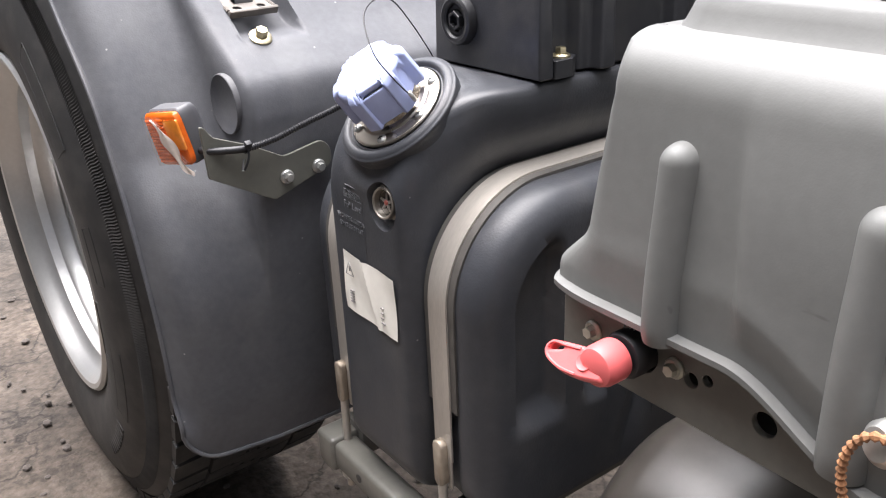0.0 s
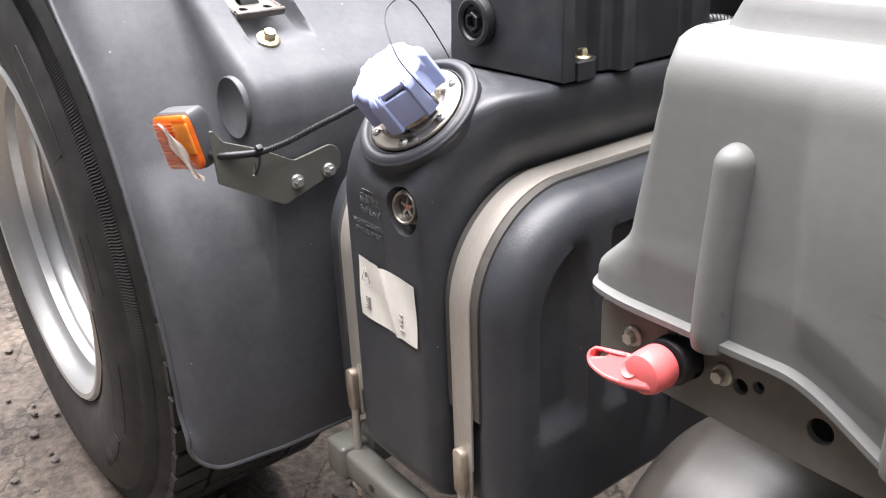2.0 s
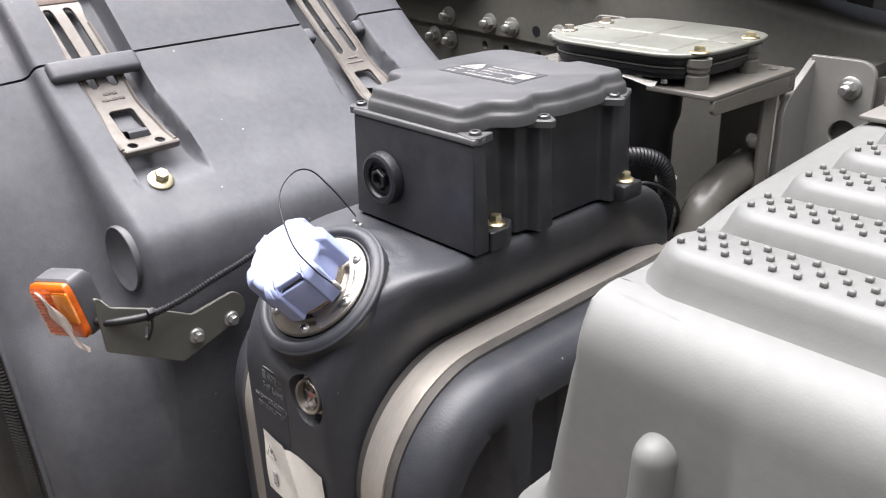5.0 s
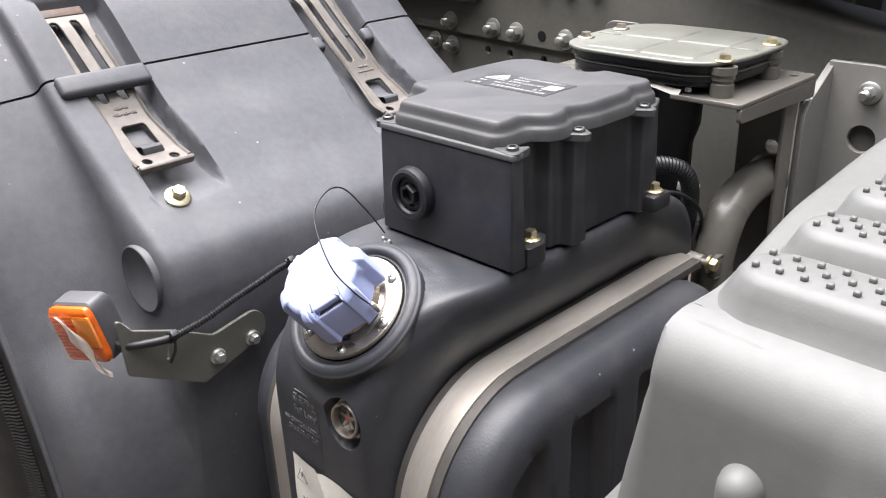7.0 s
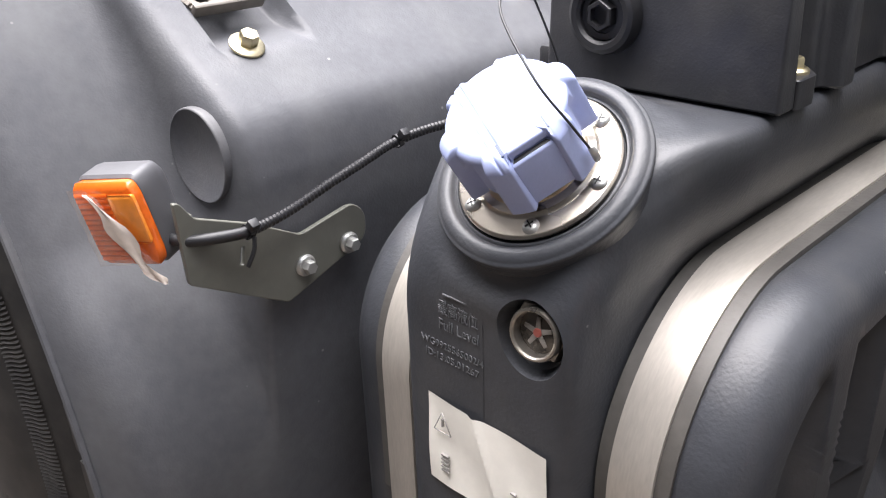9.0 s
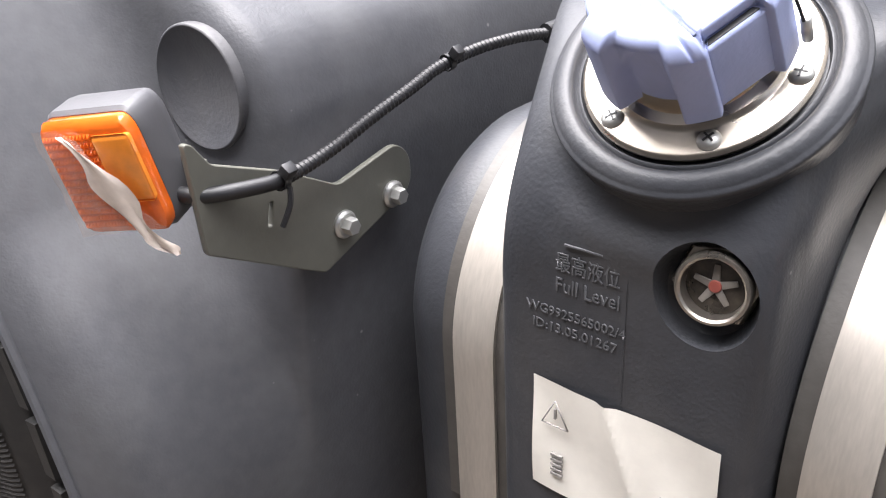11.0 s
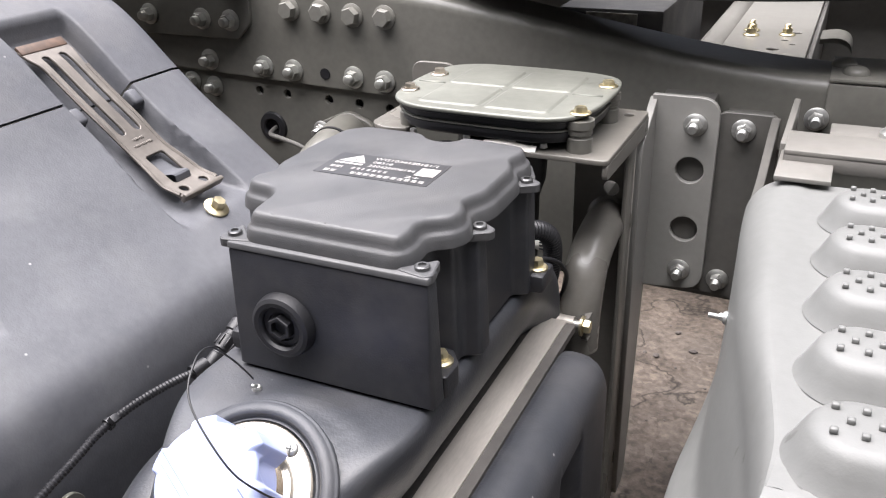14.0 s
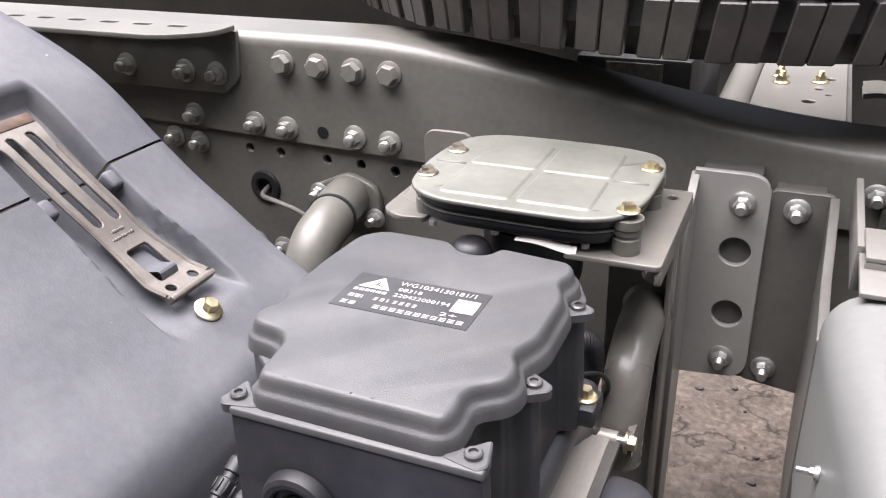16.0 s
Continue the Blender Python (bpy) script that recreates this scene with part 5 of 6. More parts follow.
def lamp_cable():
    th = thing("lamp_cable", (-0.768, 0.45, 0.93), "black corrugated conduit of the marker lamp with cable ties", "cable")
    part("conduit", corrugated(CABLE[19:], 0.0032, 0.0030, 0.0004), BLACK, th)
    part("end_sleeve", tube(CABLE[:20], 0.0038, 14), BLACK, th)
    def tie(k, tail):
        p, q = CABLE[k], CABLE[k + 1]
        t = (q - p).normalized()
        part("cable_tie", moved(lathe([(0.0044, -0.0020), (0.0050, -0.0020), (0.0050, 0.0020), (0.0044, 0.0020)], 16, True), frame_of(p, (1, 0, 0), t)), BLACK, th)
        part("tie_head", moved(box(-0.0032, 0.0032, -0.003, 0.003, 0.0, 0.006, 0.0006), frame_of(p + Vector((0.0045, 0, 0.0035)), t, (0.6, 0, 0.8))), BLACK, th)
        if tail:
            part("tie_tail", tube(rounded([p + Vector((0.006, 0, -0.002)), p + Vector((0.007, -0.002, -0.010)), p + Vector((0.0055, -0.007, -0.020))], 4), 0.0014, 6), BLACK, th)
    tie(19, True)
    tie(58, False)
    part("sleeve", tube([(-0.752, 0.588, 0.9545), (-0.749, 0.602, 0.9560)], 0.0062, 12), BLACK, th)
    c = frame_of((-0.746, 0.613, 0.9585), (1, 0, 0), (0.10, 0.80, 0.42))
    shell = [(0.0040, -0.016), (0.0052, -0.014), (0.0062, -0.010), (0.0062, 0.000), (0.0054, 0.001), (0.0054, 0.004), (0.0070, 0.005), (0.0074, 0.012), (0.0074, 0.018), (0.0060, 0.019), (0.0060, 0.023), (0.0078, 0.024), (0.0080, 0.034), (0.0060, 0.036), (0.0, 0.036)]
    part("plug_body", moved(lathe(shell, 24), c), BLACK, th)
    for q in range(8):
        turn = Matrix.Rotation(q * math.pi / 4, 4, "Z")
        part("grip_rib", moved(box(0.0070, 0.0086, -0.0009, 0.0009, 0.007, 0.017, 0.0003, 1), c @ turn), BLACK, th)
    part("plug_tab", moved(box(-0.003, 0.003, 0.0062, 0.0098, -0.004, 0.022, 0.001), c), BLACK, th)
    part("clip_tab", moved(box(0.0060, 0.0125, -0.0025, 0.0025, 0.026, 0.031, 0.0006), c), BLACK, th)
    return th


lamp_cable()


# ---- battery cover ----
CX0, CX1, CY0, CY1, CZ = -0.338, 0.62, 0.418, 0.845, 1.086


def cover_bottom(x):
    """Lower rim of the front wall."""
    return 0.9165 - 0.036 * smooth01(-0.215, -0.122, x)


def cover_shell():
    th = thing("battery_cover", (-0.1, 0.63, 0.90), "silver-grey plastic battery cover with studded step treads", "cover")
    # the wall sweeps round the corner; the lid is a plane let into it
    r = 0.026
    plan = [(CX1 + (CX0 + r - CX1) * k / 280, CY0, (0, 1)) for k in range(280)]
    for k in range(13):
        a = math.pi / 2 * k / 12
        plan.append((CX0 + r - r * math.sin(a), CY0 + r - r * math.cos(a), (math.sin(a), math.cos(a))))
    # behind the corner the side wall swells outward
    plan += [(CX0 - 0.017 * smooth01(0.02, 0.55, (k + 1) / 60) - 0.014 * (k + 1) / 60, CY0 + r + (CY1 - CY0 - r) * (k + 1) / 60, (1, 0)) for k in range(60)]
    n = len(plan)
    prof = [(-0.0200, 0.0, 1), (-0.0207, 0.0012, 1), (-0.0207, 0.0040, 1), (-0.0206, 0.0052, 1), (-0.0204, 0.0125, 1), (-0.0195, 0.0160, 1), (-0.0175, 0.0190, 1), (-0.0040, 0.0350, 1), (-0.0010, 0.0400, 1), (0.0008, 0.046, 1), (0.002, 0.975, 0),
            (0.004, 0.995, 0), (0.006, 1.012, 0), (0.0075, 1.026, 0), (0.009, 1.040, 0)]
    for k in range(9):
        a = math.pi / 2 * k / 8
        prof.append((0.0105 + 0.036 * (1 - math.cos(a)), 1.050 + 0.036 * math.sin(a), 0))

    def at(i, j):
        x, y, (nx, ny) = plan[i]
        ins, z, rel = prof[j]
        if rel:
            z = cover_bottom(x) + z
        d = ins
        proud = 0.0
        if ny > 0.99:
            # the middle of the front wall stands a little proud
            xe = -0.2100 - 0.11 * max(0.0, z - 0.935)
            proud = 0.0048 * smooth01(xe - 0.0045, xe + 0.0045, x) * smooth01(1.070, 1.00, z) * smooth01(0.010, 0.036, z - cover_bottom(x))
        rear = smooth01(CY0 + 0.10, CY1, y)
        if d < 0:
            dx, dy = d * 1.2 * (1 - rear), -0.0070 * smooth01(0.0053, 0.0040, prof[j][1])
        else:
            dx, dy = min(d, 0.0105) * 1.65 * (1 - rear) + max(0.0, d - 0.0105) * (0.12 + 0.20 * smooth01(CY0 + r, CY0 + 0.09, y) + 0.58 * rear), d
        wx = min(1.0, nx * 1.7) if d < 0 else nx
        return (x + wx * dx, (max(y + ny * dy, CY0 + dy + 0.0004 * i / n) if d > 0 else y + ny * dy) - proud, z)
    bm = surface(n, len(prof), at)
    part("side_wall", bm, COVERP, th, angle=26)
    # top between the treads, slightly hollow along its end
    edge = [at(i, len(prof) - 1) for i in range(n)]
    lid = bmesh.new()
    outer = [lid.verts.new(p) for p in edge]
    inner, floor_ring = [], []
    for i, (x, y, z) in enumerate(edge):
        nx, ny = plan[i][2]
        inner.append(lid.verts.new((x + nx * 0.005, y + ny * 0.001, z + 0.0004 * nx)))
        floor_ring.append(lid.verts.new((x + nx * 0.014, y + ny * 0.003, z - 0.0012 * nx)))
    for a, b in ((outer, inner), (inner, floor_ring)):
        for i in range(n - 1):
            lid.faces.new((a[i], a[i + 1], b[i + 1], b[i]))
    far = lid.verts.new((CX1, CY1, CZ))
    floor_face = lid.faces.new(floor_ring + [far])
    floor_face.normal_update()
    bmesh.ops.triangulate(lid, faces=[floor_face])
    part("top_wall", lid, COVERP, th, angle=50)
    # treads
    for row, yc in enumerate((0.4940, 0.5645, 0.6340, 0.7035, 0.7730)):
        L0, L1, hw = -0.3135, 0.56, 0.0318
        def tread(i, j, yc=yc):
            # stadium outline, stacked levels
            lev = [(0.0, 0.0), (0.0022, 0.003), (0.0056, 0.010), (0.0088, 0.0165), (0.0118, 0.0198), (0.016, 0.0212), (0.030, 0.0215)]
            ins, h = lev[j]
            k = i % 48
            a = math.pi / 2 + 2 * math.pi * k / 48
            rad = hw - ins
            cx = (L0 + hw) if math.cos(a) < 0 else (L1 - hw)
            if abs(math.cos(a)) < 1e-6:
                cx = (L0 + hw) if k == 0 else (L1 - hw)
            return (cx + rad * math.cos(a), yc + rad * math.sin(a), CZ + h - 0.0005)
        bm = surface(48, 7, tread, wrap_u=True)
        bm.verts.ensure_lookup_table()
        bm.faces.new([bm.verts[i * 7 + 6] for i in range(48)])
        tr = part("step_tread", bm, COVERP, th, angle=70)
        for c in range(30):
            for rowk in range(3):
                x = L0 + 0.0200 + 0.0125 * c + (0.0065 if rowk == 1 else 0)
                y = yc - 0.0095 + 0.0095 * rowk
                if x > -0.02:
                    continue
                if STUD[0] is None:
                    STUD[0] = stud_mesh()
                ob = new("stud", STUD[0])
                ob.parent = tr
                ob.location = (x, y, CZ + 0.0205)
    # ribs down the front
    for xa, xb, top, low in ((-0.2720, -0.2490, 1.034, 0.913), (-0.1570, -0.1300, 1.030, 0.888), (-0.030, -0.004, 1.030, 0.878), (0.10, 0.126, 1.03, 0.878)):
        xm, hw = (xa + xb) / 2, (xb - xa) / 2
        lean = lambda z: CY0 - 0.0005 + 0.0085 * smooth01(0.93, 1.05, z)
        def rib(i, j, xm=xm, hw=hw, top=top, low=low, lean=lean):
            a = math.pi * j / 14
            if i < 16:
                z = low + (top - hw - low) * i / 15
                k = 1.0
            else:
                b = math.pi / 2 * (i - 15) / 8
                z = top - hw + hw * math.sin(b)
                k = max(0.02, math.cos(b))
            bulge = 0.0135 if i > 0 else 0.011
            return (xm - hw * math.cos(a) * k, lean(z) + 0.006 - (bulge + 0.006) * math.sin(a) ** 0.75 * (k ** 0.6), z)
        bm = surface(24, 15, rib)
        bm.verts.ensure_lookup_table()
        bm.faces.new([bm.verts[j] for j in range(15)])
        part("front_rib", bm, COVERP, th, angle=70)
    return th


STUD = [None]


def stud_mesh():
    bm = box(-0.0017, 0.0017, -0.0016, 0.0016, 0.0, 0.0030, 0.0005, 1)
    me = bpy.data.meshes.new("stud")
    bm.to_mesh(me)
    bm.free()
    return finish(me, COVERP)


cover_shell()


# ---- battery carrier under the cover ----
def carrier():
    th = thing("battery_carrier", (-0.1, 0.437, 0.86), "grey-green steel carrier plate with punched holes", "bracket")
    m = frame_of((0, 0.4330, 0), (1, 0, 0), OUT)
    poly = soft_poly([(-0.355, 0.856), (0.60, 0.850), (0.60, 0.905), (-0.355, 0.905)], [0.003, 0, 0, 0.003])
    holes = [circle(-0.2461, 0.8865, 0.0050), circle(-0.2345, 0.8915, 0.0036), circle(-0.1950, 0.8820, 0.0078), circle(-0.2870, 0.8890, 0.0150, 32)]
    part("front_plate", plate(poly, holes, 0.005, 0.0006, m), CHASSIS, th)
    part("left_plate", box(-0.3545, -0.3495, 0.4365, 0.845, 0.858, 0.925, 0.001), CHASSIS, th)
    part("lower_lip", box(-0.352, 0.60, 0.4365, 0.47, 0.8520, 0.8565, 0.0008), CHASSIS, th)
    part("tray", box(-0.350, 0.60, 0.44, 0.85, 0.8585, 0.864, 0.001), CHASSIS_SHADED, th)
    return th


carrier()
CARRIERBOLT = lambda: hex_head("carrier_bolt", BOLT_GREY, 0.0078, 0.0050, 0.0072, 0, "greyish plated flange bolt in the carrier plate", "bolt", "carrier bolts")
BOLT_GREY = material("olive_plated", (0.50, 0.49, 0.42), 0.4, metal=0.6, vary=0.2, big=70)
scatter(CARRIERBOLT, spun([(-0.3262, 0.4305, 0.8872), (-0.2581, 0.4305, 0.8898)], OUT))
side_screw = hex_head("side_bolt", ZINC, 0.0055, 0.003, 0.005, 0.008, "zinc-plated bolt end standing out of the carrier side", "bolt")
side_screw.matrix_basis = facing((-0.3610, 0.722, 1.020), (-1, 0, 0))


def isolator():
    th = thing("battery_isolator", (-0.271, 0.43, 0.90), "red battery isolator key in a black socket", "switch")
    m = facing((-0.2870, 0.4360, 0.8910), OUT)
    part("socket", moved(lathe([(0.0, -0.02), (0.0150, -0.02), (0.0150, 0.010), (0.0158, 0.012), (0.0158, 0.020), (0.0145, 0.0225), (0.012, 0.0235), (0.0, 0.0235)], 36), m), BLACK, th)
    part("socket_words", lettering("ON", 0.0062, 0.0002, frame_of((-0.2945, 0.4215, 0.9063), (1, 0.1, 0), (-0.1, -0.12, 0.95))), WHITE, th)
    # key: hub and a flat tapering handle
    hub = lathe([(0.0, 0.0), (0.0135, 0.0), (0.0142, 0.003), (0.0140, 0.020), (0.0125, 0.026), (0.008, 0.0285), (0.0, 0.029)], 32)
    key = part("key_hub", moved(hub, facing((-0.2880, 0.4100, 0.8910), OUT) @ Matrix.Diagonal((1, 1, 0.72, 1))), RED, th, "red plastic key")
    poly = soft_poly([(0.010, -0.0135), (0.010, 0.0125), (-0.012, 0.0140), (-0.040, 0.0130), (-0.0545, 0.0120), (-0.0600, 0.0035), (-0.0560, -0.0070), (-0.036, -0.0150), (-0.014, -0.0165)], [0.004, 0.004, 0.01, 0.012, 0.006, 0.006, 0.009, 0.014, 0.01])
    eyelet = soft_poly([(-0.0545, 0.0020), (-0.0515, 0.0085), (-0.0385, 0.0090), (-0.0400, 0.0060)], 0.0016)
    hm = frame_of((-0.2880, 0.3960, 0.8895), (1, 0, 0.20), (0.0, -0.80, 0.60)) @ Matrix.Diagonal((0.72, 0.70, 0.85, 1))
    part("handle", plate(poly, [eyelet], 0.0115, 0.0032, hm), RED, key)
    line = [hm @ Vector((x, y, 0.0060)) for x, y in rounded([(-0.020, 0.0105), (-0.036, 0.0098), (-0.0500, 0.0100), (-0.0560, 0.0035), (-0.0520, -0.0050), (-0.036, -0.0115), (-0.018, -0.0130)], 5)]
    part("raised_rim", tube(line, 0.0011, 6), RED, key)
    part("finger_dish", moved(lathe([(0.0088, 0.0056), (0.0080, 0.0072), (0.0066, 0.0066), (0, 0.0058)], 28), hm @ Matrix.Translation((-0.012, 0.0, 0))), RED, key)
    return th


isolator()


def reservoir():
    th = thing("air_reservoir", (-0.05, 0.60, 0.55), "grey-brown painted steel air reservoir under the carrier", "tank")
    R, cy, cz, x0 = 0.138, 0.608, 0.580, -0.420
    prof = []
    for k in range(13):
        a = math.pi / 2 * k / 12
        prof.append((R * math.sin(a) ** 0.8, -0.062 * math.cos(a)))
    prof += [(R, 0.1), (R, 0.5), (R, 0.9), (0, 0.9)]
    m = frame_of((x0 + 0.062, cy, cz), (0, 0, 1), (1, 0, 0))
    part("shell", moved(lathe(prof, 72), m), RESERVOIR, th)
    for x in (-0.12, 0.25):
        part("strap_band", moved(lathe([(R + 0.0005, -0.018), (R + 0.003, -0.018), (R + 0.003, 0.018), (R + 0.0005, 0.018)], 72, True), frame_of((x, cy, cz), (0, 0, 1), (1, 0, 0))), CHASSIS_SHADED, th)
        part("hanger", box(x - 0.018, x + 0.018, cy - 0.012, cy + 0.012, cz + R - 0.002, 0.8590, 0.002), CHASSIS_SHADED, th)
    return th


RESERVOIR = material("reservoir_paint", (0.052, 0.046, 0.041), 0.34, vary=0.1, bump=0.1, bump_scale=150, dust=0.12, big=6)
reservoir()


def pull_cable():
    th = thing("rusty_cable_loop", (-0.115, 0.40, 0.90), "rust-brown twisted wire loop on a steel knob", "cable")
    knob = lathe([(0.0, 0.0), (0.011, 0.0), (0.012, 0.004), (0.011, 0.012), (0.008, 0.0155), (0.0, 0.016)], 28)
    part("knob", moved(knob, facing((-0.112, 0.404, 0.930), (-0.3, -0.9, 0.2))), ZINC, th)
    loop = [(-0.1145 + 0.0135 * math.cos(a), 0.386 + 0.002 * math.sin(2 * a), 0.913 + 0.027 * math.sin(a)) for a in [2 * math.pi * k / 40 for k in range(41)]]
    part("wire_loop", corrugated(rounded(loop, 2), 0.0021, 0.0042, 0.0006, 8), RUST, th)
    part("stem", tube([(-0.112, 0.418, 0.930), (-0.112, 0.404, 0.930)], 0.006, 14), ZINC, th)


RUST = material("rusty_wire", (0.30, 0.14, 0.065), 0.7, vary=0.4, big=120, bump=0.4)
pull_cable()


# ---- brackets bolted to the rail ----
def tank_bracket():
    th = thing("tank_bracket", (-0.45, 1.03, 0.88), "grey steel bracket plate with two round holes", "bracket")
    m = frame_of((0, 1.0460, 0), (1, 0, 0), OUT)
    poly = soft_poly([(-0.4905, 0.866), (-0.4200, 0.872), (-0.4200, 1.092), (-0.4905, 1.092)], [0.001, 0.020, 0.022, 0.001], 6)
    holes = [circle(-0.4455, 1.0120, 0.0148, 32), circle(-0.4455, 0.9430, 0.0148, 32)]
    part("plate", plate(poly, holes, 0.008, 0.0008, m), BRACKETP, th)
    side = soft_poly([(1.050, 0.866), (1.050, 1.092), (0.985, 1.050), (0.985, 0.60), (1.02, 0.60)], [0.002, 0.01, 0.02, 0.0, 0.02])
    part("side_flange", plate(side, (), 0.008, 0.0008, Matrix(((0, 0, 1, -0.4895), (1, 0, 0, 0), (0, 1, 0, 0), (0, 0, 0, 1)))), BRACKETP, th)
    part("spacer", box(-0.486, -0.43, 1.050, YR + 0.0005, 0.885, 1.085, 0.002), CHASSIS_SHADED, th)
    return th


tank_bracket()
BIGNUT = lambda: hex_head("bracket_nut", ZINC, 0.0140, 0.0095, 0.0122, 0.009, "zinc-plated flange nut and stud on a bracket", "nut", "bracket nuts")
scatter(BIGNUT, spun([(-0.4440, 1.0418, 1.0630), (-0.4460, 1.0418, 0.8935)], OUT) + spun([(-0.3960, 1.0478, 1.0600), (-0.4040, 1.0478, 0.8860), (-0.330, YR - 0.006, 1.068)], OUT))


def battery_bracket():
    th = thing("battery_bracket", (-0.39, 1.05, 0.84), "grey steel channel bracket carrying the battery tray", "bracket")
    m = frame_of((0, 1.0520, 0), (1, 0, 0), OUT)
    poly = soft_poly([(-0.4235, 0.868), (-0.364, 0.861), (-0.364, 1.078), (-0.4235, 1.078)], [0.004, 0.002, 0.008, 0.012], 5)
    # darkened paint stands in for the shade inside the channel
    part("plate", plate(poly, (), 0.008, 0.0008, m), CHASSIS_SHADED, th)
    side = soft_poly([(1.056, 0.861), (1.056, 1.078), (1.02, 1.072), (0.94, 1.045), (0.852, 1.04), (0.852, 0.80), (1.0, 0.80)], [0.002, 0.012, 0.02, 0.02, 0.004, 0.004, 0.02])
    part("side_flange", plate(side, (), 0.008, 0.0008, Matrix(((0, 0, 1, -0.3660), (1, 0, 0, 0), (0, 1, 0, 0), (0, 0, 0, 1)))), CHASSIS_SHADED, th)
    part("spacer", box(-0.418, -0.372, 1.056, YR + 0.0005, 0.87, 1.07, 0.002), CHASSIS_SHADED, th)
    return th


battery_bracket()


def hold_down():
    th = thing("hold_down_bar", (-0.2, 0.90, 1.09), "flat grey steel hold-down bar behind the battery cover", "bracket")
    part("flat_bar", box(-0.347, 0.5, 0.872, 0.928, 1.098, 1.102, 0.001), BARP, th)
    part("folded_edge", box(-0.347, 0.5, 0.872, 0.876, 1.086, 1.098, 0.001), BARP, th)
    part("tongue", box(-0.350, -0.308, 0.832, 0.900, 1.089, 1.093, 0.001), BARP, th)
    part("rear_leg", box(-0.352, -0.346, 0.90, 1.05, 1.06, 1.098, 0.001), BARP, th)
    part("catch_plate", moved(box(-0.315, -0.235, 0.945, 0.990, 1.090, 1.094, 0.0015), Matrix()), BARP, th)
    part("catch_bolt", moved(lathe([(0, 0), (0.014, 0), (0.014, 0.004), (0.010, 0.008), (0, 0.009)], 24), Matrix.Translation((-0.262, 0.962, 1.094))), ZINC, th)


BARP = material("bar_paint", (0.165, 0.158, 0.145), 0.35, vary=0.08, bump=0.1, big=8)
hold_down()


# ---- metal-lidded unit beside the tank ----
def lidded_unit():
    th = thing("metal_lidded_unit", (-0.605, 0.91, 1.06), "black unit under a pressed metal lid with bolts", "valve box")
    lid = soft_poly([(-0.7075, 0.900), (-0.7000, 0.852), (-0.6700, 0.8305), (-0.600, 0.8280), (-0.5420, 0.8285), (-0.5150, 0.8440), (-0.5045, 0.885), (-0.5035, 0.955), (-0.5120, 0.9885), (-0.5460, 1.001), (-0.620, 1.004), (-0.6720, 1.001), (-0.6980, 0.984), (-0.7065, 0.945)],
                    [0.03, 0.03, 0.03, 0.03, 0.03, 0.03, 0.03, 0.03, 0.02, 0.02, 0.03, 0.02, 0.02, 0.03], 4)
    top = part("lid", ring_loft(lid, [(0.0012, 1.1162), (0.0003, 1.1165), (0.0, 1.1172), (0.0, 1.1188), (0.0006, 1.1198), (0.0020, 1.1203), (0.004, 1.1202), (0.014, 1.1200)]), ALU, th, "dull pressed metal lid with raised panels", angle=40)
    for x0, x1 in ((-0.6695, -0.6085), (-0.6035, -0.5425)):
        for y0, y1 in ((0.8450, 0.9105), (0.9160, 0.9800)):
            pad = soft_poly([(x0, y0), (x1, y0), (x1, y1), (x0, y1)], 0.006, 4)
            part("pressed_panel", ring_loft(pad, [(-0.0010, 1.1198), (0.0, 1.1202), (0.0012, 1.1209), (0.0024, 1.1212), (0.0032, 1.1212)]), ALU, top, angle=25)
    for a, b in (((-0.700, 0.9130), (-0.672, 0.9130)), ((-0.540, 0.9135), (-0.511, 0.9140))):
        part("pressed_line", tube([(*a, 1.1196), (*b, 1.1196)], 0.0018, 8), ALU, top)
    part("gasket_body", ring_loft(lid, [(0.030, 1.0905), (0.026, 1.0915), (0.012, 1.0935), (0.0100, 1.0950), (0.0100, 1.0990), (0.0070, 1.1000), (0.0070, 1.1038), (0.0092, 1.1046), (0.0092, 1.1086), (0.0060, 1.1094), (0.0060, 1.1130), (0.004, 1.1138), (0.004, 1.1158)]), BLACK, th, "stack of black rubber gaskets", angle=50)
    part("clamp_plate", ring_loft(lid, [(0.0075, 1.1044), (0.0062, 1.1048), (0.0062, 1.1062), (0.0075, 1.1066)]), ALU, th, angle=50)
    for x, y, c in ((-0.694, 0.880, FLANGE), (-0.692, 0.944, FLANGE), (-0.516, 0.952, GOLD), (-0.515, 0.856, GOLD)):
        at = Matrix.Translation((x, y, 1.1200))
        part("washer", moved(lathe([(0, 0), (0.0092, 0), (0.0095, 0.0010), (0.0085, 0.0018), (0, 0.0018)], 24), at), c, top)
        part("bolt_head", moved(hexagon(0.0058, 0.0018, 0.0062), at), c, top)
    for x, y in ((-0.515, 0.856), (-0.516, 0.952), (-0.694, 0.880)):
        part("boss", moved(lathe([(0.0112, 1.086), (0.0112, 1.0985), (0.0098, 1.0995), (0.0098, 1.1015), (0.0112, 1.1025), (0.0112, 1.1070), (0.0125, 1.1080), (0.0125, 1.1150), (0, 1.1150)], 24), Matrix.Translation((x, y, 0))), CHASSIS, th)
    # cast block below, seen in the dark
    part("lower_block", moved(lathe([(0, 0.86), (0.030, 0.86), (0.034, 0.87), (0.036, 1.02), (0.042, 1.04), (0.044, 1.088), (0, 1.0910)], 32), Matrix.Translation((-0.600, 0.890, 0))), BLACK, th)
    for x in (-0.675, -0.620, -0.575, -0.545):
        part("underside_bolt", moved(hexagon(0.0036, -0.004, 0.0), Matrix.Translation((x, 0.846, 1.0925))), ZINC, th)
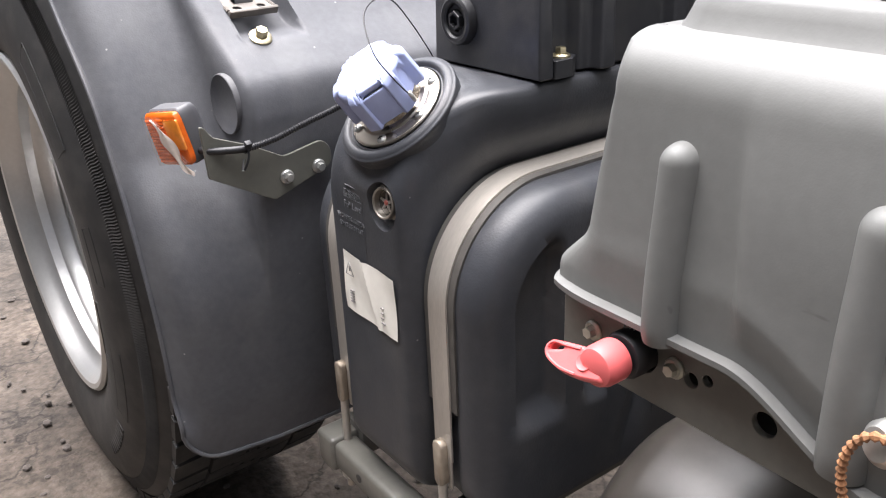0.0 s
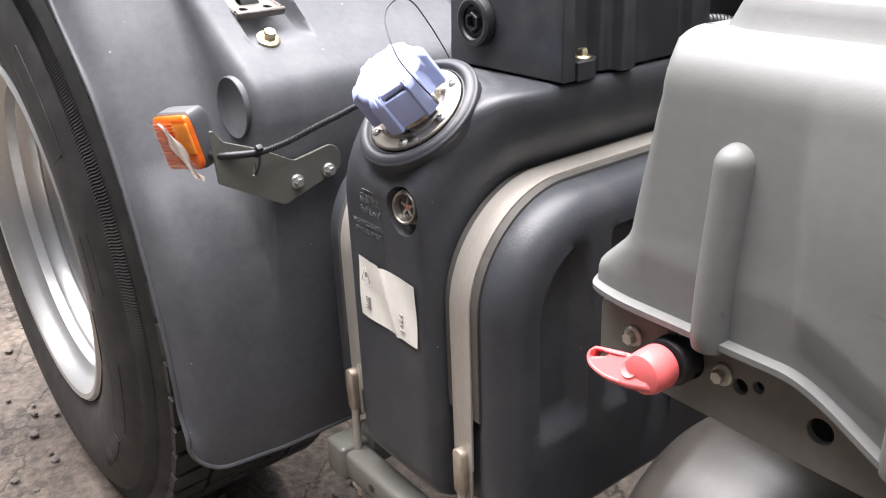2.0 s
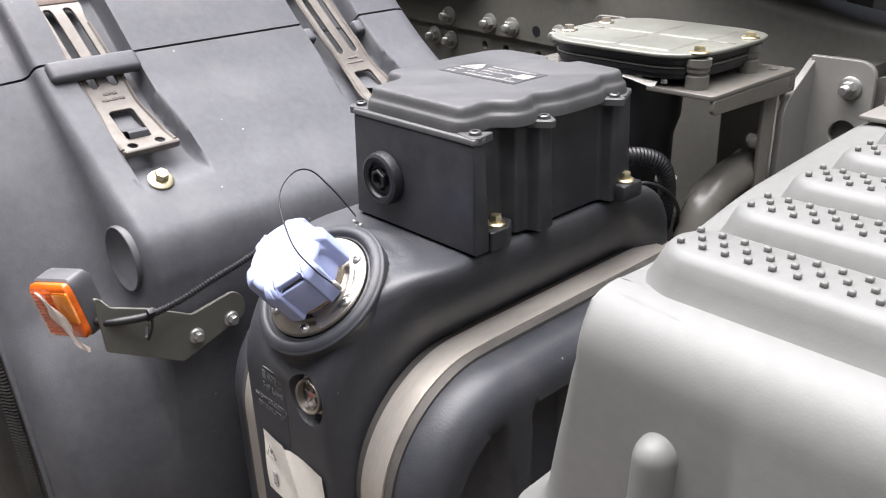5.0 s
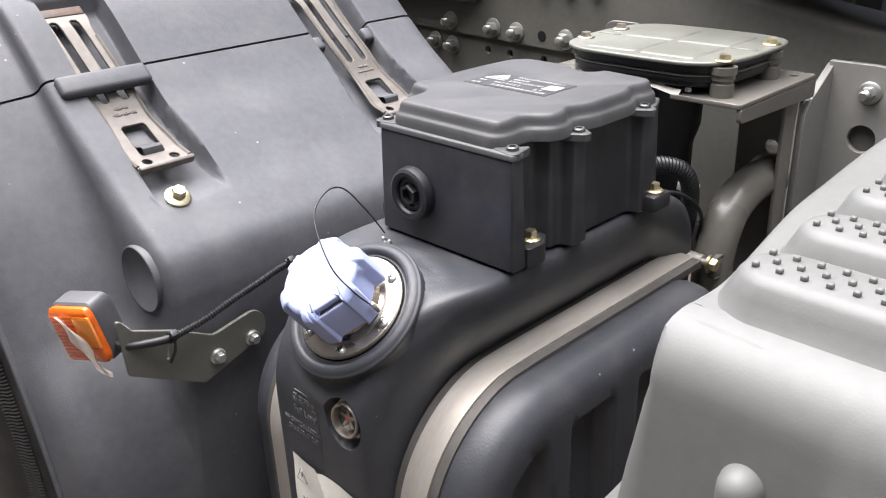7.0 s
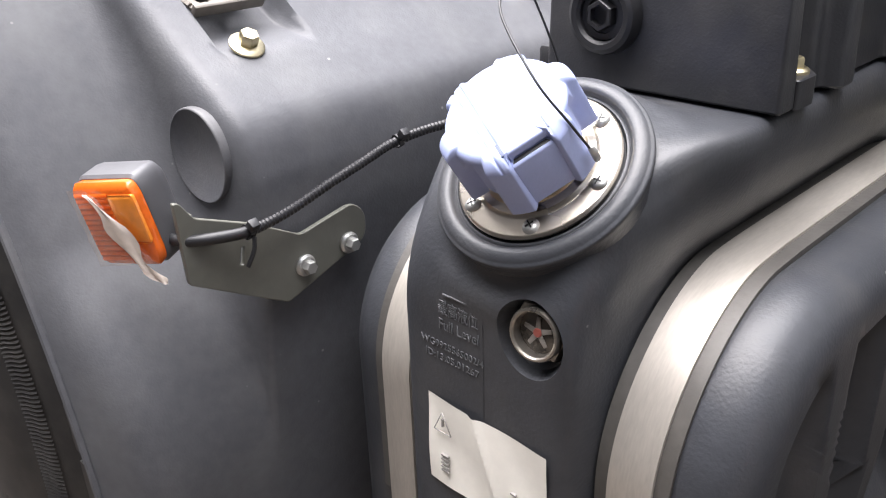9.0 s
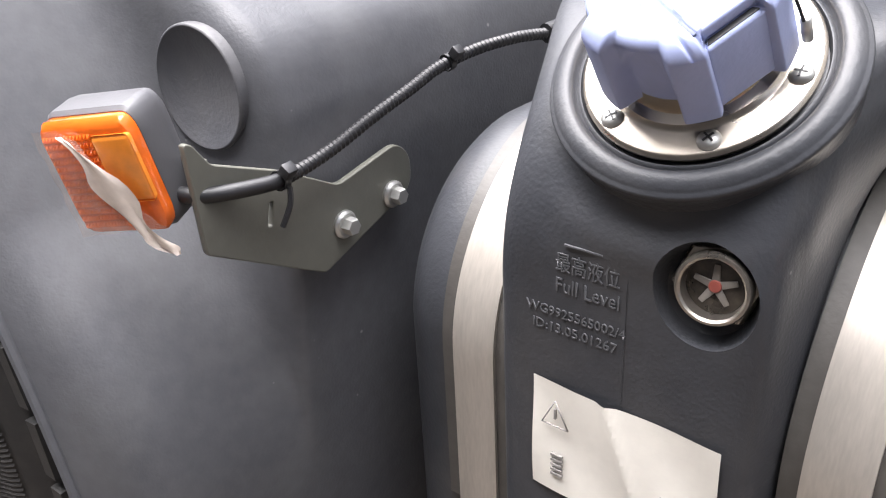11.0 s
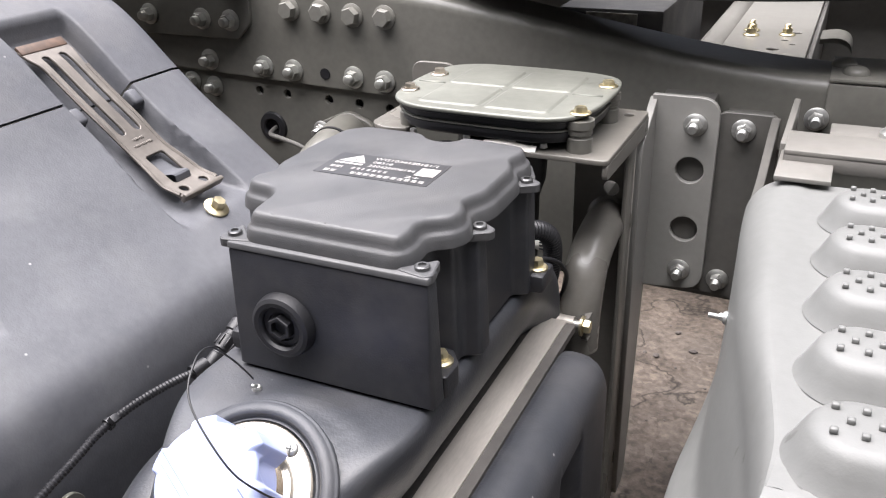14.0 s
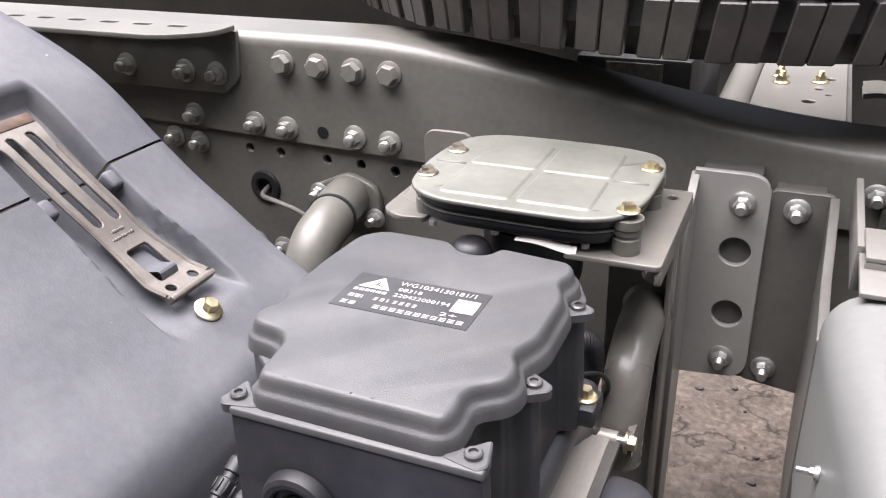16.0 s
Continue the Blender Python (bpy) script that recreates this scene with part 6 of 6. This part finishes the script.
    def tag_at(i, k):
        u, v = i / 10, k / 2
        return (-0.600 + 0.050 * u, 0.842 - 0.006 * v, 1.0915 + 0.0012 * math.sin(5 * u) - 0.004 * v * (0.3 + u))
    part("paper_tag", surface(11, 3, tag_at), PAPER, th, "white paper tag")
    return th


lidded_unit()


def unit_shelf():
    th = thing("unit_shelf", (-0.52, 0.93, 0.60), "grey steel shelf on an upright post", "bracket")
    shelf = soft_poly([(-0.560, 0.836), (-0.484, 0.836), (-0.484, 0.998), (-0.735, 0.998), (-0.735, 0.870), (-0.715, 0.858), (-0.690, 0.862), (-0.690, 0.955), (-0.560, 0.955)], [0.004, 0.006, 0.006, 0.004, 0.01, 0.008, 0.004, 0.006, 0.006])
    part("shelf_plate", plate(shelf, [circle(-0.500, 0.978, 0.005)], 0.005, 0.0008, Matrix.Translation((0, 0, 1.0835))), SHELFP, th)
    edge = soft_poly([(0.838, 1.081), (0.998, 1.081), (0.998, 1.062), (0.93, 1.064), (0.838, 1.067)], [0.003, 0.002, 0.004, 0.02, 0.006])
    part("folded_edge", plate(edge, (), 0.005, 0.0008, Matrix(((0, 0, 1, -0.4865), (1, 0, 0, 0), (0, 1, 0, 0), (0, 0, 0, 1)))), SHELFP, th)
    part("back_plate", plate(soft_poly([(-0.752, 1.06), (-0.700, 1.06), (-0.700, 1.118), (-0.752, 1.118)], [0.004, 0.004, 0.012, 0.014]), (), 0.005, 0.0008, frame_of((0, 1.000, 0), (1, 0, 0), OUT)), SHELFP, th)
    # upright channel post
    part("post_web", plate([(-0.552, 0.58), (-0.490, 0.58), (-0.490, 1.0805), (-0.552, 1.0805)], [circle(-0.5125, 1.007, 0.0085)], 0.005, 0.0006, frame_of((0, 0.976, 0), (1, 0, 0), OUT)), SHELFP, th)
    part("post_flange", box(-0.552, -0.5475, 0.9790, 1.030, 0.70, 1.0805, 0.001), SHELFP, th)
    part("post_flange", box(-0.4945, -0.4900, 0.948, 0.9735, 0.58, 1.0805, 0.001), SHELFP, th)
    part("arm", box(-0.545, -0.522, 0.979, YR + 0.003, 0.95, 0.99, 0.003), CHASSIS_SHADED, th)
    # bent tube that carries the strap hinge
    bend = rounded([(-0.512, 0.978, 0.975), (-0.512, 0.940, 0.975), (-0.511, 0.900, 0.966), (-0.510, 0.877, 0.946), (-0.510, 0.866, 0.918), (-0.510, 0.862, 0.880)], 8)
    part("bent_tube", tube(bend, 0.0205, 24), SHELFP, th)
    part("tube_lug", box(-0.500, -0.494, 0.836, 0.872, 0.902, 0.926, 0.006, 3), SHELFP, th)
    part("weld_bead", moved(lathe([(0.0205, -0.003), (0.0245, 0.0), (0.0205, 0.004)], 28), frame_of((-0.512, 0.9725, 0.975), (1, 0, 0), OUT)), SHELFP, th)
    return th


unit_shelf()


def hoses():
    th = thing("corrugated_hose", (-0.54, 0.79, 1.0), "black corrugated hose leaving the rear of the control box", "hose")
    path = rounded([(-0.570, 0.772, 1.012), (-0.560, 0.792, 1.019), (-0.548, 0.812, 1.021), (-0.537, 0.830, 1.014), (-0.533, 0.842, 0.998), (-0.536, 0.852, 0.970), (-0.545, 0.860, 0.930)], 10)
    part("hose", corrugated(path, 0.0088, 0.0035, 0.0005, 18), BLACK, th)
    th = thing("corrugated_hose", (-0.637, 0.838, 0.95), "black upright bellows hose with a round cap below the lidded unit", "hose")
    part("bellows", corrugated([(-0.637, 0.836, 0.945), (-0.637, 0.836, 1.066)], 0.0155, 0.004, 0.0006, 18), BLACK, th)
    part("cap", moved(lathe([(0.0165, 1.052), (0.0180, 1.055), (0.0180, 1.064), (0.0165, 1.069), (0.0120, 1.074), (0.006, 1.076), (0, 1.0765)], 28), Matrix.Translation((-0.637, 0.836, 0.010))), BLACK, th)
    th = thing("thin_cable", (-0.53, 0.80, 0.98), "thin dark cable bowed behind the box", "cable")
    part("cable", tube(rounded([(-0.548, 0.785, 0.99), (-0.533, 0.805, 0.998), (-0.522, 0.830, 0.985), (-0.520, 0.850, 0.960), (-0.530, 0.862, 0.93)], 10), 0.0020, 10), BLACK, th)
    part("tag", moved(box(-0.012, 0.012, -0.0004, 0.0004, -0.008, 0.008, 0), Matrix.Translation((-0.545, 0.862, 0.985)) @ Matrix.Rotation(0.2, 4, "Y")), PAPER, th, "small yellowed printed tag")
    part("tag", moved(box(-0.013, 0.013, -0.0004, 0.0004, -0.007, 0.007, 0), Matrix.Translation((-0.552, 0.866, 0.945)) @ Matrix.Rotation(0.15, 4, "Y")), PAPER, th, "small yellowed printed tag")
    for z in (0.9795, 0.983, 0.9865):
        part("print_bar", box(-0.552, -0.538, 0.8610, 0.8616, z, z + 0.0016, 0), PRINT_RECESS, th, smooth=False)


hoses()


def elbow():
    th = thing("pipe_elbow", (-0.88, 1.0, 0.98), "grey painted pipe elbow bolted to the rail", "pipe")
    path = rounded([(-0.902, YR + 0.006, 0.988), (-0.895, 1.06, 0.990), (-0.886, 1.02, 0.988), (-0.884, 0.985, 0.978), (-0.884, 0.962, 0.952), (-0.884, 0.952, 0.915), (-0.884, 0.950, 0.86)], 8)
    part("pipe", tube(path, 0.0275, 28), CHASSIS, th)
    fl = soft_poly([(-0.052, 0.012), (0.0, 0.036), (0.040, 0.020), (0.044, -0.016), (-0.010, -0.036), (-0.050, -0.010)], 0.014, 5)
    part("mounting_flange", plate(fl, (), 0.010, 0.002, frame_of((-0.900, YR + 0.001, 0.984), (1, 0, 0), OUT)), CHASSIS, th)
    part("cable_tie", moved(lathe([(0.0277, -0.0028), (0.0290, -0.0028), (0.0290, 0.0028), (0.0277, 0.0028)], 32, True), frame_of((-0.8875, 1.028, 0.9885), (1, 0, 0), (0.2, -1, 0))), BLACK, th)
    return th


elbow()
scatter(BIGNUT, spun([(-0.941, YR - 0.0042, 0.990), (-0.864, YR - 0.0042, 0.966)], OUT))


def grommet():
    th = thing("cable_grommet", (-1.029, YR, 0.981), "black rubber grommet with a thin cable through the rail", "grommet")
    m = facing((-1.029, YR + 0.007, 0.981), OUT)
    part("ring", moved(lathe([(0.0115, -0.004), (0.0115, 0.003), (0.0140, 0.0045), (0.0205, 0.0035), (0.0225, 0.0), (0.0225, -0.001)], 32), m), BLACK, th)
    part("inner_wall", moved(lathe([(0, -0.003), (0.0115, -0.003)], 24), m), BLACK, th)
    part("cable", tube(rounded([(-1.027, YR + 0.01, 0.980), (-1.020, 1.08, 0.978), (-0.995, 1.072, 0.976), (-0.965, 1.072, 0.968), (-0.940, 1.076, 0.950), (-0.925, 1.08, 0.925)], 8), 0.0032, 10), CABLEGREY, th)


CABLEGREY = material("dusty_cable", (0.13, 0.125, 0.115), 0.5, vary=0.1, big=40)
grommet()


# ---- spare wheel and what lies between the rails ----
def spare():
    th = thing("spare_tyre", (-0.512, 1.600, 1.18), "spare truck tyre lying flat over the chassis", "tyre")
    R, w = 0.568, 0.27
    m = Matrix.Translation((-0.512, 1.602, 1.462))
    ty = part("carcass", moved(tyre_mesh(R, w), m), RUBBER, th)
    nb = 58
    rows = ((-0.268, -0.212, 0.0, -0.018), (-0.202, -0.150, 0.35, 0.0), (-0.141, -0.092, 0.1, 0.0), (-0.083, -0.020, 0.5, 0.018))
    def block(ri, z0, z1, a0):
        bm = bmesh.new()
        da, c, lean = 0.0205, [], 0.015 if ri == 0 else -0.018
        for r in (R - 0.012, R + 0.012):
            for a, z in ((a0 - da, z0), (a0 + da, z0), (a0 + da + lean, z1), (a0 - da + lean, z1)):
                rr = r - (0.016 if (ri == 0 and z == z0 and r > R) else 0.0)
                c.append(bm.verts.new((rr * math.cos(a), rr * math.sin(a), z)))
        for q in ((4, 5, 6, 7), (0, 1, 5, 4), (1, 2, 6, 5), (2, 3, 7, 6), (3, 0, 4, 7)):
            bm.faces.new([c[k] for k in q])
        bmesh.ops.bevel(bm, geom=[e for e in bm.edges if len(e.link_faces) == 2], offset=0.0016, segments=1, affect="EDGES")
        me = bpy.data.meshes.new("tread_block")
        bm.to_mesh(me)
        bm.free()
        return finish(me, TREAD, smooth=False)
    for ri, (z0, z1, sh, curl) in enumerate(rows):
        pattern, rest = block(ri, z0, z1, 0.0), bmesh.new()
        for k in range(2 * nb):
            a = 2 * math.pi * (k // 2 + sh) / nb + 0.0428 * (k % 2)
            turn = Matrix.Rotation(a, 4, "Z")
            if ri < 3 and 3.75 < a % (2 * math.pi) < 6.0:
                ob = new("tread_block", pattern)
                ob.parent = ty
                ob.matrix_local = m @ turn @ Matrix.Translation((rng.uniform(-0.0008, 0.0008), 0, rng.uniform(-0.001, 0.001)))
            else:
                count = len(rest.verts)
                rest.from_mesh(pattern)
                rest.verts.ensure_lookup_table()
                bmesh.ops.transform(rest, matrix=m @ turn, verts=rest.verts[count:])
        tagged(part("far_tread", rest, TREAD, ty, smooth=False), kind="stuff")
    return th


TREAD = material("tread_rubber", (0.052, 0.047, 0.045), 0.36, vary=0.25, bump=0.25, bump_scale=250, dust=0.3, dust_colour=(0.16, 0.14, 0.125), big=9)
spare()


def crossmember():
    th = thing("crossmember", (-0.44, 1.5, 1.0), "light grey painted steel crossmember plate with bolt holes", "truck frame")
    poly = soft_poly([(-0.468, 1.18), (-0.359, 1.18), (-0.359, 1.36), (-0.359, 1.87), (-0.468, 1.87)], [0, 0.03, 0.01, 0, 0])
    part("top_plate", plate(poly, [circle(-0.402, 1.363, 0.008), circle(-0.392, 1.425, 0.005), circle(-0.380, 1.40, 0.004), circle(-0.380, 1.48, 0.007)], 0.008, 0.001, Matrix.Translation((0, 0, 1.074))), LIGHTGREY, th)
    part("side_web", box(-0.468, -0.462, 1.18, 1.87, 0.90, 1.070, 0.001), CHASSIS_SHADED, th)
    part("gusset", box(-0.359, -0.352, 1.18, 1.87, 0.96, 1.070, 0.001), CHASSIS_SHADED, th)
    th2 = thing("crossmember", (-0.53, 1.5, 1.0), "grey steel tube across the frame", "truck frame")
    part("tube", tube([(-0.494, 1.18, 1.050), (-0.494, 1.87, 1.050)], 0.021, 24), LIGHTGREY, th2)
    return th


LIGHTGREY = material("light_frame_paint", (0.150, 0.144, 0.130), 0.36, vary=0.08, bump=0.08, big=8)
crossmember()
XBOLT = lambda: hex_head("crossmember_bolt", GOLD, 0.0125, 0.007, 0.0110, 0.005, "yellow zinc-plated nut and stud on the crossmember", "nut", "crossmember nuts")
scatter(XBOLT, spun([(-0.439, 1.446, 1.078), (-0.442, 1.480, 1.078), (-0.392, 1.461, 1.078)], (0, 0, 1)))


def air_pipe():
    th = thing("air_pipe", (-1.0, 1.15, 1.03), "black air pipe running along inside the chassis rail", "pipe")
    part("pipe", tube([(-1.9, 1.150, 1.030), (-0.25, 1.150, 1.020)], 0.034, 20), BLACK, th)
    for x in (-1.5, -0.66):
        part("pipe_clip", box(x - 0.012, x + 0.012, 1.112, 1.19, 0.988, 1.066, 0.004), BLACK, th)


air_pipe()


def hook():
    th = thing("steel_hook_bracket", (-0.33, 1.36, 1.05), "grey rounded steel hook bracket beside the crossmember", "bracket")
    path = rounded([(-0.345, 1.36, 1.098), (-0.322, 1.36, 1.100), (-0.308, 1.36, 1.090), (-0.305, 1.36, 1.060), (-0.300, 1.36, 1.035), (-0.27, 1.36, 1.03), (-0.22, 1.36, 1.03)], 6)
    def strip(i, j):
        return path[i] + Vector((0, (-0.03, 0.03, 0.03, -0.03)[j], (0.003, 0.003, -0.003, -0.003)[j]))
    part("strip", surface(len(path), 4, strip, wrap_v=True), CHASSIS, th)
    th = thing("air_fitting", (-0.24, 1.42, 1.04), "dark brass air fitting with a black elbow hose", "fitting")
    part("hexagon", moved(hexagon(0.016, 0, 0.018), Matrix.Translation((-0.245, 1.40, 1.034))), DULLBRASS, th)
    part("stem", tube([(-0.245, 1.40, 1.05), (-0.245, 1.40, 1.085)], 0.011, 16), BLACK, th)
    part("elbow_hose", tube(rounded([(-0.245, 1.40, 1.08), (-0.243, 1.41, 1.105), (-0.225, 1.42, 1.118), (-0.195, 1.43, 1.110), (-0.175, 1.44, 1.07), (-0.170, 1.45, 1.0)], 8), 0.015, 18), BLACK, th)
    th = thing("air_hose", (-0.2, 1.30, 1.05), "dark bundled air hoses between the rails", "hose")
    part("hose", tube(rounded([(-0.26, 1.34, 1.045), (-0.215, 1.33, 1.052), (-0.185, 1.32, 1.050), (-0.165, 1.32, 1.02), (-0.160, 1.32, 0.96)], 8), 0.014, 16), CABLEGREY, th)
    part("coupling", tube([(-0.275, 1.34, 1.045), (-0.245, 1.337, 1.048)], 0.018, 16), DULLBRASS, th)
    part("hose", tube(rounded([(-0.30, 1.38, 1.02), (-0.22, 1.36, 1.035), (-0.14, 1.34, 1.02), (-0.05, 1.34, 1.0)], 8), 0.010, 16), BLACK, th)
    th = thing("frame_unit", (-0.62, 1.40, 0.85), "black housing with a faded label between the rails", "housing")
    part("housing", box(-0.68, -0.535, 1.30, 1.62, 0.84, 1.132, 0.006, 2), RUBBER, th)
    part("label", box(-0.640, -0.570, 1.2985, 1.2995, 1.098, 1.126, 0), FADED, th, "faded rating label", smooth=False)
    th = thing("gearbox_housing", (0.1, 1.52, 0.6), "dark dusty driveline housing between the rails", "gearbox")
    part("housing", box(-0.20, 1.2, 1.33, 1.75, 0.62, 1.02, 0.04, 4), DARKMETAL, th)
    part("shaft", tube([(-2.4, 1.52, 0.72), (-0.15, 1.52, 0.80)], 0.055, 28), DARKMETAL, th)


DULLBRASS = material("dull_brass", (0.16, 0.13, 0.10), 0.4, metal=0.6, vary=0.2, big=60)
FADED = material("faded_label", (0.30, 0.29, 0.26), 0.5, vary=0.3, big=90)
DARKMETAL = material("dusty_dark_metal", (0.05, 0.047, 0.043), 0.6, vary=0.3, dust=0.2, big=8)
hook()


# ---- plain unseen wall of the cab, added toward the front to block and bounce light ----
tagged(part("wall_front", box(1.0, 1.1, 0.25, 2.75, 1.05, 3.4, 0.03), material("cab_wall_paint", (0.34, 0.34, 0.33), 0.5, big=2)), "plain grey wall for the unseen cab rear, blocking light from the front", "wall", kind="structure")

# added out of view: a tall dark blocker that dims light on outward faces
tagged(part("unseen_wall_side", box(-9.0, 5.0, -1.55, -1.35, 0.0, 4.3, 0.03), material("side_blocker_dark", (0.055, 0.055, 0.055), 0.6, big=2)), "plain dark grey unseen wall added beside the truck to cut side light", "wall", kind="structure")
# made-up low block for the black mass there; height lets sky reach the ground
tagged(part("dark_mass_far", box(-9.0, 5.0, 2.42, 2.57, 0.0, 0.52, 0.02), material("far_mass_black", (0.012, 0.012, 0.012), 0.7, big=2)), "plain black low block standing for the dark mass beyond the truck", "wall", kind="structure")
